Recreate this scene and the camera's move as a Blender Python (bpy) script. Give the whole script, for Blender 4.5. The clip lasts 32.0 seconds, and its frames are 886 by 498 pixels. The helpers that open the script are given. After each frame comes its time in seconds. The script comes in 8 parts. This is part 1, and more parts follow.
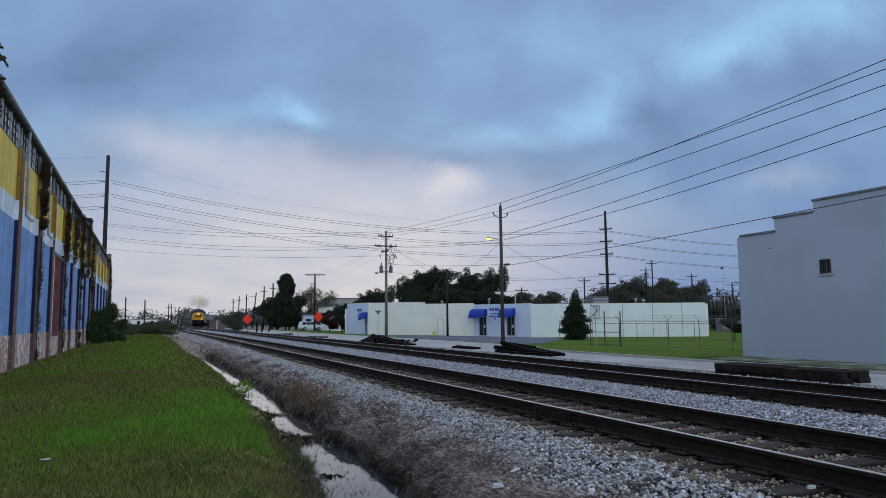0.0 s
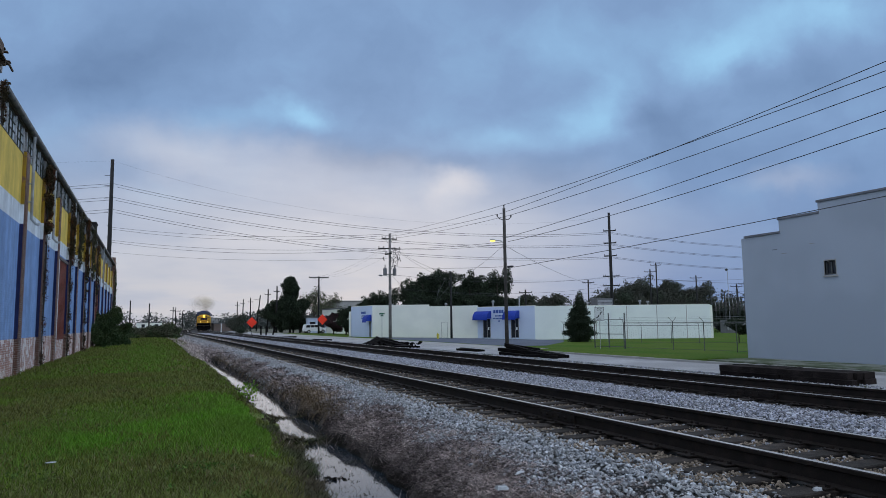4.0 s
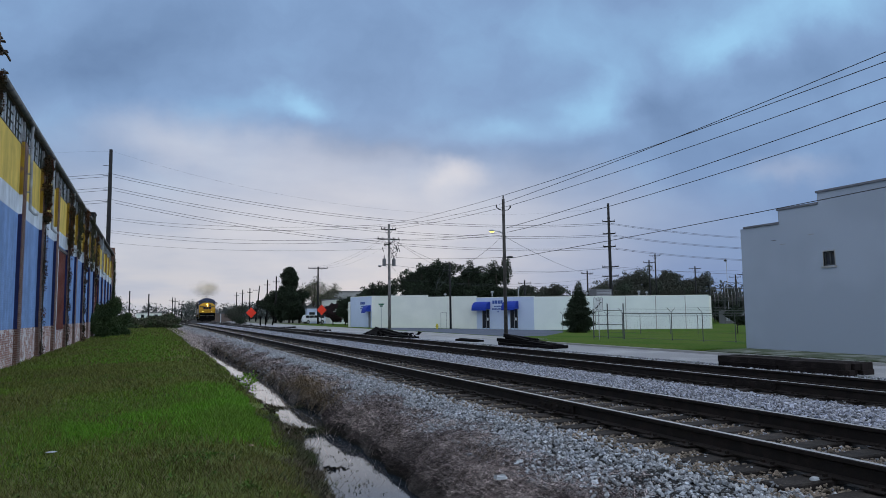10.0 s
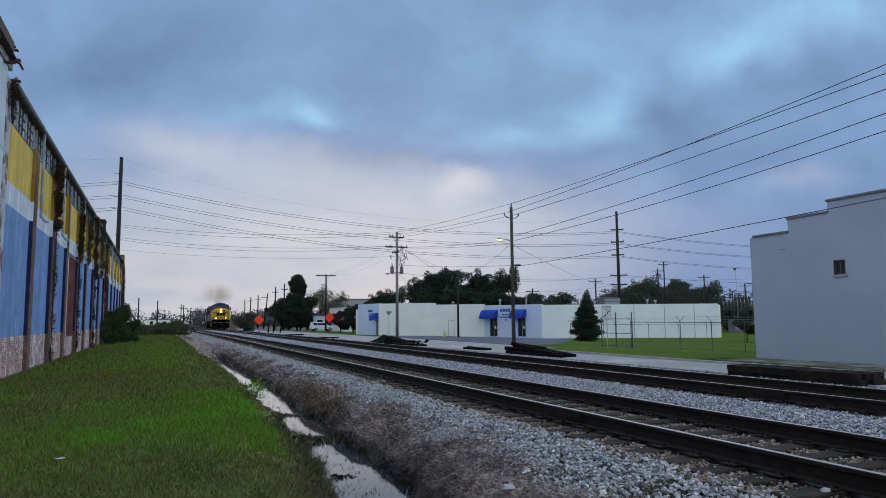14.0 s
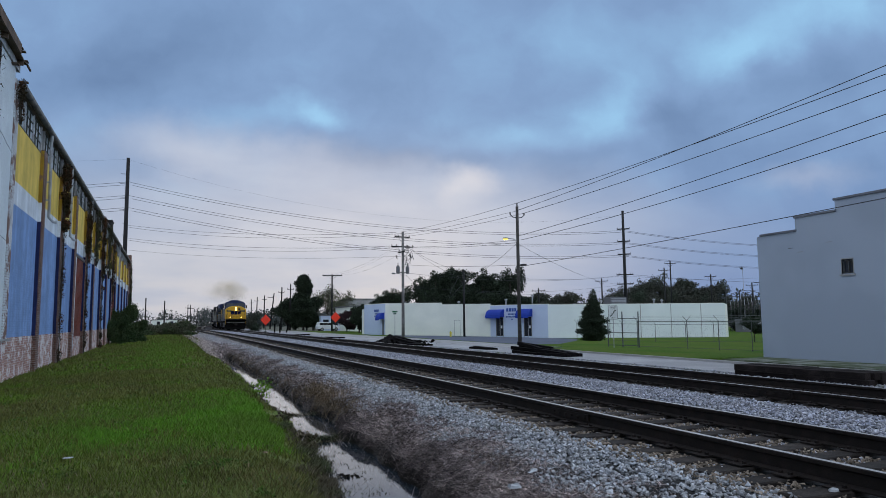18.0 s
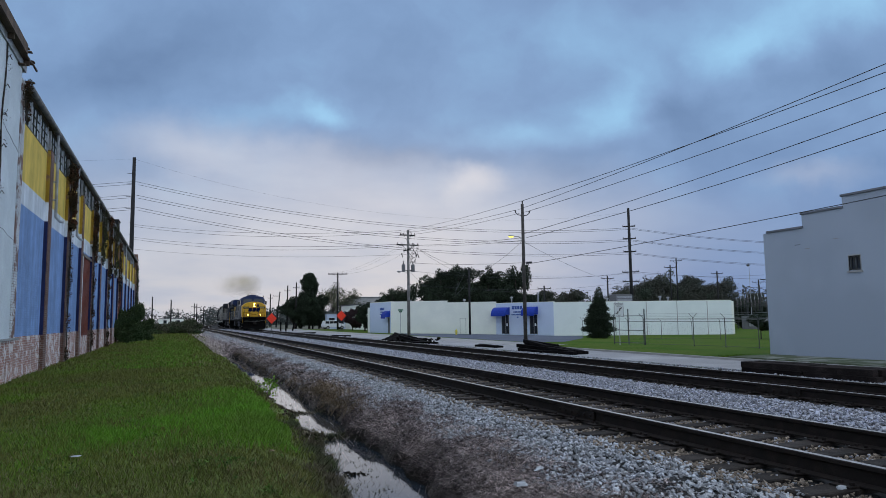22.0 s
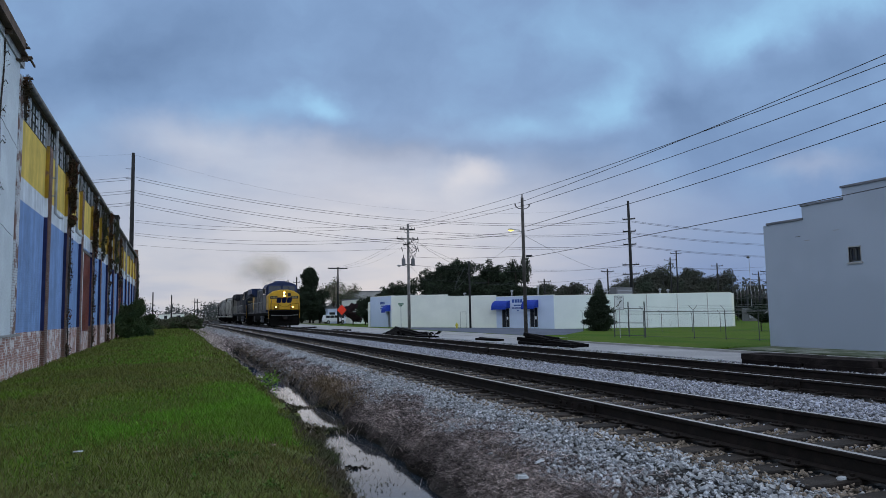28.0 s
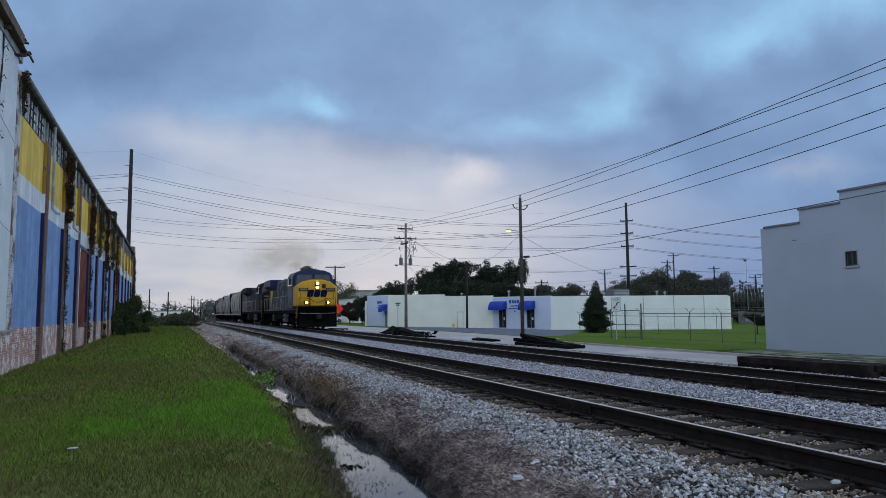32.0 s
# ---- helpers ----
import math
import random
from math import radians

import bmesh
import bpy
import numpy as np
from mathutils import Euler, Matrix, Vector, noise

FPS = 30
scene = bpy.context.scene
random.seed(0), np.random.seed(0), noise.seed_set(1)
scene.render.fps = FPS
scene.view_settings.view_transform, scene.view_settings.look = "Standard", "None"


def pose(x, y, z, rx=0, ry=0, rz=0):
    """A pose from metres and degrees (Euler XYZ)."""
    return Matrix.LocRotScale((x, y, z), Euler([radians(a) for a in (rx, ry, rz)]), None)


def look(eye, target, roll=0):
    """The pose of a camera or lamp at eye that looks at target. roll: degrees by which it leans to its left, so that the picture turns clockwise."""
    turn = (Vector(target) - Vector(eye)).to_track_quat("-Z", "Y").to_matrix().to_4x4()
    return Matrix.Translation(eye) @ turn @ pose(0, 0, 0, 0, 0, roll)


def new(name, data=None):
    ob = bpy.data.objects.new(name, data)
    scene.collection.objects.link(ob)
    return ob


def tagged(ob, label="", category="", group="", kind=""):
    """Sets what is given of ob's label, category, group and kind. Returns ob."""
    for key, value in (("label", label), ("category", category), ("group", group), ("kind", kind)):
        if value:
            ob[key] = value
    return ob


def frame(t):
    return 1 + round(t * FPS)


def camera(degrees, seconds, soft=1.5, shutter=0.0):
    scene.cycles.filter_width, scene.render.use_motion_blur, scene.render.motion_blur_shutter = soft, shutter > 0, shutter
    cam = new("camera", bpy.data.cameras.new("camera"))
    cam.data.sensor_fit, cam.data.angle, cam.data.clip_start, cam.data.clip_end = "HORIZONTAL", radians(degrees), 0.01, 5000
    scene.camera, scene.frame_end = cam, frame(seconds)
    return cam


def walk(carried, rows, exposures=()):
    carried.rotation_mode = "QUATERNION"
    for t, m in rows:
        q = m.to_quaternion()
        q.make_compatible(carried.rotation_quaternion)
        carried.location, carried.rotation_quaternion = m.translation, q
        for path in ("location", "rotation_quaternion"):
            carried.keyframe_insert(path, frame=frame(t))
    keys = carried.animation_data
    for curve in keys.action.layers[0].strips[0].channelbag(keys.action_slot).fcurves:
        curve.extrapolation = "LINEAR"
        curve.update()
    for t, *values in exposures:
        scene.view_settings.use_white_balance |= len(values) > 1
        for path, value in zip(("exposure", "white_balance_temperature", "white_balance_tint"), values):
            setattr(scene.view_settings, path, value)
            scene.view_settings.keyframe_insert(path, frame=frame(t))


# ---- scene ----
# The camera stands on the grass beside a ditch; z = 0 is the top of the rails, y runs along the tracks.
EYE = (0.0, 0.0, 1.19)
cam = camera(66.0, 32.0, soft=0.5)
# seconds, yaw, pitch, roll of the hand-held camera
TURNS = [
    (0.0, -23.26, 5.91, 0.59),
    (0.5, -22.99, 6.11, 0.69),
    (1.0, -22.95, 6.29, 0.63),
    (1.5, -22.85, 6.27, 0.47),
    (2.0, -22.77, 6.30, 0.49),
    (2.5, -22.81, 6.11, 0.64),
    (3.0, -22.83, 6.02, 0.86),
    (3.5, -22.90, 6.18, 0.79),
    (5.5, -23.01, 5.73, 0.71),
    (6.0, -23.14, 5.78, 0.60),
    (6.5, -23.20, 5.98, 0.67),
    (7.0, -23.18, 6.17, 0.74),
    (7.5, -23.20, 5.95, 0.67),
    (8.0, -22.87, 6.03, 0.67),
    (8.5, -22.81, 6.02, 0.83),
    (9.0, -22.99, 5.53, 0.69),
    (9.5, -23.14, 5.38, 0.70),
    (10.0, -23.00, 5.32, 0.73),
    (10.5, -22.92, 5.23, 0.82),
    (11.0, -23.10, 5.51, 0.65),
    (11.5, -22.93, 5.74, 0.67),
    (12.0, -22.76, 5.81, 0.66),
    (12.5, -22.68, 5.60, 0.64),
    (13.0, -22.57, 5.59, 0.71),
    (13.5, -22.57, 5.91, 0.55),
    (14.0, -22.36, 5.99, 0.52),
    (14.5, -22.42, 6.04, 0.49),
    (16.5, -21.72, 6.13, 0.85),
    (17.0, -21.56, 6.08, 0.75),
    (17.5, -21.57, 5.88, 0.62),
    (18.0, -21.86, 5.97, 0.59),
    (18.5, -21.84, 6.12, 0.71),
    (19.0, -21.84, 6.19, 0.71),
    (19.5, -21.66, 6.19, 0.75),
    (20.0, -21.59, 5.89, 0.78),
    (20.5, -21.71, 5.83, 0.71),
    (21.0, -21.49, 5.72, 0.80),
    (21.5, -21.52, 5.96, 0.76),
    (22.0, -21.39, 5.81, 0.76),
    (22.5, -21.56, 5.68, 0.88),
    (23.0, -21.49, 5.88, 1.04),
    (23.5, -21.40, 5.79, 0.94),
    (24.0, -21.50, 5.73, 0.94),
    (24.5, -21.56, 5.57, 0.78),
    (25.0, -21.55, 5.73, 0.78),
    (25.5, -21.49, 5.80, 0.75),
    (27.5, -21.45, 5.44, 0.94),
    (28.0, -21.36, 5.29, 1.08),
    (28.5, -21.60, 5.39, 0.86),
    (29.0, -21.54, 5.40, 0.68),
    (29.5, -21.78, 5.41, 0.57),
    (30.0, -22.08, 5.49, 0.47),
    (30.5, -22.08, 5.76, 0.44),
    (31.0, -21.88, 5.58, 0.39),
    (31.5, -21.62, 5.40, 0.53),
    (32.0, -21.62, 5.28, 0.50),
]
walk(cam, [(t, pose(*EYE, 90 + p, r, y)) for t, y, p, r in TURNS])

# ---- world, sun, exposure ----
scene.view_settings.exposure = 0.0


# cloud features of the sky ahead: place (across, up), reach (across, up) and weight
FORWARD = radians(22.5)
LIGHT_GAPS = [(-0.226, 0.312, 0.040, 0.030, 0.62), (-0.198, 0.296, 0.034, 0.020, 0.35), (-0.285, 0.300, 0.080, 0.024, 0.28), (0.227, 0.301, 0.050, 0.044, 0.50), (0.27, 0.349, 0.050, 0.042, 0.42), (0.089, 0.268, 0.051, 0.022, 0.35), (0.178, 0.275, 0.076, 0.026, 0.30), (0.44, 0.40, 0.069, 0.031, 0.45), (0.603, 0.452, 0.121, 0.032, 0.42), (0.351, 0.428, 0.200, 0.060, 0.34), (0.58, 0.40, 0.20, 0.08, 0.15)]
DARK_MASSES = [(0.353, 0.30, 0.077, 0.035, -0.35), (0.58, 0.368, 0.103, 0.04, -0.40), (-0.114, 0.353, 0.077, 0.053, -0.15), (-0.498, 0.374, 0.140, 0.060, -0.40), (-0.03, 0.23, 0.101, 0.024, -0.35), (-0.381, 0.444, 0.172, 0.054, -0.28), (0.461, 0.242, 0.127, 0.035, -0.25), (-0.131, 0.248, 0.068, 0.026, -0.20)]
WARM_GLOWS = [(-0.249, 0.230, 0.150, 0.032, 0.34), (0.033, 0.197, 0.046, 0.024, 0.45), (-0.401, 0.258, 0.101, 0.035, 0.34), (-0.181, 0.164, 0.335, 0.06, 0.28), (-0.047, 0.12, 0.434, 0.076, 0.26), (0.535, 0.20, 0.068, 0.017, 0.20)]


def build_world():
    w = bpy.data.worlds.new("cloudy_sky")
    scene.world = w
    w.use_nodes = True
    nt = w.node_tree
    nt.nodes.clear()
    L = nt.links.new

    def math_node(op, a, b=None):
        n = nt.nodes.new("ShaderNodeMath")
        n.operation = op
        for i, v in enumerate((a, b)):
            if isinstance(v, (int, float)):
                n.inputs[i].default_value = v
            elif v is not None:
                L(v, n.inputs[i])
        return n.outputs[0]

    def vec_node(op, a, b, out=0):
        n = nt.nodes.new("ShaderNodeVectorMath")
        n.operation = op
        for i, v in enumerate((a, b)):
            if isinstance(v, (tuple, Vector)):
                n.inputs[i].default_value = v
            else:
                L(v, n.inputs[i])
        return n.outputs[out]

    def span(v, a, b, c, d):
        n = nt.nodes.new("ShaderNodeMapRange")
        n.interpolation_type = "SMOOTHSTEP"
        for k, x in zip(("From Min", "From Max", "To Min", "To Max"), (a, b, c, d)):
            n.inputs[k].default_value = x
        L(v, n.inputs["Value"])
        return n.outputs[0]

    def noise_node(vec, scale, detail=4.0, rough=0.5):
        n = nt.nodes.new("ShaderNodeTexNoise")
        n.inputs["Scale"].default_value, n.inputs["Detail"].default_value, n.inputs["Roughness"].default_value = scale, detail, rough
        L(vec, n.inputs["Vector"])
        return n

    def blend(fac, a, b):
        n = nt.nodes.new("ShaderNodeMix")
        n.data_type = "RGBA"
        L(fac, n.inputs[0])
        for i, v in ((6, a), (7, b)):
            if isinstance(v, tuple):
                n.inputs[i].default_value = (*v, 1)
            else:
                L(v, n.inputs[i])
        return n.outputs[2]

    way = nt.nodes.new("ShaderNodeTexCoord").outputs["Generated"]
    ahead, right = Vector((math.sin(FORWARD), math.cos(FORWARD), 0)), Vector((math.cos(FORWARD), -math.sin(FORWARD), 0))
    f = math_node("MAXIMUM", vec_node("DOT_PRODUCT", way, ahead, 1), 0.15)
    u = math_node("DIVIDE", vec_node("DOT_PRODUCT", way, right, 1), f)
    sep = nt.nodes.new("ShaderNodeSeparateXYZ")
    L(way, sep.inputs[0])
    up = sep.outputs[2]
    v = math_node("DIVIDE", up, f)
    cmb = nt.nodes.new("ShaderNodeCombineXYZ")
    L(u, cmb.inputs[0])
    L(v, cmb.inputs[1])
    # the deck is a flat layer: its pattern shrinks towards the horizon
    flat = vec_node("DIVIDE", way, (1, 1, 1))
    low = math_node("ADD", math_node("MAXIMUM", up, 0.0), 0.14)
    n = nt.nodes.new("ShaderNodeVectorMath")
    n.operation = "DIVIDE"
    L(flat, n.inputs[0])
    L(low, n.inputs[1])
    deck = vec_node("MULTIPLY", n.outputs[0], (1.0, 1.0, 0.0))
    warp = noise_node(cmb.outputs[0], 5.0, 5.0, 0.55)
    shift = vec_node("MULTIPLY", vec_node("SUBTRACT", warp.outputs["Color"], (0.5, 0.5, 0.5)), (0.20, 0.13, 0.0))
    uv = vec_node("ADD", cmb.outputs[0], shift)

    def lobes(rows):
        total = None
        for cu, cv, ru, rv, wt in rows:
            d = vec_node("MULTIPLY", vec_node("SUBTRACT", uv, (cu, cv, 0)), (1 / ru, 1 / rv, 0))
            ln = nt.nodes.new("ShaderNodeVectorMath")
            ln.operation = "LENGTH"
            L(d, ln.inputs[0])
            s = span(ln.outputs["Value"], 0.0, 1.7, wt, 0.0)
            total = s if total is None else math_node("ADD", total, s)
        return total

    deck_noise = noise_node(deck, 1.5, 6.0, 0.5).outputs["Fac"]
    fine = noise_node(uv, 7.5, 6.0, 0.55).outputs["Fac"]
    val = math_node("ADD", lobes(LIGHT_GAPS + DARK_MASSES), math_node("MULTIPLY", math_node("SUBTRACT", deck_noise, 0.5), 0.95))
    val = math_node("ADD", val, math_node("MULTIPLY", math_node("SUBTRACT", fine, 0.5), 0.85))
    val = math_node("ADD", math_node("MULTIPLY", val, 0.75), 0.42)
    ramp = nt.nodes.new("ShaderNodeValToRGB")
    e = ramp.color_ramp.elements
    e[0].position, e[0].color = 0.0, (0.155, 0.255, 0.450, 1)
    e[1].position, e[1].color = 1.0, (0.330, 0.60, 0.87, 1)
    for pos, col in ((0.42, (0.225, 0.360, 0.600, 1)), (0.70, (0.270, 0.460, 0.72, 1))):
        e.new(pos).color = col
    L(val, ramp.inputs[0])
    haze = math_node("MULTIPLY", span(up, 0.0, 0.30, 0.95, 0.0), span(deck_noise, 0.25, 0.7, 0.75, 1.1))
    low_col = blend(span(u, -0.08, 0.42, 0.0, 1.0), (0.58, 0.585, 0.64), (0.190, 0.285, 0.51))
    col = blend(haze, ramp.outputs[0], low_col)
    glow = math_node("MINIMUM", math_node("MULTIPLY", lobes(WARM_GLOWS), span(deck_noise, 0.2, 0.65, 0.7, 1.1)), 0.95)
    col = blend(glow, col, (0.76, 0.735, 0.77))
    # overcast: the dome grows brighter towards the zenith
    back = span(vec_node("DOT_PRODUCT", way, ahead, 1), -0.5, 0.25, 1.0, 0.0)
    col = blend(math_node("MAXIMUM", span(up, 0.42, 0.75, 0.0, 0.9), math_node("MULTIPLY", back, 0.9)), col, (0.54, 0.62, 0.73))
    bright = math_node("MULTIPLY", span(up, 0.45, 0.95, 1.0, ZENITH), math_node("ADD", math_node("ADD", math_node("MULTIPLY", back, BEHIND - 1.0), span(vec_node("DOT_PRODUCT", way, right, 1), 0.56, 0.9, 0.0, 0.95)), 1.0))
    bg = nt.nodes.new("ShaderNodeBackground")
    L(col, bg.inputs[0])
    L(bright, bg.inputs[1])
    # a little clear sky shines through the deck
    sky = nt.nodes.new("ShaderNodeTexSky")
    sky.sky_type, sky.sun_disc = "NISHITA", False
    sky.sun_elevation, sky.sun_rotation = radians(9), radians(18.5)
    sky_bg = nt.nodes.new("ShaderNodeBackground")
    sky_bg.inputs[1].default_value = 0.05
    L(sky.outputs[0], sky_bg.inputs[0])
    mix = nt.nodes.new("ShaderNodeMixShader")
    mix.inputs[0].default_value = 0.97
    L(sky_bg.outputs[0], mix.inputs[1])
    L(bg.outputs[0], mix.inputs[2])
    L(mix.outputs[0], nt.nodes.new("ShaderNodeOutputWorld").inputs[0])


ZENITH = 1.05
BEHIND = 1.6
SUN_WAY = Vector((math.sin(radians(18.5)), math.cos(radians(18.5)), 0.17)).normalized()
build_world()
sun = new("sun", bpy.data.lights.new("sun", "SUN"))
sun.data.energy, sun.data.angle, sun.data.color = 0.5, radians(100), (1.0, 0.93, 0.86)
sun.matrix_world = look((0, 0, 60), Vector((0, 0, 60)) - SUN_WAY)


# ---- materials ----
def material(name, base, rough=0.8, var=0.25, scale=3.0, fine=60.0, bump=0.3, dist=0.01, metal=0.0, second=None, mix=(0.45, 0.62), spec=0.3, coords="Object", random_hue=0.0, island=False):
    """A surface with stains at one scale and grain at another."""
    m = bpy.data.materials.new(name)
    m.use_nodes = True
    nt = m.node_tree
    b = nt.nodes["Principled BSDF"]
    L = nt.links.new
    tc = nt.nodes.new("ShaderNodeTexCoord")
    n1 = nt.nodes.new("ShaderNodeTexNoise")
    n1.inputs["Scale"].default_value, n1.inputs["Detail"].default_value = scale, 5
    n2 = nt.nodes.new("ShaderNodeTexNoise")
    n2.inputs["Scale"].default_value, n2.inputs["Detail"].default_value = fine, 3
    for n in (n1, n2):
        L(tc.outputs[coords], n.inputs["Vector"])
    ramp = nt.nodes.new("ShaderNodeValToRGB")
    e = ramp.color_ramp.elements
    e[0].position, e[1].position = mix
    two = second or tuple(c * (1 - var) for c in base)
    e[0].color, e[1].color = (*two, 1), (*base, 1)
    L(n1.outputs["Fac"], ramp.inputs[0])
    grain = nt.nodes.new("ShaderNodeMapRange")
    grain.inputs["From Min"].default_value, grain.inputs["From Max"].default_value = 0.3, 0.7
    grain.inputs["To Min"].default_value, grain.inputs["To Max"].default_value = 1 - var, 1 + var * 0.6
    L(n2.outputs["Fac"], grain.inputs["Value"])
    mul = nt.nodes.new("ShaderNodeVectorMath")
    mul.operation = "SCALE"
    L(ramp.outputs[0], mul.inputs[0])
    L(grain.outputs[0], mul.inputs["Scale"])
    last = mul.outputs[0]
    if random_hue:
        src = nt.nodes.new("ShaderNodeNewGeometry" if island else "ShaderNodeObjectInfo").outputs["Random Per Island" if island else "Random"]
        r = nt.nodes.new("ShaderNodeMapRange")
        r.inputs["To Min"].default_value, r.inputs["To Max"].default_value = 1 - random_hue, 1 + random_hue
        L(src, r.inputs["Value"])
        mu = nt.nodes.new("ShaderNodeVectorMath")
        mu.operation = "SCALE"
        L(last, mu.inputs[0])
        L(r.outputs[0], mu.inputs["Scale"])
        last = mu.outputs[0]
    L(last, b.inputs["Base Color"])
    b.inputs["Roughness"].default_value, b.inputs["Metallic"].default_value = rough, metal
    b.inputs["Specular IOR Level"].default_value = spec
    if bump:
        bn = nt.nodes.new("ShaderNodeBump")
        bn.inputs["Strength"].default_value, bn.inputs["Distance"].default_value = bump, dist
        L(n2.outputs["Fac"], bn.inputs["Height"])
        L(bn.outputs[0], b.inputs["Normal"])
    return m


def glow_material(name, color, strength):
    m = bpy.data.materials.new(name)
    m.use_nodes = True
    b = m.node_tree.nodes["Principled BSDF"]
    b.inputs["Base Color"].default_value = (*color, 1)
    b.inputs["Emission Color"].default_value, b.inputs["Emission Strength"].default_value = (*color, 1), strength
    return m


MAT = {}


def mats():
    a = MAT
    a["lawn"] = material("lawn", (0.105, 0.175, 0.020), 0.95, 0.35, 0.35, 25, 0.6, 0.03, second=(0.140, 0.158, 0.040))
    a["far_ground"] = material("far_ground", (0.10, 0.11, 0.06), 0.95, 0.3, 0.1, 6, 0.4, 0.05, second=(0.13, 0.12, 0.10))
    a["verge"] = material("verge_grass", (0.055, 0.115, 0.011), 0.95, 0.35, 0.22, 9, 0.6, 0.03, second=(0.085, 0.128, 0.019), spec=0.04)
    a["pole_dark"] = material("dark_pole_wood", (0.028, 0.027, 0.028), 0.9, 0.3, 3, 50, 0.4, 0.006)
    a["mud"] = material("mud", (0.024, 0.020, 0.016), 0.95, 0.4, 2, 30, 0.8, 0.03, spec=0.06)
    a["dry_bank"] = material("dry_bank", (0.135, 0.114, 0.104), 0.95, 0.4, 2.5, 40, 0.9, 0.03, second=(0.06, 0.051, 0.046), spec=0.06)
    # near black under the ballast: shade in the gaps between stones, as colour
    a["gravel"] = material("gravel", (0.045, 0.043, 0.043), 0.9, 0.5, 3, 22, 1.0, 0.04)
    a["stone"] = material("ballast_stone", (0.405, 0.416, 0.500), 0.85, 0.22, 9, 60, 0.4, 0.004, second=(0.375, 0.370, 0.400), random_hue=0.5, island=True)
    a["tie"] = material("weathered_tie", (0.048, 0.038, 0.033), 0.9, 0.45, 5, 60, 0.6, 0.008, random_hue=0.35)
    # nearest stack: browner than tie_pile, and paler to imitate light on its tops
    a["tie_lit"] = material("weathered_tie", (0.030, 0.024, 0.023), 0.95, 0.45, 3, 40, 0.5, 0.01, random_hue=0.4, spec=0.08)
    a["tie_pile"] = material("creosote_tie", (0.011, 0.0098, 0.010), 0.95, 0.4, 4, 40, 0.5, 0.01, random_hue=0.3, spec=0.06)
    a["rail_rust"] = material("rail_rust", (0.021, 0.0135, 0.011), 0.75, 0.4, 6, 90, 0.3, 0.003)
    a["rail_top"] = material("polished_rail", (0.50, 0.47, 0.45), 0.38, 0.15, 8, 80, 0.05, 0.001, metal=0.9)
    a["asphalt"] = material("worn_asphalt", (0.40, 0.39, 0.405), 0.9, 0.2, 0.4, 60, 0.4, 0.004, second=(0.31, 0.305, 0.315))
    a["concrete"] = material("concrete", (0.38, 0.37, 0.36), 0.9, 0.2, 1, 50, 0.3, 0.003)
    a["grey_paint"] = material("grey_painted_wall", (0.378, 0.424, 0.505), 0.85, 0.07, 0.35, 30, 0.25, 0.004, second=(0.342, 0.386, 0.460))
    a["coping"] = material("dark_coping", (0.18, 0.19, 0.22), 0.7, 0.2, 2, 40, 0.1, 0.002)
    a["white_wall"] = material("cream_painted_wall", (0.80, 0.815, 0.745), 0.85, 0.06, 0.4, 20, 0.2, 0.004, second=(0.74, 0.76, 0.70))
    a["cool_wall"] = material("white_painted_wall", (0.735, 0.785, 0.775), 0.85, 0.06, 0.4, 20, 0.2, 0.004, second=(0.69, 0.74, 0.735))
    a["pale_blue_wall"] = material("pale_blue_wall", (0.56, 0.64, 0.80), 0.85, 0.06, 0.4, 20, 0.2, 0.004, second=(0.52, 0.60, 0.76))
    a["awning"] = material("blue_canvas", (0.012, 0.045, 0.36), 0.7, 0.15, 4, 60, 0.1, 0.002)
    a["roofing"] = material("roofing", (0.16, 0.16, 0.17), 0.9, 0.2, 0.5, 20, 0.2, 0.004)
    a["pole_mid"] = material("brown_pole_wood", (0.078, 0.070, 0.066), 0.9, 0.35, 3, 50, 0.5, 0.006, second=(0.050, 0.045, 0.042))
    a["pole_wood"] = material("pole_wood", (0.24, 0.23, 0.225), 0.9, 0.35, 3, 50, 0.5, 0.006, second=(0.15, 0.14, 0.135))
    a["metal"] = material("galvanised_steel", (0.42, 0.43, 0.45), 0.5, 0.2, 6, 60, 0.1, 0.002, metal=0.6)
    a["dark_metal"] = material("dark_metal", (0.045, 0.045, 0.05), 0.55, 0.3, 6, 60, 0.15, 0.002, metal=0.2)
    a["wire"] = material("wire", (0.03, 0.03, 0.035), 0.6, 0.1, 6, 60, 0)
    a["glass"] = material("dark_glass", (0.02, 0.022, 0.028), 0.08, 0.1, 2, 20, 0, spec=0.6)
    a["red_brick"] = material("red_brick", (0.30, 0.17, 0.13), 0.9, 0.3, 1.5, 40, 0.4, 0.005, second=(0.42, 0.34, 0.30), random_hue=0.25)
    a["door_red"] = material("rust_red_door", (0.20, 0.045, 0.028), 0.75, 0.3, 1.5, 30, 0.2, 0.004)
    a["mortar"] = material("mortar", (0.40, 0.37, 0.34), 0.95, 0.2, 3, 50, 0.3, 0.004)


mats()


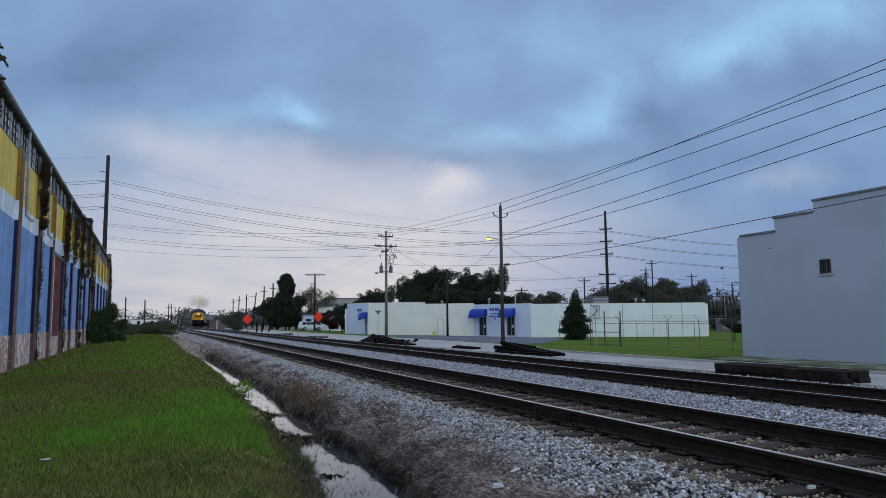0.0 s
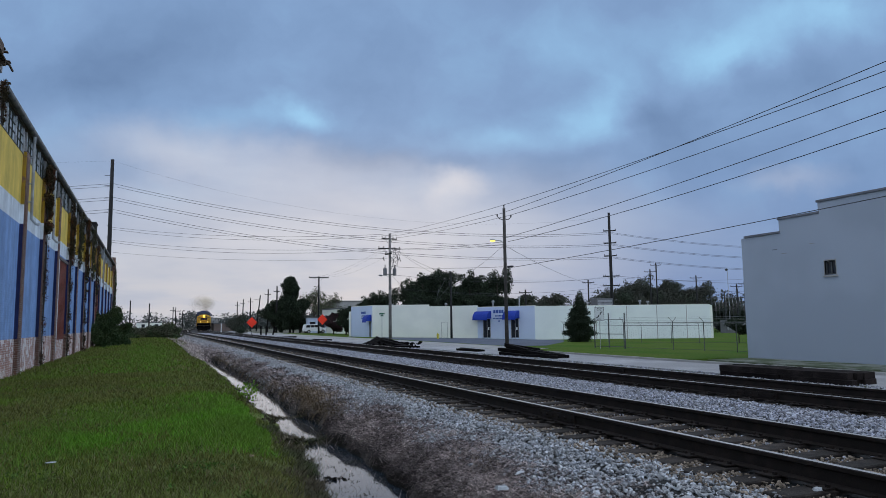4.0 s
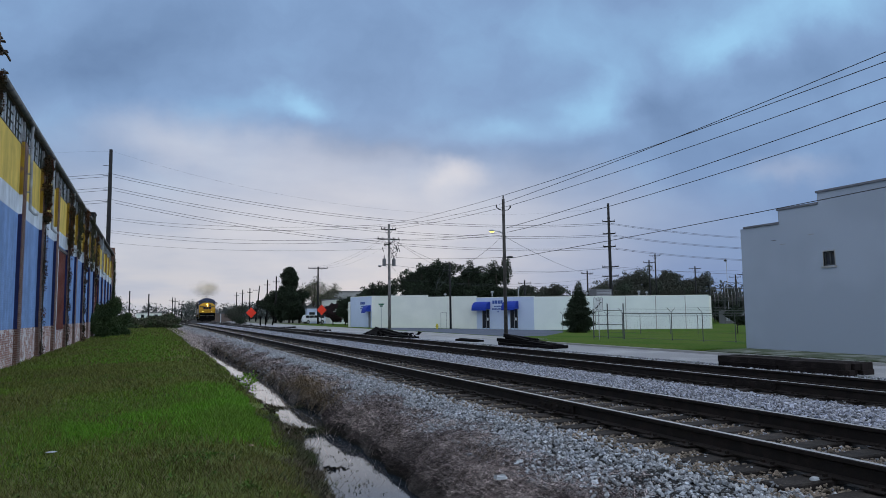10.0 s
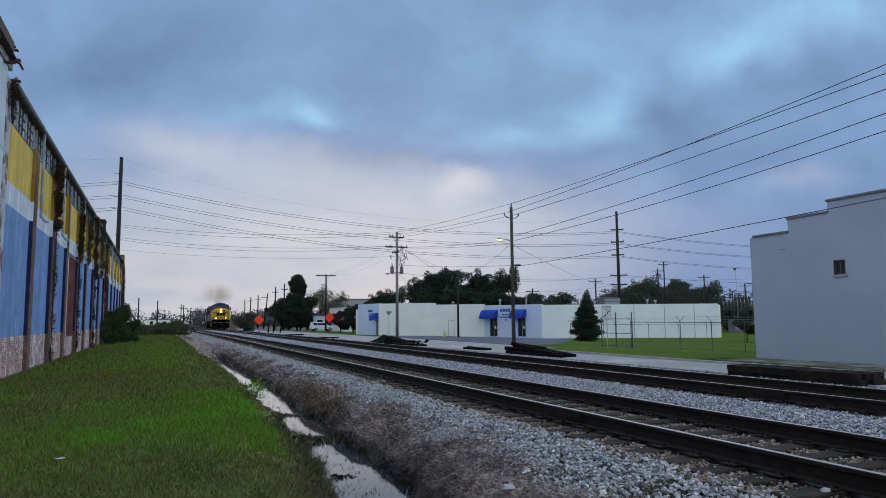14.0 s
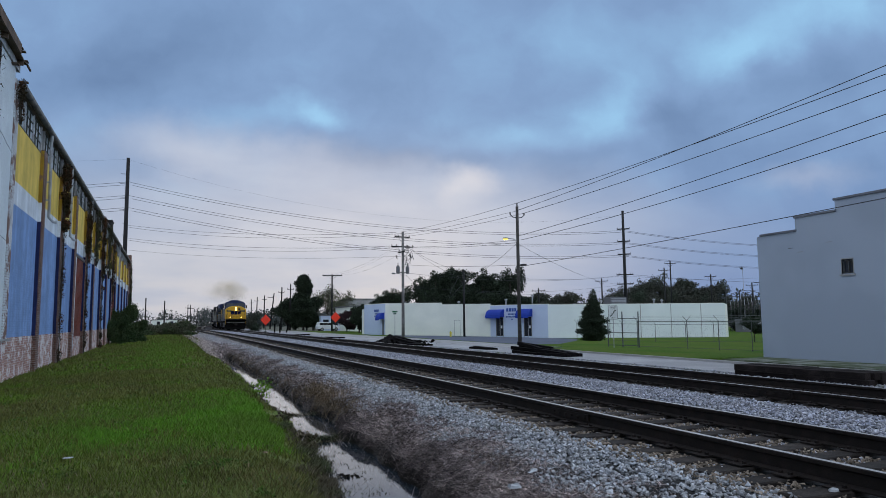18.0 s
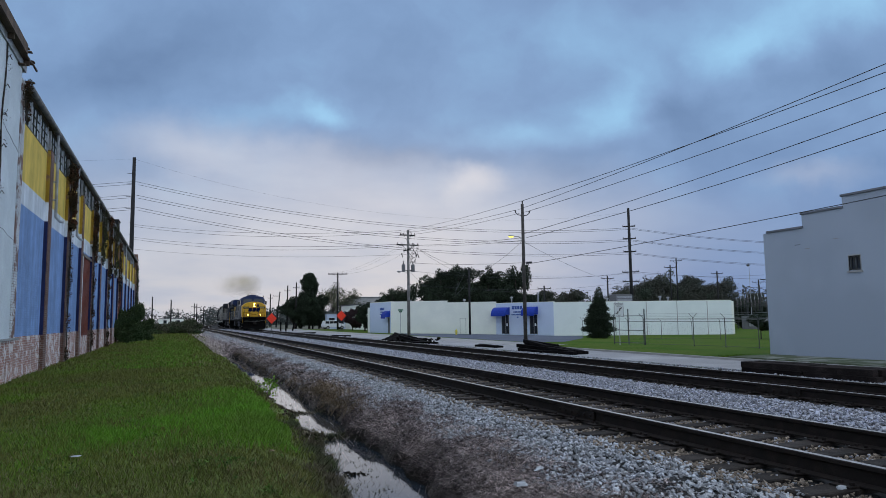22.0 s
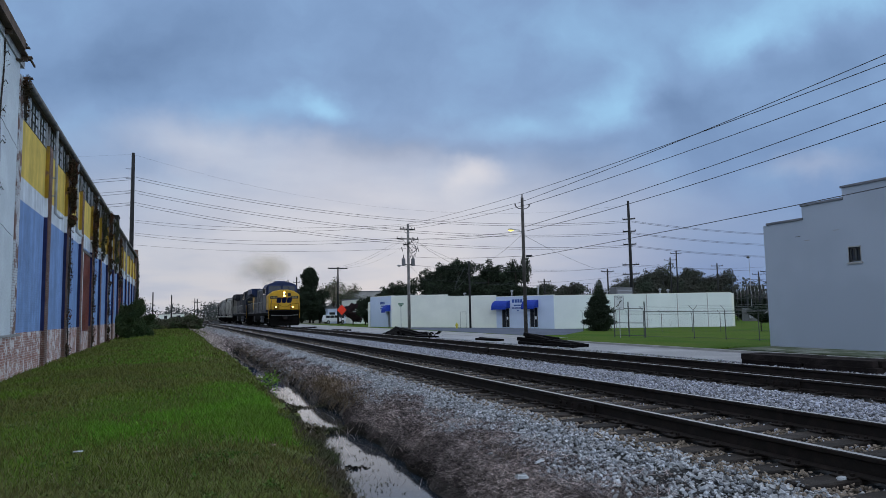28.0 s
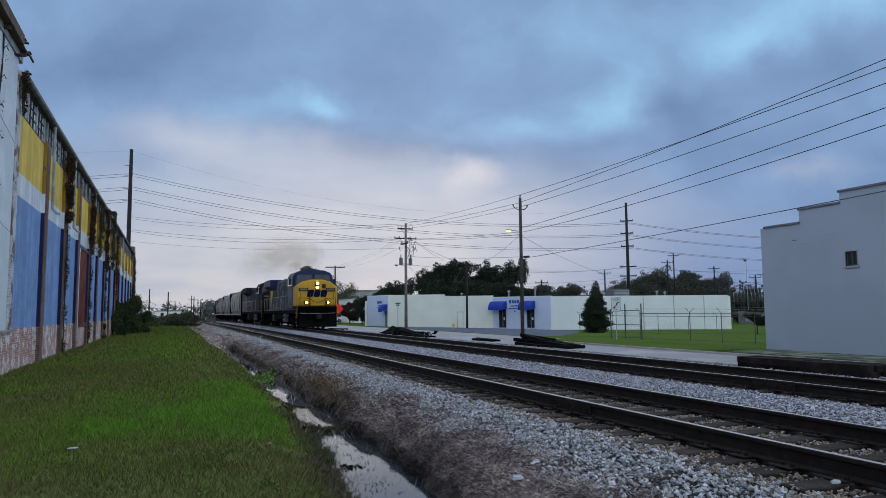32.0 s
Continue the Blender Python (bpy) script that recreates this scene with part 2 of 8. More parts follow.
# ---- building blocks ----
class Shape:
    """Collects corners and faces of one mesh."""

    def __init__(self):
        self.v, self.f, self.mi = [], [], []

    def add(self, verts, faces, m=None, slot=0):
        n = len(self.v)
        self.v += [tuple(m @ Vector(p)) for p in verts] if m is not None else [tuple(p) for p in verts]
        self.f += [tuple(n + i for i in f) for f in faces]
        self.mi += [slot] * len(faces)
        return self

    def box(self, x0, x1, y0, y1, z0, z1, m=None, slot=0):
        p = [(x, y, z) for z in (z0, z1) for y in (y0, y1) for x in (x0, x1)]
        return self.add(p, [(0, 2, 3, 1), (4, 5, 7, 6), (0, 1, 5, 4), (2, 6, 7, 3), (0, 4, 6, 2), (1, 3, 7, 5)], m, slot)

    def prism(self, outline, a0, a1, axis="y", m=None, slot=0):
        """An outline of (u, z) swept along y (u is x) or x (u is y), or of (x, y) along z."""
        n = len(outline)
        put = {"y": lambda u, w, a: (u, a, w), "x": lambda u, w, a: (a, u, w), "z": lambda u, w, a: (u, w, a)}[axis]
        p = [put(u, w, a) for a in (a0, a1) for u, w in outline]
        fs = [(i, (i + 1) % n, n + (i + 1) % n, n + i) for i in range(n)] + [tuple(range(n))[::-1], tuple(range(n, 2 * n))]
        return self.add(p, fs, m, slot)

    def tube(self, a, b, r, r2=None, n=8, m=None, slot=0):
        a, b = Vector(a), Vector(b)
        q = (b - a).to_track_quat("Z", "Y").to_matrix()
        p = []
        for c, rr in ((a, r), (b, r if r2 is None else r2)):
            p += [c + q @ Vector((rr * math.cos(2 * math.pi * i / n), rr * math.sin(2 * math.pi * i / n), 0)) for i in range(n)]
        fs = [(i, (i + 1) % n, n + (i + 1) % n, n + i) for i in range(n)] + [tuple(range(n))[::-1], tuple(range(n, 2 * n))]
        return self.add(p, fs, m, slot)

    def path(self, pts, r, n=6, m=None, slot=0):
        """One bent tube through the points."""
        pts = [Vector(p) for p in pts]
        p = []
        for i, c in enumerate(pts):
            d = (pts[min(i + 1, len(pts) - 1)] - pts[max(i - 1, 0)]).normalized()
            q = d.to_track_quat("Z", "Y" if abs(d.y) < 0.9 else "X").to_matrix()
            p += [c + q @ Vector((r * math.cos(2 * math.pi * k / n), r * math.sin(2 * math.pi * k / n), 0)) for k in range(n)]
        fs = [(j * n + i, j * n + (i + 1) % n, (j + 1) * n + (i + 1) % n, (j + 1) * n + i) for j in range(len(pts) - 1) for i in range(n)]
        fs += [tuple(range(n))[::-1], tuple(range(len(pts) * n - n, len(pts) * n))]
        return self.add(p, fs, m, slot)

    def lathe(self, prof, n=12, m=None, slot=0):
        """(radius, height) pairs turned round z."""
        p = [(r * math.cos(2 * math.pi * i / n), r * math.sin(2 * math.pi * i / n), z) for r, z in prof for i in range(n)]
        k = len(prof)
        fs = [(j * n + i, j * n + (i + 1) % n, (j + 1) * n + (i + 1) % n, (j + 1) * n + i) for j in range(k - 1) for i in range(n)]
        fs += [tuple(range(n))[::-1], tuple(range((k - 1) * n, k * n))]
        return self.add(p, fs, m, slot)

    def mesh(self, name, mat, bevel=0.0, smooth=False):
        me = bpy.data.meshes.new(name)
        me.from_pydata(self.v, [], self.f)
        for mt in mat if isinstance(mat, (list, tuple)) else [mat]:
            me.materials.append(mt)
        if isinstance(mat, (list, tuple)):
            me.polygons.foreach_set("material_index", self.mi)
        bm = bmesh.new()
        bm.from_mesh(me)
        bmesh.ops.recalc_face_normals(bm, faces=bm.faces)
        if bevel:
            es = [e for e in bm.edges if len(e.link_faces) == 2 and e.calc_face_angle(0) > 0.5]
            bmesh.ops.bevel(bm, geom=es, offset=bevel, segments=1, affect="EDGES", profile=0.5, clamp_overlap=True)
        bm.to_mesh(me)
        bm.free()
        if smooth:
            me.polygons.foreach_set("use_smooth", [True] * len(me.polygons))
        return me


def part(name, shape, mat, parent=None, label="", bevel=0.0, smooth=False, at=None, kind=""):
    ob = new(name, shape if isinstance(shape, bpy.types.Mesh) else shape.mesh(name, mat, bevel, smooth))
    if parent is not None:
        ob.parent = parent
    if at is not None:
        ob.matrix_basis = at
    return tagged(ob, label=label, kind=kind)


def thing(name, at, label, category, group="", kind=""):
    ob = new(name)
    ob.empty_display_size = 0.3
    ob.matrix_basis = at
    return tagged(ob, label, category, group, kind)


def raw_mesh(name, verts, faces, mat):
    """A large mesh straight from arrays; faces all of one size."""
    me = bpy.data.meshes.new(name)
    verts, faces = np.asarray(verts, np.float32), np.asarray(faces, np.int32)
    k = faces.shape[1]
    me.vertices.add(len(verts))
    me.vertices.foreach_set("co", verts.ravel())
    me.loops.add(faces.size)
    me.loops.foreach_set("vertex_index", faces.ravel())
    me.polygons.add(len(faces))
    me.polygons.foreach_set("loop_start", np.arange(0, faces.size, k, dtype=np.int32))
    me.polygons.foreach_set("loop_total", np.full(len(faces), k, np.int32))
    me.update(calc_edges=True)
    me.materials.append(mat)
    return me


# ---- plan: track centre lines and the lie of the ground ----
BEND_Y = np.array([-80, 40, 66, 82, 96, 116, 127, 146, 158, 193, 240, 300, 420], float)
BEND_X = np.array([0, 0, -0.02, -0.2, -0.4, -0.52, -0.5, -0.15, 0.3, 1.9, 5.0, 11.5, 30.0])
TRACK_1, TRACK_2 = 5.86, 10.25


def bend(y):
    """How far the tracks stray sideways at y, smoothed."""
    ys = np.asarray(y, float)
    s = 0.0
    for k in range(-4, 5):
        s = s + np.interp(ys + k * 4.0, BEND_Y, BEND_X)
    return s / 9


PROFILE_X = np.array([-400, -30, 0.9, 3.3, 4.25, 4.6, 7.18, 7.4, 8.7, 8.93, 11.7, 12.3, 13.4, 14.8, 19, 24, 34, 44, 70, 140, 900], float)
PROFILE_Z = np.array([-0.6, -0.5, -0.5, -0.48, -0.235, -0.228, -0.225, -0.155, -0.155, -0.225, -0.228, -0.255, -0.45, -0.58, -0.6, -0.62, -0.82, -1.1, -1.25, -1.3, -1.3])
# the ditch: its two water edges wander along the way
DITCH_Y = [4, 7, 8.5, 9.7, 10.6, 11.5, 12.2, 13.5, 15.2, 17, 19, 22, 25, 33, 40, 60]
DITCH_L = [1.80, 1.90, 2.06, 2.17, 2.24, 2.44, 2.26, 2.40, 2.48, 2.46, 2.54, 2.62, 2.68, 2.72, 2.74, 2.78]
DITCH_R = [2.50, 2.63, 2.79, 2.85, 2.82, 2.66, 2.90, 3.06, 2.88, 2.96, 3.08, 3.18, 3.18, 3.10, 3.00, 2.90]
WATER_Z = -0.76


def ditch_edges(y):
    y = np.asarray(y, float)
    wob = 0.025 * np.sin(y * 2.1) + 0.035 * np.sin(y * 4.7 + 1)
    return np.interp(y, DITCH_Y, DITCH_L) + wob, np.interp(y, DITCH_Y, DITCH_R) + 0.025 * np.sin(y * 1.7 + 2) + 0.03 * np.sin(y * 5.9)


def ground_z(x, y):
    x, y = np.asarray(x, float), np.asarray(y, float)
    u = x - bend(y)
    flat = np.interp(u, PROFILE_X, PROFILE_Z)
    l, r = ditch_edges(y)

    def ramp(a, b, za, zb):
        return za + (zb - za) * np.clip((u - a) / np.maximum(b - a, 0.02), 0, 1)

    left = np.where(u < l - 0.45, ramp(1.2, l - 0.45, -0.51, -0.66), ramp(l - 0.45, l + 0.06, -0.66, -0.83))
    right = np.where(u < r + 0.10, ramp(r - 0.06, r + 0.08, -0.85, -0.64), np.where(u < r + 0.40, ramp(r + 0.08, r + 0.40, -0.64, -0.43), ramp(r + 0.40, 4.25, -0.43, -0.225)))
    deep = np.where(u < 1.2, flat, np.where(u > 4.25, flat, np.maximum(left, np.where(u > (l + r) / 2, right, -2.0))))
    deep = np.where((u > l + 0.06) & (u < r - 0.06), -0.85, deep)
    bar = 0.13 * np.exp(-(((y - 11.45) / 0.25) ** 2)) + 0.08 * np.exp(-(((y - 14.7) / 0.25) ** 2))
    deep = np.where((u > l - 0.2) & (u < r + 0.1), np.maximum(deep, -0.85 + bar), deep)
    w = np.clip((62 - y) / 18, 0, 1)
    return flat + (deep - flat) * w


def build_ground():
    xs = np.concatenate([np.array([-900, -300, -120, -60, -30, -15]), np.arange(-9, 0.5, 0.5), np.arange(0.5, 4.9, 0.07), np.arange(5, 12, 0.5), np.arange(12, 26, 0.4), np.array([27, 30, 34, 39, 44, 50, 58, 70, 90, 120, 170, 260, 420, 900])])
    ys = np.concatenate([np.array([-60, -30, -20, -14]), np.arange(-10, 26, 0.15), np.arange(26, 70, 1.0), np.arange(70, 200, 5), np.array([210, 230, 260, 300, 350, 420, 520, 700, 1000, 1600, 2600])])
    X, Y = np.meshgrid(xs, ys)
    Z = ground_z(X, Y)
    rough = np.zeros_like(Z)
    near = (Y > -11) & (Y < 60) & (X > -9) & (X < 5)
    for j, i in zip(*np.nonzero(near)):
        p = Vector((X[j, i] * 1.3, Y[j, i] * 1.3, 0))
        amp = 0.042 if 1.6 < X[j, i] < 4.2 else 0.025
        rough[j, i] = amp * noise.noise(p * 1.5) + amp * noise.noise(p * 0.4)
    Z = Z + rough
    nx = len(xs)
    verts = np.stack([X.ravel(), Y.ravel(), Z.ravel()], 1)
    idx = np.arange(len(verts)).reshape(X.shape)
    faces = np.stack([idx[:-1, :-1].ravel(), idx[:-1, 1:].ravel(), idx[1:, 1:].ravel(), idx[1:, :-1].ravel()], 1)
    me = raw_mesh("ground", verts, faces, MAT["lawn"])
    for k in ("mud", "dry_bank", "gravel", "far_ground", "verge"):
        me.materials.append(MAT[k])
    cx, cy = verts[faces].mean(1)[:, 0], verts[faces].mean(1)[:, 1]
    u = cx - bend(cy) + 0.12 * np.sin(cy * 2.1) + 0.10 * np.sin(cy * 5.3 + 1)
    slot = np.zeros(len(faces), np.int32)
    dl, dr = ditch_edges(cy)
    slot[(u > dl - 0.18) & (u < dr + 0.04) & (cy < 46)] = 1
    slot[(u >= dr + 0.04) & (u < 3.6)] = 2
    slot[(u >= 3.6) & (u < 16.95)] = 3
    slot[(cy > 140) & (slot == 0)] = 4
    slot[(u >= 16.95) & (cy < 140)] = 5
    me.polygons.foreach_set("material_index", slot)
    me.polygons.foreach_set("use_smooth", np.ones(len(faces), bool))
    return tagged(new("ground", me), "grass, ditch and gravel ground beside the tracks", "ground", kind="structure")


build_ground()


def strip(name, u0, u1, y0, y1, lift, mat, label, step=2.0, follow=1.0, thick=0.06):
    """A flat band laid on the ground along the tracks."""
    s = Shape()
    ys = np.arange(y0, y1 + step, step)
    for ya, yb in zip(ys, ys[1:]):
        p = []
        for y in (ya, yb):
            b = float(bend(y)) * follow
            for u in (u0, u1):
                z = float(ground_z(u + b, y)) + lift
                p += [(u + b, y, z), (u + b, y, z - thick)]
        s.add(p, [(0, 2, 6, 4), (1, 5, 7, 3), (0, 4, 5, 1), (2, 3, 7, 6)])
    return tagged(part(name, s, mat), label, name.split("_")[0], kind="structure")


road = strip("road", 16.9, 20.3, -40, 420, 0.02, MAT["asphalt"], "pale worn asphalt road beside the railway")
water = Shape()
WY = np.arange(-12, 46, 0.35)
wl, wr = ditch_edges(WY)
for i in range(len(WY) - 1):
    water.add([(wl[i] - 0.3, WY[i], WATER_Z), (wr[i] + 0.3, WY[i], WATER_Z), (wr[i + 1] + 0.3, WY[i + 1], WATER_Z), (wl[i + 1] - 0.3, WY[i + 1], WATER_Z)], [(0, 1, 2, 3)])


def water_material():
    m = bpy.data.materials.new("ditch_water")
    m.use_nodes = True
    b = m.node_tree.nodes["Principled BSDF"]
    b.inputs["Base Color"].default_value = (0.020, 0.027, 0.036, 1)
    b.inputs["Roughness"].default_value, b.inputs["IOR"].default_value = 0.03, 1.36
    b.inputs["Specular IOR Level"].default_value = 0.5
    n = m.node_tree.nodes.new("ShaderNodeTexNoise")
    n.inputs["Scale"].default_value = 9
    bn = m.node_tree.nodes.new("ShaderNodeBump")
    bn.inputs["Strength"].default_value, bn.inputs["Distance"].default_value = 0.10, 0.02
    m.node_tree.links.new(n.outputs["Fac"], bn.inputs["Height"])
    m.node_tree.links.new(bn.outputs[0], b.inputs["Normal"])
    return m


tagged(part("water", water, water_material()), "still shallow water lying in the ditch", "water", kind="structure")


# ---- railway tracks ----
RAIL = [(-0.07, -0.175), (0.07, -0.175), (0.07, -0.162), (0.012, -0.145), (0.010, -0.05), (0.036, -0.036), (0.036, -0.008), (0.028, 0.0), (-0.028, 0.0), (-0.036, -0.008), (-0.036, -0.036), (-0.010, -0.05), (-0.012, -0.145), (-0.07, -0.162)]


def rail(off, parent):
    ys = np.concatenate([np.arange(-60, 200, 3.0), np.arange(200, 421, 10.0)])
    n = len(RAIL)
    s = Shape()
    p = [(off + float(bend(y)) + u, y, z) for y in ys for u, z in RAIL]
    fs, mi = [], []
    for j in range(len(ys) - 1):
        for i in range(n):
            fs.append((j * n + i, j * n + (i + 1) % n, (j + 1) * n + (i + 1) % n, (j + 1) * n + i))
            mi.append(1 if i in (7,) else 0)
    s.add(p, fs)
    s.mi = mi
    return part("rail", s, [MAT["rail_rust"], MAT["rail_top"]], parent, "rust-brown rail with a polished head")


def tie_mesh():
    s = Shape().box(-1.3, 1.3, -0.115, 0.115, -0.345, -0.178)
    return s.mesh("tie", MAT["tie"], 0.012)


def plate_mesh():
    s = Shape()
    s.box(-0.18, 0.18, -0.09, 0.09, -0.178, -0.166)
    for x in (-0.1, 0.1):
        for y in (-0.05, 0.05):
            s.box(x - 0.014, x + 0.014, y - 0.014, y + 0.014, -0.17, -0.142)
    return s.mesh("tie_plate", MAT["rail_rust"])


def tie_rows(seed):
    rng, y, rows = random.Random(seed + 40), -14.0, []
    while y < 300:
        rows.append(y)
        y += 0.50 + rng.uniform(-0.035, 0.035)
    return rows


TIES = {1: tie_rows(1), 2: tie_rows(2)}


def track(name, centre, label, seed):
    rng = random.Random(seed)
    root = tagged(thing(name, Matrix.Identity(4), label, "railway track"), kind="structure")
    for o in (-0.7525, 0.7525):
        rail(centre + o, root)
    tm, pm = tie_mesh(), plate_mesh()
    far = Shape()
    for y in TIES[seed]:
        c = centre + float(bend(y))
        a = pose(c + rng.uniform(-0.08, 0.08), y, rng.uniform(-0.018, 0.0), 0, rng.uniform(-0.5, 0.5), rng.uniform(-2.0, 2.0))
        if y < 62:
            part("tie", tm, None, root, at=a)
            if y < 26:
                for o in (-0.7525, 0.7525):
                    part("tie_plate", pm, None, root, at=pose(c + o, y, 0.002))
        else:
            far.box(-1.3, 1.3, -0.115, 0.115, -0.345, -0.178, a)
    part("tie", far, MAT["tie"], root, "row of distant wooden ties", kind="stuff")
    # bolted joint bars
    jb = Shape()
    for dx in (-0.03, 0.03):
        jb.box(dx - 0.012, dx + 0.012, -0.45, 0.45, -0.14, -0.045)
        for i in range(6):
            jb.tube((dx * 1.2, -0.38 + i * 0.15, -0.09), (dx * 2.1, -0.38 + i * 0.15, -0.09), 0.017, None, 6)
    jm = jb.mesh("joint_bar", MAT["rail_rust"])
    for y, o in ((7.4, -0.7525), (13.3, 0.7525), (19.3, -0.7525), (25.2, 0.7525)):
        part("joint_bar", jm, None, root, at=pose(centre + o, y + seed * 0.7, 0))
    return root


track("railway_track", TRACK_1, "single railway track on old wooden ties in grey ballast", 1)
track("railway_track", TRACK_2, "railway track with polished rails carrying the train", 2)


# ---- the painted brick warehouse ----
def brick_material(name, base, second, joint, rough=0.85, bare=None, bump=0.5, flake=1.6):
    """Painted or bare brickwork in the plane of an upright wall."""
    m = bpy.data.materials.new(name)
    m.use_nodes = True
    nt = m.node_tree
    L = nt.links.new
    b = nt.nodes["Principled BSDF"]
    tc = nt.nodes.new("ShaderNodeTexCoord")
    sp = nt.nodes.new("ShaderNodeSeparateXYZ")
    L(tc.outputs["Object"], sp.inputs[0])
    ad = nt.nodes.new("ShaderNodeMath")
    L(sp.outputs[0], ad.inputs[0])
    L(sp.outputs[1], ad.inputs[1])
    cb = nt.nodes.new("ShaderNodeCombineXYZ")
    L(ad.outputs[0], cb.inputs[0])
    L(sp.outputs[2], cb.inputs[1])
    bt = nt.nodes.new("ShaderNodeTexBrick")
    bt.inputs["Scale"].default_value = 1.0
    bt.inputs["Brick Width"].default_value, bt.inputs["Row Height"].default_value = 0.215, 0.076
    bt.inputs["Mortar Size"].default_value, bt.inputs["Mortar Smooth"].default_value = 0.007, 0.3
    bt.inputs["Color1"].default_value, bt.inputs["Color2"].default_value = (*base, 1), (*second, 1)
    bt.inputs["Mortar"].default_value = (*joint, 1)
    L(cb.outputs[0], bt.inputs["Vector"])
    n1 = nt.nodes.new("ShaderNodeTexNoise")
    n1.inputs["Scale"].default_value, n1.inputs["Detail"].default_value, n1.inputs["Roughness"].default_value = 1.1, 6, 0.65
    n2 = nt.nodes.new("ShaderNodeTexNoise")
    n2.inputs["Scale"].default_value, n2.inputs["Detail"].default_value = 35, 3
    # rain streaks: noise drawn out downwards
    mp = nt.nodes.new("ShaderNodeMapping")
    mp.inputs["Scale"].default_value = (2.2, 2.2, 0.12)
    L(tc.outputs["Object"], mp.inputs[0])
    L(tc.outputs["Object"], n1.inputs["Vector"])
    L(tc.outputs["Object"], n2.inputs["Vector"])
    n3 = nt.nodes.new("ShaderNodeTexNoise")
    n3.inputs["Scale"].default_value, n3.inputs["Detail"].default_value = 1.0, 4
    L(mp.outputs[0], n3.inputs["Vector"])
    last = bt.outputs["Color"]
    for src, lo, hi, a, c in ((n1, 0.35, 0.65, 0.82, 1.1), (n3, 0.35, 0.6, 0.80, 1.05), (n2, 0.3, 0.7, 0.9, 1.08)):
        r = nt.nodes.new("ShaderNodeMapRange")
        for k, v in zip(("From Min", "From Max", "To Min", "To Max"), (lo, hi, a, c)):
            r.inputs[k].default_value = v
        L(src.outputs["Fac"], r.inputs["Value"])
        mu = nt.nodes.new("ShaderNodeVectorMath")
        mu.operation = "SCALE"
        L(last, mu.inputs[0])
        L(r.outputs[0], mu.inputs["Scale"])
        last = mu.outputs[0]
    if bare:
        # paint flaked off in patches
        n4 = nt.nodes.new("ShaderNodeTexNoise")
        n4.inputs["Scale"].default_value, n4.inputs["Detail"].default_value, n4.inputs["Roughness"].default_value = flake, 7, 0.7
        L(tc.outputs["Object"], n4.inputs["Vector"])
        r = nt.nodes.new("ShaderNodeMapRange")
        r.inputs["From Min"].default_value, r.inputs["From Max"].default_value = bare[3], bare[3] + 0.06
        L(n4.outputs["Fac"], r.inputs["Value"])
        mx = nt.nodes.new("ShaderNodeMix")
        mx.data_type = "RGBA"
        L(r.outputs[0], mx.inputs[0])
        L(last, mx.inputs[6])
        mx.inputs[7].default_value = (*bare[:3], 1)
        last = mx.outputs[2]
    L(last, b.inputs["Base Color"])
    b.inputs["Roughness"].default_value = rough
    b.inputs["Specular IOR Level"].default_value = 0.25
    bn = nt.nodes.new("ShaderNodeBump")
    bn.inputs["Strength"].default_value, bn.inputs["Distance"].default_value = bump, 0.006
    bn.invert = True
    L(bt.outputs["Fac"], bn.inputs["Height"])
    L(bn.outputs[0], b.inputs["Normal"])
    return m


BR = {
    "blue": brick_material("blue_painted_brick", (0.212, 0.342, 0.60), (0.228, 0.360, 0.625), (0.185, 0.302, 0.55), bump=0.24, bare=(0.165, 0.275, 0.50, 0.56)),
    "yellow": brick_material("yellow_painted_brick", (0.79, 0.555, 0.115), (0.81, 0.575, 0.125), (0.74, 0.515, 0.10), bump=0.22, bare=(0.60, 0.44, 0.15, 0.64)),
    "white": brick_material("white_painted_brick", (0.72, 0.76, 0.80), (0.76, 0.80, 0.84), (0.60, 0.63, 0.67), bare=(0.40, 0.36, 0.33, 0.66)),
    # next two: wall blue and yellow with the cheeks' shade put into the colour
    "shaded_blue": brick_material("shaded_blue_brick", (0.020, 0.024, 0.085), (0.024, 0.028, 0.095), (0.014, 0.017, 0.06)),
    "shaded_yellow": brick_material("shaded_yellow_brick", (0.42, 0.27, 0.035), (0.46, 0.30, 0.04), (0.32, 0.2, 0.03), bare=(0.22, 0.13, 0.09, 0.56)),
    "red": brick_material("bare_red_brick", (0.36, 0.165, 0.125), (0.50, 0.275, 0.22), (0.68, 0.63, 0.60), bare=(0.70, 0.64, 0.62, 0.51), flake=3.0),
    "corner": brick_material("flaked_corner_brick", (0.60, 0.63, 0.66), (0.68, 0.70, 0.73), (0.40, 0.36, 0.34), bare=(0.20, 0.12, 0.10, 0.50)),
    "pilaster": brick_material("pilaster_brick", (0.115, 0.055, 0.042), (0.19, 0.095, 0.07), (0.34, 0.30, 0.27), bare=(0.36, 0.31, 0.29, 0.66)),
}
WALL_X, PIL_W = -4.5, 0.62


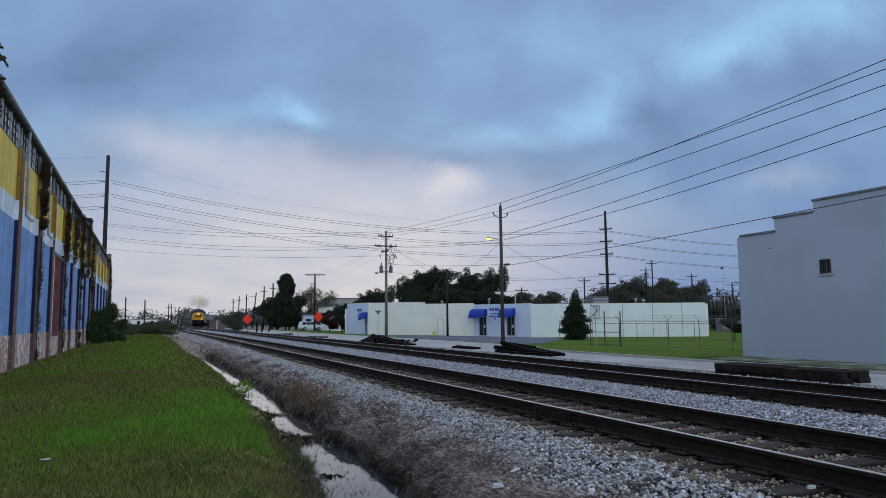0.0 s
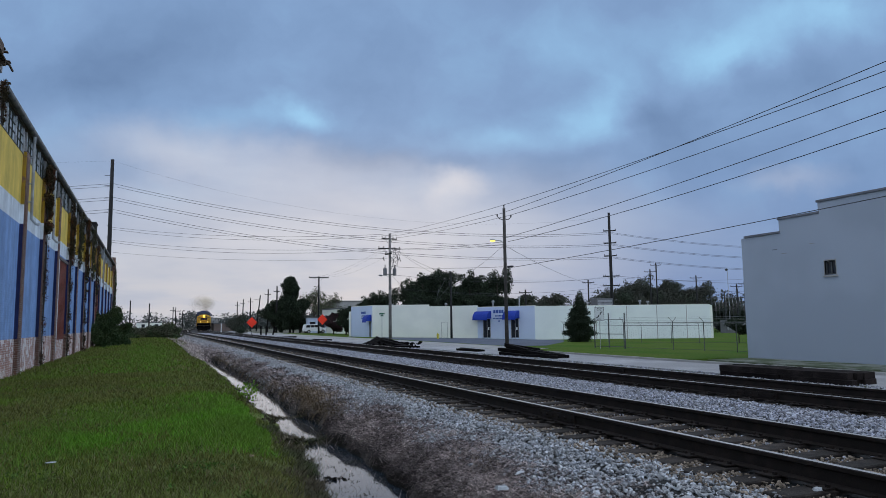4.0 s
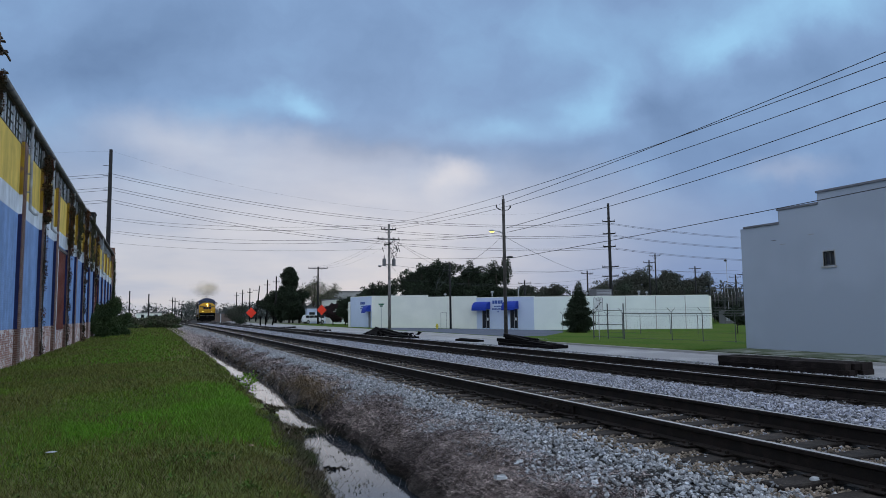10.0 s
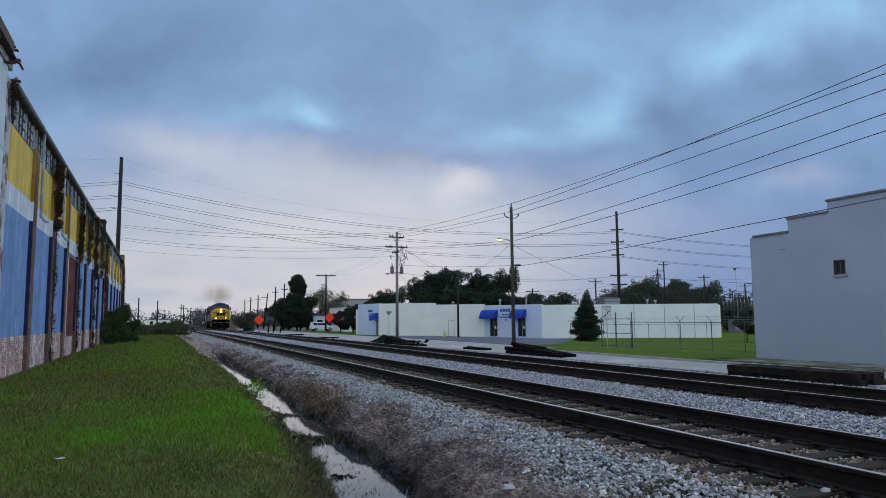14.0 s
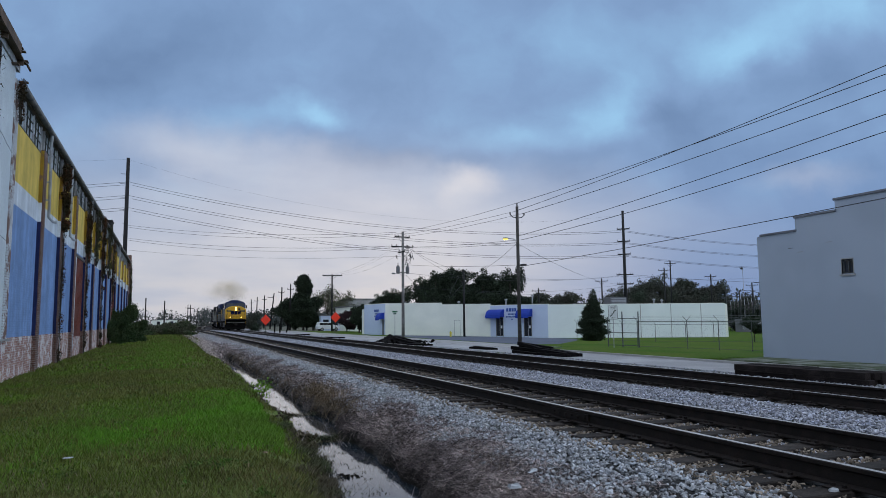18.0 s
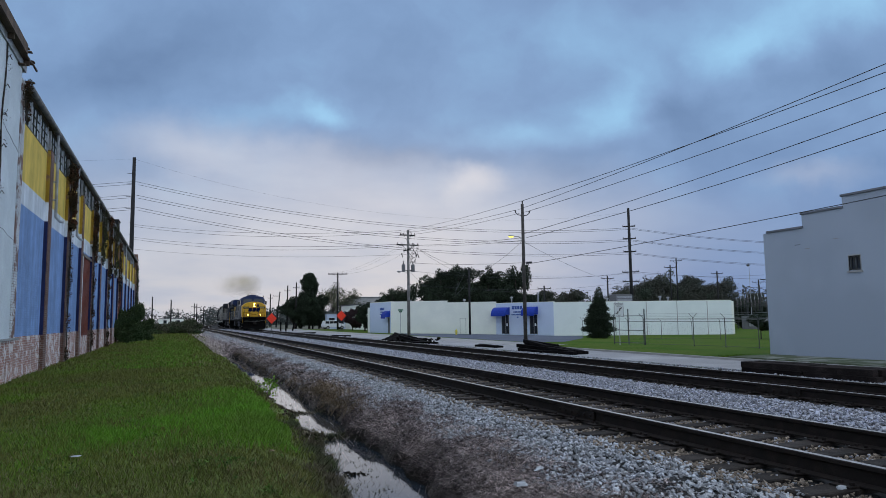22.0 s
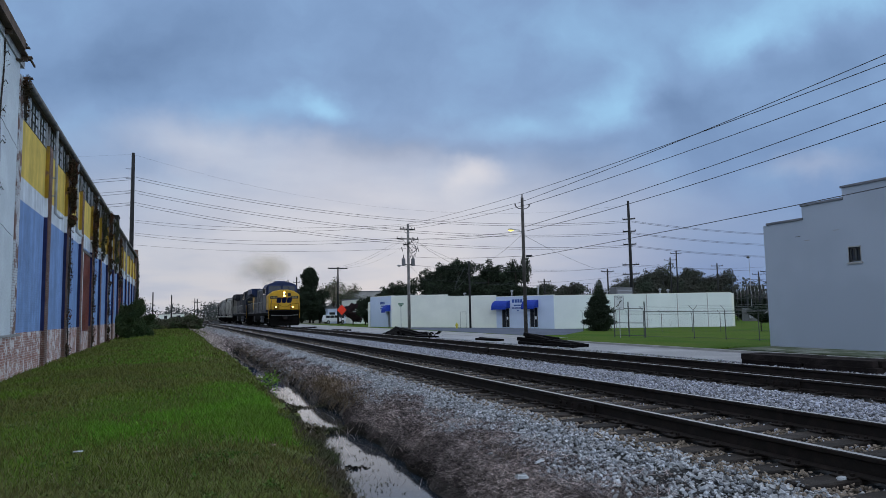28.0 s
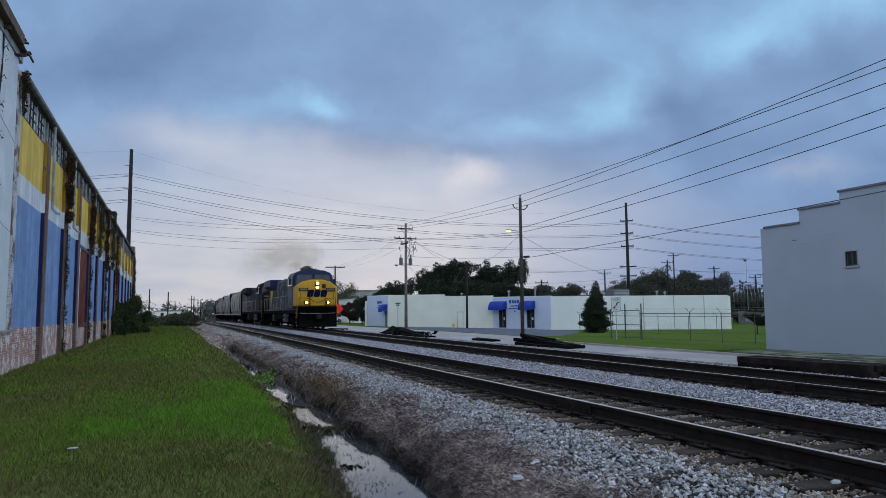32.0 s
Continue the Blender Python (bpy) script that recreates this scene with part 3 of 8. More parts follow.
def warehouse():
    root = thing("brick_warehouse", pose(0, 0, 0), "long brick warehouse painted in blue, white and yellow bands", "building")
    X = WALL_X
    bands = [("brick_base", -0.8, 0.8, "red", 0.02), ("blue_band", 0.8, 4.9, "blue", 0.0), ("white_band", 4.9, 5.62, "white", 0.0), ("yellow_band", 5.62, 7.45, "yellow", 0.0)]
    for name, z0, z1, k, proud in bands:
        part(name, Shape().box(X - 0.35, X + proud, 23.52, 90.5, z0, z1), BR[k], root, k + " painted brick band" if k != "red" else "bare red brick base with flaking white paint")
    part("back_wall", Shape().box(-31, -30.6, -14, 90.5, -0.8, 8.5), BR["red"], root)
    for y in (-14.3, 90.5):
        part("end_wall", Shape().box(-31, X + 0.02, y, y + 0.3, -0.8, 8.9), BR["white"], root)
    part("roof", Shape().prism([(X - 0.1, 8.42), (-18, 9.0), (-31, 8.42), (-31, 8.3), (X - 0.1, 8.3)], 23.6, 90.8), MAT["roofing"], root)
    # window band under the eaves
    pil = [28.2 + 4.84 * i for i in range(13)]
    lo = 23.6
    for y in pil:
        hi = y
        if hi - lo > 1:
            w = part("window", Shape().box(X - 0.09, X - 0.05, lo, hi, 7.45, 8.44), MAT["sky_bright_glass"], root, "grimy multi-pane steel window, the sky's brightness put into its panes")
            fr = Shape()
            n = max(2, int((hi - lo) / 0.5))
            for i in range(n + 1):
                yy = lo + (hi - lo) * i / n
                fr.box(X - 0.05, X - 0.012, yy - 0.016, yy + 0.016, 7.45, 8.44)
            for z in (7.48, 7.8, 8.1, 8.4):
                fr.box(X - 0.05, X - 0.016, lo, hi, z - 0.014, z + 0.014)
            part("window_frame", fr, MAT["old_steel"], w, "dark rusted steel glazing bars")
            for i in range(0, n + 1, 3):
                yy = lo + (hi - lo) * i / n
                part("window_post", Shape().box(X - 0.06, X + 0.012, yy - 0.035, yy + 0.035, 7.45, 8.44), MAT["pale_steel"], w, "pale painted window post")
            part("window_sill", Shape().box(X - 0.2, X + 0.012, lo, hi, 7.43, 7.46), MAT["old_steel"], w)
        lo = y + PIL_W
    # pilasters: cheeks in band colours, blue and yellow darkened as shade; bare brick faces
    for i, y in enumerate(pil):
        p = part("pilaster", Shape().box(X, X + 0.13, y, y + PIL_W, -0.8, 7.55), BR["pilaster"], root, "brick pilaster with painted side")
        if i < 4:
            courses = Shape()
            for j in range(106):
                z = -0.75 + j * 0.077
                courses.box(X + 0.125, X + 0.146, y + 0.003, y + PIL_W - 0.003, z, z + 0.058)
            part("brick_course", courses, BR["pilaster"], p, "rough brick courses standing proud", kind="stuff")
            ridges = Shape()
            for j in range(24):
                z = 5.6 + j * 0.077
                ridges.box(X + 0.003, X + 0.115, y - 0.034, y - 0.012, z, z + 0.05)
            part("brick_ridge", ridges, BR["shaded_yellow"], p, "brick ridges on the cheek in the yellow darkened as shade", kind="stuff")
        for z0, z1, k in ((0.8, 4.9, "shaded_blue"), (4.9, 5.62, "white"), (5.62, 7.53, "shaded_yellow")):
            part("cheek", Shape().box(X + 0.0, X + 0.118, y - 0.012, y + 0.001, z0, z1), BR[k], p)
    # doors
    for y0, y1, top in ((39.1, 42.35, 4.6), (63.2, 66.4, 4.4)):
        d = part("door", Shape().box(X + 0.001, X + 0.06, y0, y1, 0.55, top), MAT["door_red"], root, "rust-red sliding loading door")
        ribs = Shape()
        for i in range(8):
            yy = y0 + (y1 - y0) * (i + 0.5) / 8
            ribs.box(X + 0.06, X + 0.075, yy - 0.03, yy + 0.03, 0.6, top - 0.05)
        part("door_rib", ribs, MAT["door_red"], d)
        part("door_rail", Shape().box(X + 0.02, X + 0.12, y0 - 0.5, y1 + 0.3, top, top + 0.14), MAT["dark_metal"], d)
        part("door_jamb", Shape().box(X + 0.0, X + 0.10, y0 - 0.32, y0 - 0.01, 0.0, top), BR["white"], d)
    # eaves: gutter and fascia
    part("fascia", Shape().box(X - 0.1, X + 0.06, 23.62, 90.6, 8.42, 8.60), MAT["eave_wood"], root, "weathered timber fascia")
    g = Shape().prism([(X + 0.065, 8.60), (X + 0.065, 8.48), (X + 0.10, 8.45), (X + 0.18, 8.45), (X + 0.22, 8.49), (X + 0.22, 8.60), (X + 0.205, 8.60), (X + 0.20, 8.50), (X + 0.17, 8.47), (X + 0.10, 8.47), (X + 0.08, 8.50), (X + 0.08, 8.60)], 23.62, 90.6)
    part("gutter", g, MAT["old_gutter"], root, "dark rusting metal gutter")
    for i, y in enumerate((29.55, 35.7, 44.9, 54.9, 70.3)):
        s = Shape().path([(X + 0.14, y, 8.47), (X + 0.14, y, 8.3), (X + 0.14, y, 7.9), (X + 0.16, y, 5.25), (X + 0.3, y + 0.1, 5.1), (X + 0.42, y + 0.1, 5.08)], 0.055, 8)
        d = part("downpipe", s, MAT["pale_steel"], root, "grey cut-off downpipe", smooth=True)
        for z in (5.9, 6.6, 7.6):
            part("bracket", Shape().box(X, X + 0.2, y - 0.08, y + 0.08, z, z + 0.04), MAT["metal"], d)
    part("vent_stack", Shape().box(X - 0.75, X + 0.12, 60.0, 61.6, 8.5, 9.35).box(X - 0.8, X + 0.17, 59.95, 61.65, 9.35, 9.45), MAT["pole_dark"], root, "dark square roof stack")
    part("corner_pier", Shape().box(X - 0.6, X + 0.2, 90.0, 91.0, -0.8, 9.4), BR["pilaster"], root, "dark brick corner pier")
    # smooth white section with a deep eave
    w = part("white_section", Shape().box(X - 0.4, X + 0.08, -14, 22.95, 0.78, 9.0), MAT["white_stucco"], root, "smooth pale grey-white stucco wall")
    part("base", Shape().box(X - 0.4, X + 0.10, -14, 23.51, -0.8, 0.72), BR["red"], root, "bare red brick base with flaking white paint")
    part("ledge", Shape().box(X - 0.2, X + 0.17, -14, 23.9, 0.722, 0.782), MAT["concrete"], root, "pale concrete ledge")
    part("corner_strip", Shape().box(X - 0.1, X + 0.11, 22.96, 23.52, 0.79, 8.5), BR["corner"], root, "ragged brick corner with flaked paint")
    part("wall_plate", Shape().box(X - 0.3, X + 0.13, -14, 23.3, 8.78, 9.0), MAT["pale_steel"], root, "pale timber plate under the eave")
    part("soffit", Shape().prism([(X - 0.3, 9.02), (X + 0.30, 9.0), (X + 0.30, 9.05), (X - 0.3, 9.10)], -14, 23.2), MAT["eave_wood"], root, "dark weathered soffit boards")
    part("fascia", Shape().box(X + 0.30, X + 0.345, -14, 22.2, 8.98, 9.27), MAT["fascia_wood"], root, "brown weathered timber fascia board")
    part("roof", Shape().prism([(X + 0.34, 9.275), (X - 0.3, 9.44), (-18, 11.2), (-31, 9.3), (-31, 9.2), (X + 0.29, 9.06)], -14.2, 22.2), MAT["roofing"], root)
    rng = random.Random(12)
    for i in range(9):
        y = 6.0 + i * 2.1
        part("rafter_end", Shape().box(X + 0.05, X + 0.29, y, y + 0.07, 8.86, 9.01), MAT["eave_wood"], root)
    for i in range(6):
        y = 22.2 + i * 0.26
        x1 = X + 0.34 - rng.uniform(0.0, 0.16)
        part("torn_board", Shape().box(X - 0.25, x1, y, y + rng.uniform(0.12, 0.24), 9.0, 9.03, pose(0, 0, rng.uniform(-0.03, 0.02), rng.uniform(-1, 1), 0, 0)), MAT["eave_wood"], root, "splintered eave board")
    part("torn_board", Shape().box(-0.02, 0.02, -0.35, 0.2, -0.03, 0.03, pose(X + 0.34, 23.35, 8.98, -7, 0, -4)), MAT["eave_wood"], root, "splintered eave board")
    return root


MAT["white_stucco"] = material("pale_stucco", (0.69, 0.745, 0.765), 0.85, 0.12, 0.7, 25, 0.2, 0.004, second=(0.60, 0.65, 0.675))
# pale base colour and high IOR stand in for bright sky in the panes
MAT["sky_bright_glass"] = material("sky_bright_glass", (0.70, 0.77, 0.83), 0.15, 0.2, 1.5, 8, 0, second=(0.52, 0.58, 0.62), spec=0.9)
MAT["sky_bright_glass"].node_tree.nodes["Principled BSDF"].inputs["IOR"].default_value = 2.1
MAT["old_steel"] = material("old_steel", (0.055, 0.060, 0.050), 0.8, 0.3, 3, 40, 0.1, 0.002)
MAT["pale_steel"] = material("pale_steel", (0.42, 0.44, 0.46), 0.6, 0.25, 2.5, 40, 0.1, 0.002, second=(0.30, 0.30, 0.30))
MAT["old_gutter"] = material("old_gutter", (0.075, 0.075, 0.080), 0.7, 0.3, 2.5, 30, 0.1, 0.002, second=(0.16, 0.15, 0.14))
MAT["fascia_wood"] = material("fascia_wood", (0.17, 0.115, 0.080), 0.9, 0.3, 2, 40, 0.4, 0.004, second=(0.10, 0.07, 0.055))
MAT["eave_wood"] = material("eave_wood", (0.12, 0.085, 0.06), 0.9, 0.3, 2, 40, 0.4, 0.004)
warehouse()


MAT["cab_glass"] = material("cab_glass", (0.014, 0.018, 0.030), 0.08, 0.05, 2, 20, 0, spec=0.6)


# ---- the grey building ----
def grey_building():
    X = 24.2
    root = thing("grey_building", pose(0, 0, 0), "plain grey painted building with a stepped parapet", "building")
    steps = [(22.22, 20.72, 4.72), (20.72, 18.84, 5.28), (18.84, 2.0, 5.72), (2.0, -1.0, 5.28), (-1.0, -4.0, 4.72)]
    # side wall, cut round the small window (y 18.24 to 18.72, z 2.82 to 3.38)
    a = Shape().prism([(22.22, -0.9), (22.22, 4.72), (20.72, 4.72), (20.72, 5.28), (18.84, 5.28), (18.84, 5.72), (18.72, 5.72), (18.72, -0.9)], X, X + 0.3, "x")
    a.prism([(18.24, -0.9), (18.24, 5.72), (2.0, 5.72), (2.0, 5.28), (-1.0, 5.28), (-1.0, 4.72), (-4.0, 4.72), (-4.0, -0.9)], X, X + 0.3, "x")
    a.box(X, X + 0.3, 18.24, 18.72, -0.9, 2.82)
    a.box(X, X + 0.3, 18.24, 18.72, 3.38, 5.72)
    part("wall", a, MAT["grey_paint"], root, "smooth grey painted wall")
    part("front_wall", Shape().box(X, X + 22, 22.22, 22.75, -0.9, 4.72), MAT["grey_paint"], root)
    part("end_wall", Shape().box(X, X + 22, -4.3, -4.0, -0.9, 4.72), MAT["grey_paint"], root)
    part("back_wall", Shape().box(X + 22, X + 22.3, -4.3, 22.75, -0.9, 4.72), MAT["grey_paint"], root)
    part("roof", Shape().box(X + 0.3, X + 22, -4, 22.22, 4.0, 4.2), MAT["roofing"], root)
    for y1, y0, top in steps:
        part("coping", Shape().box(X - 0.06, X + 0.36, y0 - 0.04, y1 + (0.34 if y1 > 22 else 0.04), top, top + 0.09), MAT["coping"], root, "dark metal coping", 0.01)
    w = part("window", Shape().box(X + 0.10, X + 0.12, 18.24, 18.72, 2.82, 3.38), MAT["cab_glass"], root, "small dark barred window")
    f = Shape()
    for y in (18.27, 18.48, 18.69):
        f.box(X + 0.06, X + 0.11, y - 0.025, y + 0.025, 2.82, 3.38)
    for z in (2.85, 3.35):
        f.box(X + 0.06, X + 0.11, 18.24, 18.72, z - 0.025, z + 0.025)
    part("window_frame", f, MAT["post_grey"], w)
    part("window_sill", Shape().box(X - 0.05, X + 0.06, 18.16, 18.80, 2.74, 2.80), MAT["concrete"], w)
    for y0, y1, z0, z1 in ((18.215, 18.745, 3.38, 3.42), (18.218, 18.24, 2.80, 3.38), (18.72, 18.742, 2.80, 3.38)):
        part("window_surround", Shape().box(X - 0.018, X + 0.06, y0, y1, z0, z1), MAT["concrete"], w, "pale painted window surround")
    for y, z in ((21.0, 4.05), (20.55, 3.85), (19.2, 4.12)):
        part("wall_patch", Shape().box(X - 0.006, X + 0.01, y - 0.13, y + 0.13, z - 0.012, z + 0.014), MAT["roofing"] if y > 20.8 else MAT["concrete"], root, "faint scar in the painted wall")
    return root


MAT["post_grey"] = material("galvanised_post", (0.10, 0.105, 0.11), 0.6, 0.25, 4, 30, 0)
grey_building()
MAT["weedy_concrete"] = material("weedy_concrete", (0.27, 0.28, 0.25), 0.95, 0.35, 1.2, 30, 0.5, 0.01, second=(0.10, 0.12, 0.075), spec=0.08)
part("grass_edge", Shape().box(21.7, 24.19, -4, 22.6, -0.75, -0.545), MAT["weedy_concrete"], None)
tagged(bpy.data.objects["grass_edge"], "cracked concrete apron along the grey wall", "apron", kind="structure")


# ---- the white shop building ----
def wall_between(a, b, z0, z1, thick=0.3):
    """An upright slab from plan point a to b, its face on the camera's side."""
    a, b = Vector((*a, 0)), Vector((*b, 0))
    d = (b - a).normalized()
    n = Vector((-d.y, d.x, 0)) * thick
    if n.dot(a) < 0:
        n = -n
    c = [a, b, b + n, a + n]
    return Shape().prism([(p.x, p.y) for p in c], z0, z1, "z")


SHOP = [(25.9, 94.6), (26.9, 87.7), (33.3, 83.5), (38.6, 79.8), (43.05, 72.9), (63.8, 65.5)]


def frame_on(a, b):
    """A pose whose x runs along the wall from a to b, y out of the wall towards the tracks."""
    a, b = Vector((*a, 0)), Vector((*b, 0))
    d = (b - a).normalized()
    n = Vector((d.y, -d.x, 0))
    if n.dot(a) > 0:
        n = -n
    m = Matrix.Identity(4)
    m.col[0][:3], m.col[1][:3] = d, n
    m.col[2][:3] = d.cross(n)
    m.col[3][:3] = a
    return m


def shop():
    root = thing("shop_building", pose(0, 0, 0), "low white and pale blue painted shop building", "building")
    spec = [(0, 1, 3.47, "pale_blue_wall"), (1, 2, 3.44, "white_wall"), (2, 3, 3.2, "white_wall"), (3, 4, 3.0, "pale_blue_wall"), (4, 5, 2.92, "cool_wall")]
    for i, j, top, k in spec:
        part("wall", wall_between(SHOP[i], SHOP[j], -1.6, top), MAT[k], root, "painted block wall")
        part("coping", wall_between(SHOP[i], SHOP[j], top, top + 0.07, 0.4), MAT["white_wall"], root)
    back = [(63.9, 65.6), (72, 95), (34, 112), (25.9, 94.7)]
    for a, b in zip(back, back[1:]):
        part("back_wall", wall_between(a, b, -1.6, 2.85), MAT["white_wall"], root)
    part("roof", Shape().prism([(26.3, 94.4), (27.2, 88.1), (38.9, 80.2), (42.8, 73.3), (63.6, 66.0), (71.6, 94.8), (34.2, 111.6)], 2.6, 2.75, "z"), MAT["roofing"], root)
    # seams of the long wall
    m = frame_on(SHOP[4], SHOP[5])
    sgn = 1 if m.col[2][2] > 0 else -1
    for u in (7.6, 11.45, 15.25, 19.0):
        part("seam", Shape().box(u - 0.035, u + 0.035, -0.02, 0.03, -1.3 * sgn, 2.9 * sgn, m), MAT["concrete"], root)
    return root


shop()


# ---- ballast, grass and weeds ----
RNG = np.random.default_rng(7)


def scatter(n, x0, x1, y0, y1):
    return RNG.uniform(x0, x1, n), RNG.uniform(y0, y1, n)


TIPS = np.array([(1, 0, 0), (-1, 0, 0), (0, 1, 0), (0, -1, 0), (0, 0, 1), (0, 0, -1)], float)
TIP_FACES = np.array([(0, 2, 4), (2, 1, 4), (1, 3, 4), (3, 0, 4), (2, 0, 5), (1, 2, 5), (3, 1, 5), (0, 3, 5)])
LUMP = np.array([(0.8, 0.15, -0.5), (-0.1, 0.8, -0.5), (-0.75, -0.25, -0.5), (0.2, -0.8, -0.5), (0.55, 0.55, 0.35), (-0.6, 0.45, 0.4), (-0.4, -0.6, 0.4), (0.65, -0.4, 0.35)])
LUMP_FACES = np.array([(4, 5, 6), (4, 6, 7), (0, 1, 4), (1, 5, 4), (1, 2, 5), (2, 6, 5), (2, 3, 6), (3, 7, 6), (3, 0, 7), (0, 4, 7)])


def stones(name, x, y, size, mat, label, lift=0.3):
    """Crushed stones: splinters and squarer lumps, each uneven and tumbled its own way."""
    verts, faces, total = [], [], 0
    lumpy = RNG.uniform(0, 1, len(x)) < 0.6
    for pick, base, q, jit in ((lumpy, LUMP, LUMP_FACES, 0.24), (~lumpy, TIPS, TIP_FACES, 0.36)):
        n, k, xs, ys, ss = int(pick.sum()), len(base), x[pick], y[pick], size[pick]
        p = (base[None] + RNG.uniform(-jit, jit, (n, k, 3))) * RNG.uniform(0.75, 1.45, (n, 1, 3)) * np.array([1.0, 0.95, 0.8]) * ss[:, None, None]
        a, b, c = RNG.uniform(0, 6.28, n), RNG.uniform(-0.6, 0.6, n), RNG.uniform(-0.6, 0.6, n)
        ca, sa, cb, sb, cc, sc = (f(v)[:, None] for v in (a, b, c) for f in (np.cos, np.sin))
        X, Y, Z = p[..., 0], p[..., 1], p[..., 2]
        Y, Z = Y * cb - Z * sb, Y * sb + Z * cb
        X, Z = X * cc + Z * sc, Z * cc - X * sc
        X, Y = X * ca - Y * sa, X * sa + Y * ca
        z = ground_z(xs, ys) + ss * (lift + RNG.uniform(-1.0, 1.5, n))
        verts.append(np.stack([X + xs[:, None], Y + ys[:, None], Z + z[:, None]], 2).reshape(-1, 3))
        faces.append((total + np.arange(n)[:, None, None] * k + q[None]).reshape(-1, 3))
        total += n * k
    f = np.concatenate(faces)
    me = raw_mesh(name, np.concatenate(verts), f, mat)
    me.polygons.foreach_set("use_smooth", np.zeros(len(f), bool))
    return tagged(new(name, me), label, "ballast", kind="stuff")


MAT["old_stone"] = material("weathered_stone", (0.45, 0.465, 0.505), 0.88, 0.24, 9, 60, 0.4, 0.004, second=(0.40, 0.395, 0.405), random_hue=0.5, island=True)
MAT["stained_stone"] = material("stained_stone", (0.330, 0.262, 0.205), 0.9, 0.3, 9, 60, 0.4, 0.004, random_hue=0.5, island=True)


def ballast():
    xs, ys, ss = [], [], []
    for x0, x1, dens in ((3.2, 4.66, 620), (4.45, 5.0, 720), (5.2, 6.5, 760), (6.7, 7.3, 420), (7.1, 9.0, 400), (8.9, 9.4, 420), (9.6, 10.9, 360), (11.1, 11.8, 340), (11.6, 13.6, 420), (13.6, 16.9, 120)):
        for y0, y1, k, big in ((-8, 2.6, 0.05, 1.6), (2.6, 7.5, 1.85, 0.95), (7.5, 15, 1.75, 0.85), (15, 32, 0.95, 1.0), (32, 62, 0.32, 1.4), (62, 120, 0.07, 2.2)):
            n = int((x1 - x0) * (y1 - y0) * dens * k * 1.12)
            x, y = scatter(n, x0, x1, y0, y1)
            keep = RNG.uniform(0, 1, n) < np.clip((x - 3.18 - 0.12 * np.sin(y * 1.9) - 0.1 * np.sin(y * 4.3)) / 0.45, 0.08, 1)
            keep &= (y > x / 1.6 - 0.4) | (RNG.uniform(0, 1, n) < 0.05)
            s = RNG.uniform(0.013, 0.028, n) * big
            inside = ((x > 4.6) & (x < 7.1)) | ((x > 9.0) & (x < 11.5))
            s = np.where(inside, s * 0.75, s)
            for c, rows in ((TRACK_1, np.array(TIES[1])), (TRACK_2, np.array(TIES[2]))):
                near = np.abs(rows[np.clip(np.searchsorted(rows, y - 0.25), 0, len(rows) - 1)] - y)
                keep &= ~((np.abs(x - c) < 1.27) & (near < 0.13) & (RNG.uniform(0, 1, n) < np.where(np.abs(x - c) > 0.85, 0.62, 0.66)))
            x = x + bend(y)
            xs.append(x[keep]), ys.append(y[keep]), ss.append(s[keep])
    x, y, s = np.concatenate(xs), np.concatenate(ys), np.concatenate(ss)
    for c in (TRACK_1 - 0.7525, TRACK_1 + 0.7525, TRACK_2 - 0.7525, TRACK_2 + 0.7525):
        k = np.abs(x - bend(y) - c) > 0.13
        x, y, s = x[k], y[k], s[k]
    u = x - bend(y)
    dirty = ((u > 4.3) & (u < 6.75)) & (RNG.uniform(0, 1, len(x)) < np.where(u < 4.55, 0.35, 0.85))
    old = ~dirty & (u < 4.8)
    fresh = ~dirty & ~old
    stones("ballast", x[fresh], y[fresh], s[fresh], MAT["stone"], "loose blue-grey crushed stone ballast", 0.35)
    stones("ballast", x[old], y[old], s[old], MAT["old_stone"], "weathered grey crushed stone of the ballast shoulder", 0.35)
    stones("stained_ballast", x[dirty], y[dirty], s[dirty], MAT["stained_stone"], "brown-stained ballast between the rails", 0.25)


ballast()


def blades(name, x, y, height, width, lean, mat, label, base=None, category="grass", drop=0.0):
    """Bent two-piece blades."""
    n = len(x)
    a = RNG.uniform(0, 6.28, n)
    ox, oy = np.cos(a) * width, np.sin(a) * width
    b = RNG.uniform(0, 6.28, n) if base is None else base + RNG.normal(0, 0.7, n)
    lx, ly = np.cos(b) * lean * height, np.sin(b) * lean * height
    z = ground_z(x, y) - 0.01
    h2 = height * (1 - drop)
    v = np.stack([
        np.stack([x - ox, y - oy, z], 1), np.stack([x + ox, y + oy, z], 1),
        np.stack([x + ox * 0.8 + lx * 0.4, y + oy * 0.8 + ly * 0.4, z + height * 0.6], 1), np.stack([x - ox * 0.8 + lx * 0.4, y - oy * 0.8 + ly * 0.4, z + height * 0.6], 1),
        np.stack([x + ox * 0.2 + lx, y + oy * 0.2 + ly, z + h2], 1), np.stack([x - ox * 0.2 + lx, y - oy * 0.2 + ly, z + h2], 1)], 1).reshape(-1, 3)
    f = (np.arange(n)[:, None, None] * 6 + np.array([(0, 1, 2, 3), (3, 2, 4, 5)])[None]).reshape(-1, 4)
    return tagged(new(name, raw_mesh(name, v, f, mat)), label, category, kind="stuff")


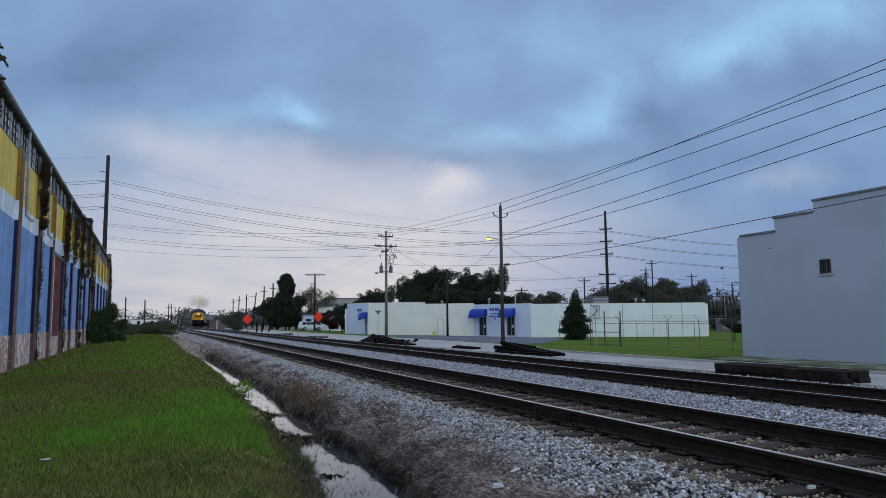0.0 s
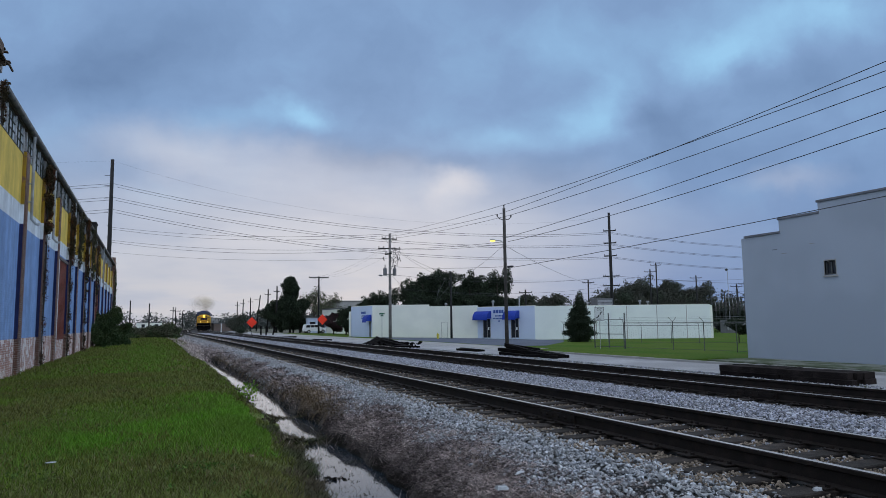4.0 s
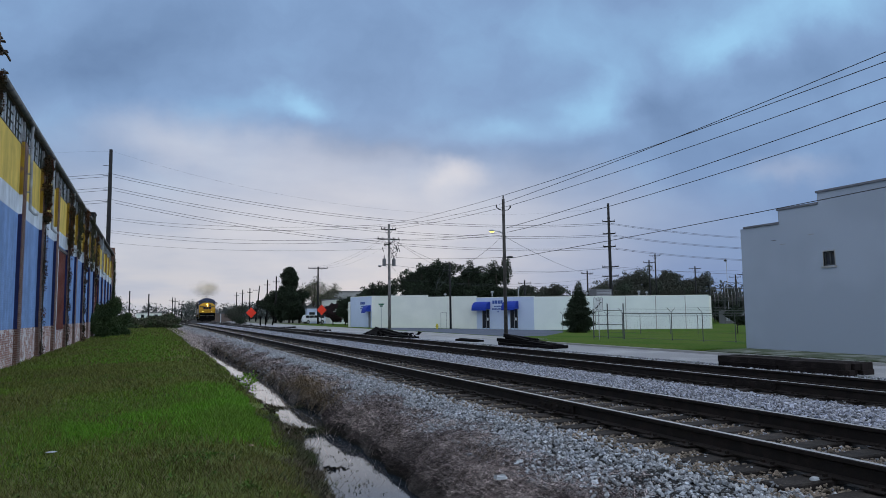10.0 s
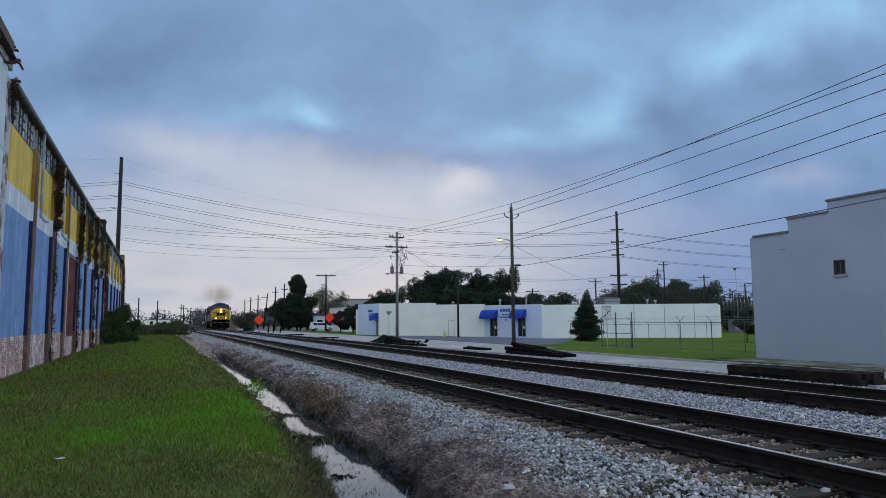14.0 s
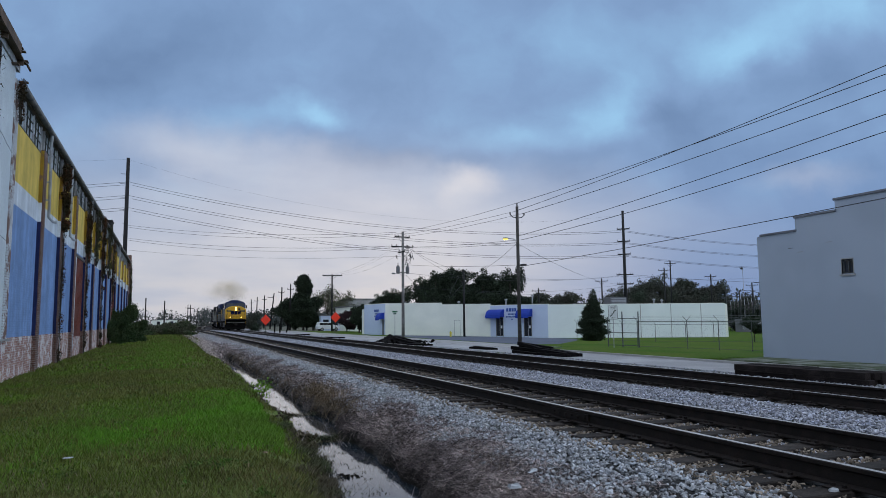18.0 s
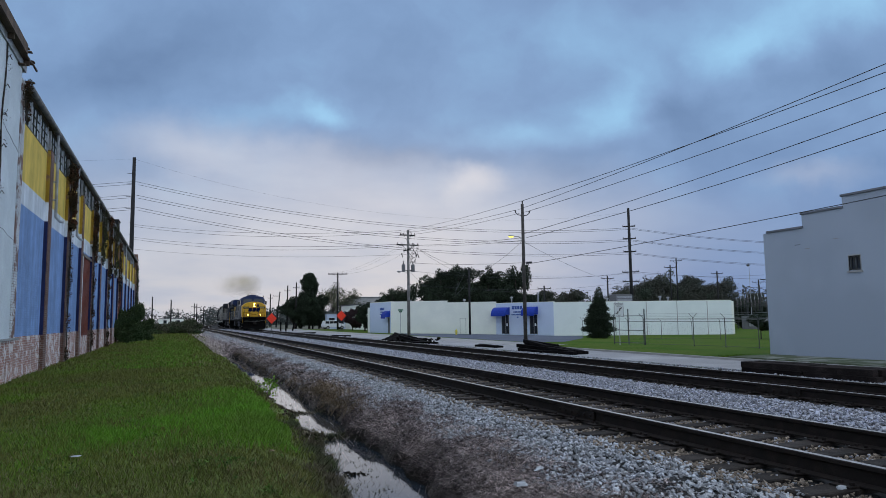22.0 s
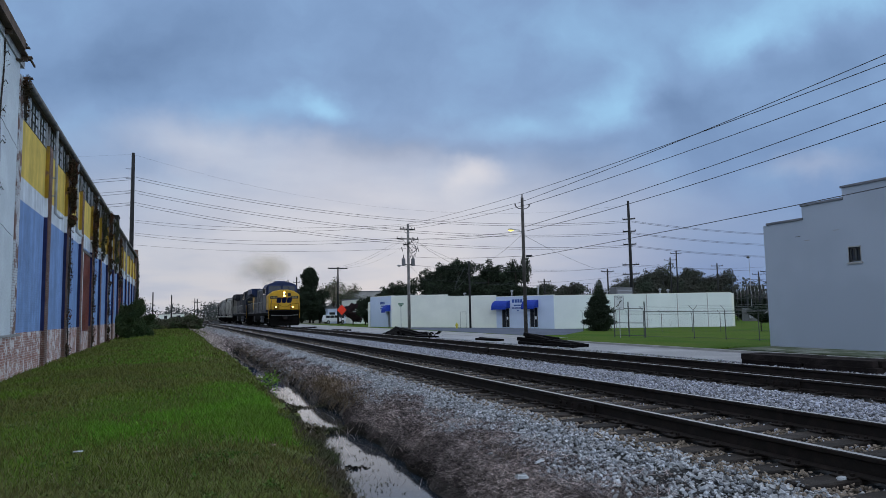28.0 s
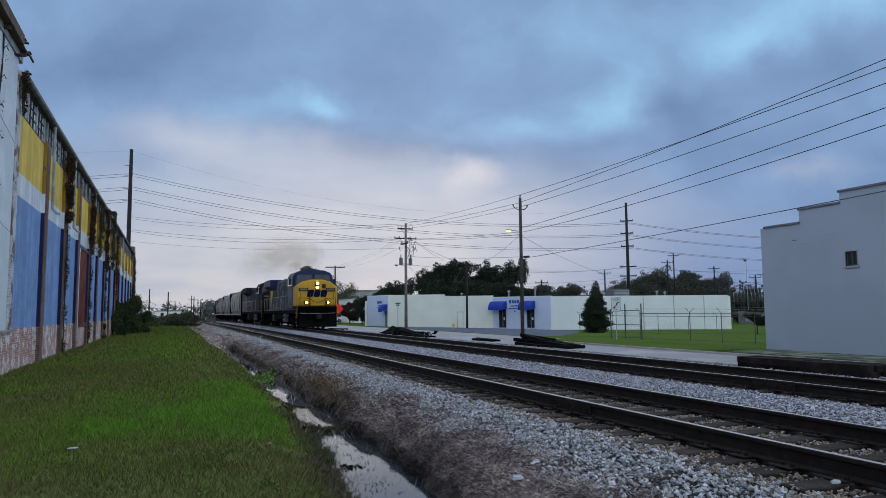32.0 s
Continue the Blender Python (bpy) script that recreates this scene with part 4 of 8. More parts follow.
MAT["blade"] = material("grass_blade", (0.128, 0.215, 0.022), 0.8, 0.3, 0.45, 20, 0, second=(0.150, 0.160, 0.038), mix=(0.45, 0.66), random_hue=0.4, island=True, spec=0.2)
MAT["dry_blade"] = material("dry_grass_blade", (0.165, 0.142, 0.058), 0.9, 0.3, 0.7, 20, 0, second=(0.110, 0.112, 0.036), random_hue=0.45, island=True, spec=0.12)
MAT["lush"] = material("lush_blade", (0.130, 0.295, 0.022), 0.75, 0.25, 0.6, 20, 0, second=(0.125, 0.225, 0.026), random_hue=0.35, island=True, spec=0.2)
MAT["dead"] = material("dead_grass", (0.68, 0.560, 0.525), 0.95, 0.3, 1.4, 20, 0, second=(0.38, 0.310, 0.300), mix=(0.42, 0.58), random_hue=0.6, island=True, spec=0.1)
MAT["dead_dark"] = material("dark_dead_grass", (0.165, 0.130, 0.124), 0.95, 0.3, 1.4, 20, 0, second=(0.085, 0.068, 0.066), random_hue=0.6, island=True, spec=0.08)
MAT["straw"] = material("straw", (0.33, 0.245, 0.165), 0.95, 0.3, 1.4, 20, 0, random_hue=0.4, island=True, spec=0.1)
MAT["weed_brown"] = material("brown_weed", (0.10, 0.085, 0.055), 0.9, 0.3, 2, 20, 0, second=(0.05, 0.06, 0.03), random_hue=0.6, island=True, spec=0.08)
MAT["weed"] = material("weed_leaf", (0.072, 0.085, 0.034), 0.8, 0.3, 1.1, 20, 0, second=(0.105, 0.085, 0.055), random_hue=0.5, island=True, spec=0.2)


def lawn():
    xs, ys, hs, ws = [], [], [], []
    for y0, y1, dens, h, w in ((-8, 4.6, 60, 0.06, 0.012), (4.6, 9, 1800, 0.055, 0.004), (9, 15, 1050, 0.06, 0.0055), (15, 28, 480, 0.075, 0.009), (28, 60, 110, 0.10, 0.02), (60, 130, 22, 0.16, 0.05)):
        x0 = -4.2 if y1 < 5 else max(-0.23 * y1 - 0.3, -4.7) if y1 < 90 else -16
        n = int((1.75 - x0) * (y1 - y0) * dens)
        x, y = scatter(n, x0, 1.85, y0, y1)
        x = np.where(x > 0.6, 0.6 + (x - 0.6) / 1.25 * np.where(y < 62, ditch_edges(y)[0] - 0.95, 2.2), x)
        keep = (x > -0.23 * y - 0.3) | (y1 > 90) | (y1 < 5)
        x, y = x[keep], y[keep]
        xs.append(x), ys.append(y)
        hs.append(h * RNG.uniform(0.5, 1.5, len(x))), ws.append(np.full(len(x), w))
    x, y, h, w = (np.concatenate(a) for a in (xs, ys, hs, ws))
    # brown in the foreground, along the ditch and in worn patches
    worn = 0.16 + 0.40 * np.clip((9.6 - y) / 1.8, 0, 1) + 0.16 * np.exp(-(((y - 22) / 5.0) ** 2)) + 0.25 * np.clip(x - 0.9, 0, 1) * (y > 17)
    worn = worn + 0.30 * np.sin(x * 1.7 + 0.6 * np.sin(y * 0.8)) * np.sin(y * 0.9 + 1.2 * np.sin(x * 1.1))
    dry = RNG.uniform(0, 1, len(x)) < worn
    blades("lawn_grass", x[~dry], y[~dry], h[~dry], w[~dry], 0.55, MAT["blade"], "short mown green grass")
    blades("dry_lawn_grass", x[dry], y[dry], h[dry] * 1.05, w[dry], 0.75, MAT["dry_blade"], "brown withered blades through the mown lawn")
    # a lusher, taller belt that runs slantwise to the ditch
    n = 26000
    y = RNG.uniform(9.4, 18.5, n)
    right = ditch_edges(y)[0] - 0.60
    x = right - np.abs(RNG.normal(0, 0.72, n)) * np.clip(1.25 - 0.08 * np.abs(y - 13), 0.25, 1.2)
    keep = RNG.uniform(0, 1, n) < np.clip((y - 9.2) / 2.0, 0.1, 1) * np.clip((18.6 - y) / 5.5, 0, 1)
    blades("lush_grass", x[keep], y[keep], RNG.uniform(0.06, 0.14, keep.sum()), np.full(keep.sum(), 0.006), 0.5, MAT["lush"], "bright green longer grass beside the ditch")
    n = 16000
    x, y = -0.75 + RNG.normal(0, 0.62, n), 12.1 + RNG.normal(0, 1.25, n)
    keep = (x > -2.2) & (x < 0.9) & (y > 9.3) & (RNG.uniform(0, 1, n) < 0.55 + 0.45 * np.sin(x * 4.0 + 2 * np.sin(y * 2.1)))
    blades("lush_grass", x[keep], y[keep], RNG.uniform(0.05, 0.12, keep.sum()), np.full(keep.sum(), 0.005), 0.5, MAT["lush"], "bright green patch of grass in the mown lawn")
    n = 15000
    y = RNG.uniform(27, 92, n)
    x = -0.9 + 0.01 * y + RNG.normal(0, 0.9, n)
    keep = x < 1.7
    blades("lush_grass", x[keep], y[keep], RNG.uniform(0.06, 0.15, keep.sum()), np.full(keep.sum(), 0.02), 0.5, MAT["lush"], "bright green grass further along the lawn")
    # verge beyond the road
    n = 12000
    x, y = scatter(n, 20.6, 24, 10, 24)
    keep = (x > 20.6) & (x < 23.9) & (y < 24) & ((x < 21.7) | (y > 22.6)) & ((y > 22.6) | (RNG.uniform(0, 1, n) < 0.35))
    blades("verge_grass", x[keep], y[keep], RNG.uniform(0.025, 0.06, keep.sum()), np.full(keep.sum(), 0.010), 0.6, MAT["verge"], "mown green grass of the far verge")


lawn()


def tangle(name, x, y, mat, label, half, span, rise, toward=None, spread=3.2):
    """Withered stems that arch over and lie across each other."""
    n = len(x)
    a = RNG.uniform(0, 6.28, n) if toward is None else toward + RNG.uniform(-spread, spread, n)
    length, high = RNG.uniform(0.5, 1.3, n) * span, RNG.uniform(0.25, 1.2, n) * rise
    bow = RNG.normal(0, 0.9, n)
    ox, oy = -np.sin(a) * half, np.cos(a) * half
    rings = []
    for f, up, wide in ((0.0, -0.02, 1.0), (0.3, 0.85, 1.0), (0.65, 1.0, 0.8), (1.0, 0.45, 0.35)):
        px = x + np.cos(a + bow * f) * length * f
        py = y + np.sin(a + bow * f) * length * f
        pz = ground_z(px, py) + high * up
        rings += [np.stack([px - ox * wide, py - oy * wide, pz], 1), np.stack([px + ox * wide, py + oy * wide, pz + half * 0.6], 1)]
    v = np.stack(rings, 1).reshape(-1, 3)
    f = (np.arange(n)[:, None, None] * 8 + np.array([(0, 1, 3, 2), (2, 3, 5, 4), (4, 5, 7, 6)])[None]).reshape(-1, 4)
    return tagged(new(name, raw_mesh(name, v, f, mat)), label, "grass", kind="stuff")


def sticks(name, x, y, mat, label, half, long, high):
    """Short dry stalks lying every way across each other."""
    n = len(x)
    a, up = RNG.uniform(0, 6.28, n), RNG.normal(0, 0.45, n)
    d = np.stack([np.cos(a), np.sin(a), up], 1) * (RNG.uniform(0.4, 1.2, n) * long)[:, None]
    w = np.cross(d, RNG.normal(0, 1, (n, 3)))
    w *= (half / (np.linalg.norm(w, axis=1) + 1e-9))[:, None]
    p = np.stack([x, y, ground_z(x, y) + RNG.uniform(0.0, 1.0, n) * high], 1)
    v = np.stack([p - d - w, p + d - w * 0.6, p + d + w * 0.6, p - d + w], 1).reshape(-1, 3)
    return tagged(new(name, raw_mesh(name, v, np.arange(n * 4).reshape(-1, 4), mat)), label, "grass", kind="stuff")


def bank():
    # tangled dead grass hanging over the ditch
    n = 120000
    y = np.concatenate([RNG.uniform(-8, 4.5, n // 12), RNG.uniform(4.5, 12, n // 2), RNG.uniform(12, 50, n - n // 2 - n // 12)])
    r = ditch_edges(y)[1]
    reach = np.clip(3.78 + 0.10 * np.sin(y * 1.7) + 0.08 * np.sin(y * 4.1) - r, 0.4, 2.0)
    f = RNG.beta(1.15, 1.5, n)
    x = r + np.where(y < 12, 0.12, 0.20) + reach * f + bend(y)
    clump = np.clip(np.sin(y * 2.9 + 2 * np.sin(x * 5)) * np.sin(x * 6.3 + y * 1.3) + 0.6, 0.15, 1.5)
    fine = np.where(y < 9, 0.0019, np.where(y < 16, 0.0030, 0.0055))
    tall = 0.055 * clump * (1.15 - 0.5 * f) * np.clip(0.35 + 3.0 * f, 0, 1)
    pick = RNG.uniform(0, 1, n)
    for lo, hi, mat, label in ((0.0, 0.10, "dead", "matted dead grey-brown grass on the ditch bank"), (0.10, 0.24, "dead_dark", "darker withered stems in the matted bank")):
        k = (pick >= lo) & (pick < hi)
        tangle("dead_grass", x[k], y[k], MAT[mat], label, fine[k], 0.10, tall[k])
    for lo, hi, mat, label in ((0.24, 0.62, "dead", "loose dry stalks strewn over the bank"), (0.62, 1.0, "dead_dark", "dark rotten stalks strewn over the bank")):
        k = (pick >= lo) & (pick < hi)
        sticks("dead_stalks", x[k], y[k], MAT[mat], label, fine[k], np.where(y[k] < 12, 0.045, 0.07), 0.015 + tall[k] * 1.1)
    # stalks sticking out of the cut face above the water
    n = 16000
    y = np.concatenate([RNG.uniform(4.5, 13, n // 2), RNG.uniform(13, 46, n - n // 2)])
    x = ditch_edges(y)[1] + RNG.uniform(0.02, 0.34, n) + bend(y)
    sticks("dead_stalks", x, y, MAT["dead_dark"], "rotten stalks hanging out of the cut bank", np.where(y < 12, 0.0022, 0.004), np.full(n, 0.045), np.full(n, 0.03))
    # the fringe that droops towards the water
    n = 2600
    y = RNG.uniform(4.5, 30, n)
    x = ditch_edges(y)[1] + RNG.uniform(0.14, 0.32, n) + bend(y)
    tangle("dead_grass", x, y, MAT["dead"], "withered fringe drooping over the ditch", np.where(y < 12, 0.0022, 0.004), 0.10, 0.05, math.pi, 0.8)
    n = 12000
    y = RNG.uniform(40, 110, n)
    x = 2.2 + np.abs(RNG.normal(0, 0.8, n)) + bend(y)
    blades("dead_grass", x, y, RNG.uniform(0.08, 0.25, n), np.full(n, 0.018), 1.2, MAT["dead"], "brown dead grass between lawn and ballast", drop=0.3)
    n = 2200
    y = np.concatenate([RNG.normal(15.3, 1.2, n // 2), RNG.uniform(5, 40, n - n // 2)])
    keep_straw = (y > 12) | (np.sin(y * 3.0) > 0.6)
    y = y[keep_straw]
    n = len(y)
    x = 3.15 + np.abs(RNG.normal(0, 0.22, n))
    tangle("straw_grass", x, y, MAT["straw"], "tan straw tufts on the ditch bank", np.where(y < 12, 0.002, 0.004), 0.26, 0.17, math.pi, 1.2)
    n = 15000
    y = np.where(RNG.uniform(0, 1, n) < 0.65, RNG.uniform(4.6, 18, n), RNG.uniform(4.6, 46, n))
    x = ditch_edges(y)[0] - 0.24 + RNG.normal(0, 0.19, n) * (0.5 + 0.6 * np.sin(y * 2.7) ** 2) - np.where(y > 11.5, 0.06, 0.0)
    blades("ditch_weeds", x, y, RNG.uniform(0.02, 0.10, n) * np.where(y > 13, 0.3, 1.0), np.full(n, 0.008), 0.9, MAT["weed"], "dark weeds along the water's edge", category="weeds")
    n = 1500
    y = np.concatenate([RNG.normal(c, s, n // 2) for c, s in ((11.45, 0.25), (14.7, 0.25))])
    l, r = ditch_edges(y)
    x = l - 0.1 + (r - l + 0.15) * RNG.uniform(0, 1, len(y))
    blades("ditch_weeds", x, y, RNG.uniform(0.03, 0.11, len(y)), np.full(len(y), 0.005), 1.6, MAT["weed_brown"], "brown weeds choking the ditch between pools", category="weeds", drop=0.5)
    n = 700
    y = RNG.uniform(6, 44, n)
    x = np.mean(ditch_edges(y), 0) + RNG.normal(0, 0.24, n)
    blades("water_stalks", x, y, RNG.uniform(0.08, 0.22, n), np.full(n, 0.004), 0.8, MAT["dead"], "dead stalks standing in the ditch", category="weeds")


bank()


def plant(x, y, n, r, h, mat, name, label):
    """A leafy clump on thin stems."""
    rng = np.random.default_rng(int(x * 100 + y * 10) % 9999)
    root = thing(name, pose(x, y, float(ground_z(x, y))), label, "plant")
    st = Shape()
    for i in range(7):
        a = 6.28 * i / 7
        st.tube((0, 0, -0.05), (math.cos(a) * r * 0.5, math.sin(a) * r * 0.5, h * 0.8), 0.006, 0.003, 5)
    part("stem", st, MAT["weed"], root)
    part("foliage", leaf_cloud(rng, [(0, 0, h * 0.55, r, h * 0.5)], n, 0.035, mat), mat, root)
    return root


def leaf_cloud(rng, lumps, n, size, mat):
    """Leaves as small folded quads, scattered through uneven lumps."""
    w = np.array([l[3] ** 2 * l[4] for l in lumps])
    pick = rng.choice(len(lumps), n, p=w / w.sum())
    c = np.array([l[:3] for l in lumps])[pick]
    r = np.array([(l[3], l[3], l[4]) for l in lumps])[pick]
    d = rng.normal(0, 1, (n, 3))
    d /= np.linalg.norm(d, axis=1)[:, None]
    p = c + d * r * (rng.uniform(0.25, 1.0, (n, 1)) ** 0.6) * (1 + 0.38 * rng.uniform(0, 1, (n, 1)) ** 4)
    a = rng.normal(0, 1, (n, 3))
    a /= np.linalg.norm(a, axis=1)[:, None]
    b = np.cross(a, rng.normal(0, 1, (n, 3)))
    b /= np.linalg.norm(b, axis=1)[:, None] + 1e-9
    s = size * rng.uniform(0.5, 1.5, (n, 1))
    v = np.stack([p - a * s, p - b * s * 0.6, p + a * s, p + b * s * 0.6], 1).reshape(-1, 3)
    return raw_mesh("foliage", v, np.arange(n * 4).reshape(-1, 4), mat)


plant(2.30, 18.3, 260, 0.30, 0.45, MAT["lush"], "weed_plant", "bright green leafy weed on the ditch edge")
plant(2.15, 13.6, 110, 0.18, 0.18, MAT["weed"], "weed_plant", "low dark leafy weed on the ditch edge")
plant(2.10, 11.2, 120, 0.20, 0.16, MAT["weed"], "weed_plant", "low dark leafy weed on the ditch edge")
plant(2.16, 8.66, 140, 0.20, 0.10, MAT["mud"], "weed_plant", "dark sodden clump standing in the water")


def floating_flecks():
    """Dead leaves and bits of stalk lying on the water."""
    rng = np.random.default_rng(91)
    lumps = []
    for _ in range(150):
        y = 6 + 24 * rng.uniform(0, 1) ** 1.5
        l, r = ditch_edges(y)
        x = float(l) - 0.05 + float(r - l) * rng.beta(0.8, 1.1)
        lumps.append((x, y, WATER_Z + 0.006, rng.uniform(0.03, 0.12), 0.008))
    ob = new("floating_leaves", leaf_cloud(rng, lumps, 1300, 0.009, MAT["weed_brown"]))
    tagged(ob, "dead leaves and stalks floating in the ditch", "leaves", kind="stuff")


floating_flecks()


def lawn_weeds():
    """Low broad-leaved weeds growing in patches through the grass."""
    rng = np.random.default_rng(15)
    lumps = []
    for _ in range(170):
        y = 4.8 + 17 * rng.uniform(0, 1) ** 1.6
        x = rng.uniform(-0.23 * y, 1.7)
        z = float(ground_z(x, y)) + 0.035
        for _ in range(rng.integers(1, 5)):
            lumps.append((x + rng.normal(0, 0.10), y + rng.normal(0, 0.14), z, rng.uniform(0.05, 0.13), 0.03))
    ob = new("lawn_weeds", leaf_cloud(rng, lumps, 9000, 0.016, MAT["clover"]))
    tagged(ob, "patches of low broad-leaved weeds in the lawn", "weeds", kind="stuff")
    # dead stems and seed heads standing above the grass
    n = 1500
    y = 4.8 + 16 * rng.uniform(0, 1, n) ** 1.5
    x = rng.uniform(-0.23, 0.12, n) * y
    blades("dry_stems", x, y, rng.uniform(0.06, 0.13, n), np.full(n, 0.0022), 0.9, MAT["straw"], "thin dry stems standing in the lawn", category="weeds")


MAT["clover"] = material("broad_weed_leaf", (0.075, 0.150, 0.026), 0.75, 0.3, 1.2, 20, 0, second=(0.110, 0.150, 0.035), random_hue=0.5, island=True, spec=0.15)
lawn_weeds()


# ---- trees and bushes ----
MAT["bark"] = material("bark", (0.07, 0.058, 0.048), 0.95, 0.4, 3, 30, 0.6, 0.02)
MAT["leaf_dark"] = material("dark_leaf", (0.032, 0.046, 0.027), 0.7, 0.3, 0.5, 8, 0, random_hue=0.5, island=True, spec=0.15)
MAT["leaf_mid"] = material("mid_leaf", (0.035, 0.055, 0.024), 0.7, 0.3, 0.5, 8, 0, second=(0.06, 0.055, 0.03), random_hue=0.5, island=True, spec=0.15)
MAT["leaf_bush"] = material("bush_leaf", (0.040, 0.070, 0.026), 0.7, 0.3, 0.5, 8, 0, second=(0.055, 0.078, 0.030), random_hue=0.5, island=True, spec=0.15)
# distant woods: the haze of the air is mixed into this pale grey leaf
MAT["leaf_hazed"] = material("hazed_far_leaf", (0.105, 0.12, 0.115), 0.8, 0.3, 0.2, 4, 0, random_hue=0.4, island=True, spec=0.1)
# grey-green leaf, lightened in part to imitate haze over the woods
MAT["leaf_grey"] = material("grey_leaf", (0.056, 0.074, 0.052), 0.8, 0.2, 0.2, 8, 0, second=(0.070, 0.072, 0.058), random_hue=0.25, island=True, spec=0.1)
MAT["leaf_scrub"] = material("scrub_leaf", (0.062, 0.092, 0.042), 0.8, 0.3, 0.6, 8, 0, second=(0.085, 0.085, 0.055), random_hue=0.5, island=True, spec=0.1)
MAT["leaf_purple"] = material("purple_leaf", (0.055, 0.030, 0.035), 0.7, 0.3, 0.8, 8, 0, random_hue=0.5, island=True, spec=0.15)


def tree(x, y, height, spread, label, n=1800, leaf=0.28, mat="leaf_dark", trunk=0.3, low=0.35, seed=1, thin=0.0, name="tree", column=False, base=None, head=0.0):
    rng = np.random.default_rng(seed)
    z0 = float(ground_z(x, y)) if base is None else base
    root = thing(name, pose(x, y, z0), label, "tree" if name != "bush" else "bush", "trees" if name != "bush" else "bushes")
    if name != "bush":
        t = Shape().tube((0, 0, -0.3), (0, 0, height * low), trunk, trunk * 0.75, 9)
        t.tube((0, 0, height * low), (rng.uniform(-0.3, 0.3), rng.uniform(-0.3, 0.3), height * 0.8), trunk * 0.75, trunk * 0.2, 7)
        part("trunk", t, MAT["bark"], root)
    lumps, limbs = [], Shape()
    k = (0 if head else 15) if not column else 9
    plump = 1.9 if name == "bush" else 1.0
    for i in range(k):
        a = 2.4 * i + rng.uniform(-0.4, 0.4)
        if column:
            h = height * (0.10 + 0.82 * i / (k - 1))
            rr = spread * (1.0 - 0.72 * (i / (k - 1)) ** 2.4) * rng.uniform(0.78, 1.15)
            c = (rng.uniform(-0.1, 0.1) * spread, rng.uniform(-0.1, 0.1) * spread, h)
            lumps.append((*c, rr * 0.8, height * 0.10))
            for j in range(5):
                b = a + 1.26 * j
                lumps.append((math.cos(b) * rr * 0.7, math.sin(b) * rr * 0.7, h - 0.04 * height + rng.uniform(-0.03, 0.03) * height, rr * rng.uniform(0.28, 0.46), height * rng.uniform(0.035, 0.06)))
        else:
            h = height * (low + 0.10 + (0.74 - low) * ((i * 0.618) % 1.0))
            d = spread * rng.uniform(0.25, 0.72) * math.sqrt(max(0.08, 1.0 - ((h / height - 0.50) / 0.50) ** 2))
            c = (math.cos(a) * d, math.sin(a) * d, h)
            lumps.append((*c, spread * rng.uniform(0.26, 0.38), height * rng.uniform(0.10, 0.15) * plump))
            limbs.tube((0, 0, height * low * rng.uniform(0.8, 1.3)), c, trunk * 0.4, trunk * 0.08, 6)
            for j in range(4):
                e = (c[0] + rng.normal(0, spread * 0.20), c[1] + rng.normal(0, spread * 0.20), min(height * 0.96, c[2] + rng.normal(0.04 * height, 0.08 * height)))
                lumps.append((*e, spread * rng.uniform(0.10, 0.20), height * rng.uniform(0.04, 0.08) * plump))
                limbs.tube(c, e, trunk * 0.14, trunk * 0.04, 5)
    if head:
        for z, r in ((0.12, 0.80), (0.24, 0.95), (0.36, 0.90), (0.47, 0.74), (0.57, 0.55), (0.66, 0.45)):
            for j in range(6):
                b = 1.05 * j + z * 9
                d = spread * r * rng.uniform(0.45, 0.85)
                lumps.append((math.cos(b) * d, math.sin(b) * d, height * (z + rng.uniform(-0.03, 0.03)), spread * r * rng.uniform(0.26, 0.42), height * rng.uniform(0.06, 0.09)))
        for j in range(16):
            b = 2.4 * j
            z = 0.70 + 0.23 * j / 15
            d = head * (0.75 if z < 0.86 else 0.42) * rng.uniform(0.5, 1.0)
            lumps.append((math.cos(b) * d, math.sin(b) * d, height * z, head * rng.uniform(0.32, 0.45), height * rng.uniform(0.045, 0.065)))
    if limbs.v and name != "bush":
        part("limb", limbs, MAT["bark"], root, kind="stuff")
    if thin < 1:
        part("crown", leaf_cloud(rng, lumps, int(n * 1.9 * (1 - thin)), leaf * 0.74, MAT[mat]), MAT[mat], root)
    if thin > 0.3:
        tw = Shape()
        for i in range(140):
            l = lumps[rng.integers(len(lumps))]
            p = Vector(l[:3])
            q = p + Vector(rng.normal(0, 1, 3)) * l[3] * 0.4
            tw.tube(p, q, 0.035, 0.012, 4)
        part("twig", tw, MAT["bark"], root, kind="stuff")
    return root


DK = "dark green broad-crowned oak tree behind the shop"
tree(40.6, 104, 10.6, 4.6, DK, 17000, 0.17, seed=3, low=0.18)
tree(44.6, 107, 11.5, 5.4, DK, 20000, 0.17, seed=4, low=0.18)
tree(48.4, 103, 10.9, 5.0, DK, 19000, 0.17, seed=5, low=0.18)
tree(52.0, 100, 10.9, 4.3, DK, 17000, 0.17, seed=6, low=0.18)
for x, y, h, sp, k in ((43.5, 101, 7.4, 4.6, 15), (49.5, 98, 7.0, 4.6, 16)):
    tree(x, y, h, sp, "dark lower tree filling in between the oaks", 13000, 0.17, seed=k, low=0.1)
tree(38.4, 124, 8.2, 3.4, "dark green tree behind the shop", 9000, 0.17, seed=7, low=0.2)
tree(41.0, 126, 8.4, 4.3, "dark green tree behind the shop", 9000, 0.17, seed=8, low=0.2)
tree(27.6, 151, 12.4, 3.6, "tall dark evergreen tree with a bushy head", 30000, 0.16, seed=9, low=0.05, head=2.1)
tree(24.6, 153, 8.0, 3.4, "dark green evergreen tree by the road", 12000, 0.17, seed=10, low=0.1)
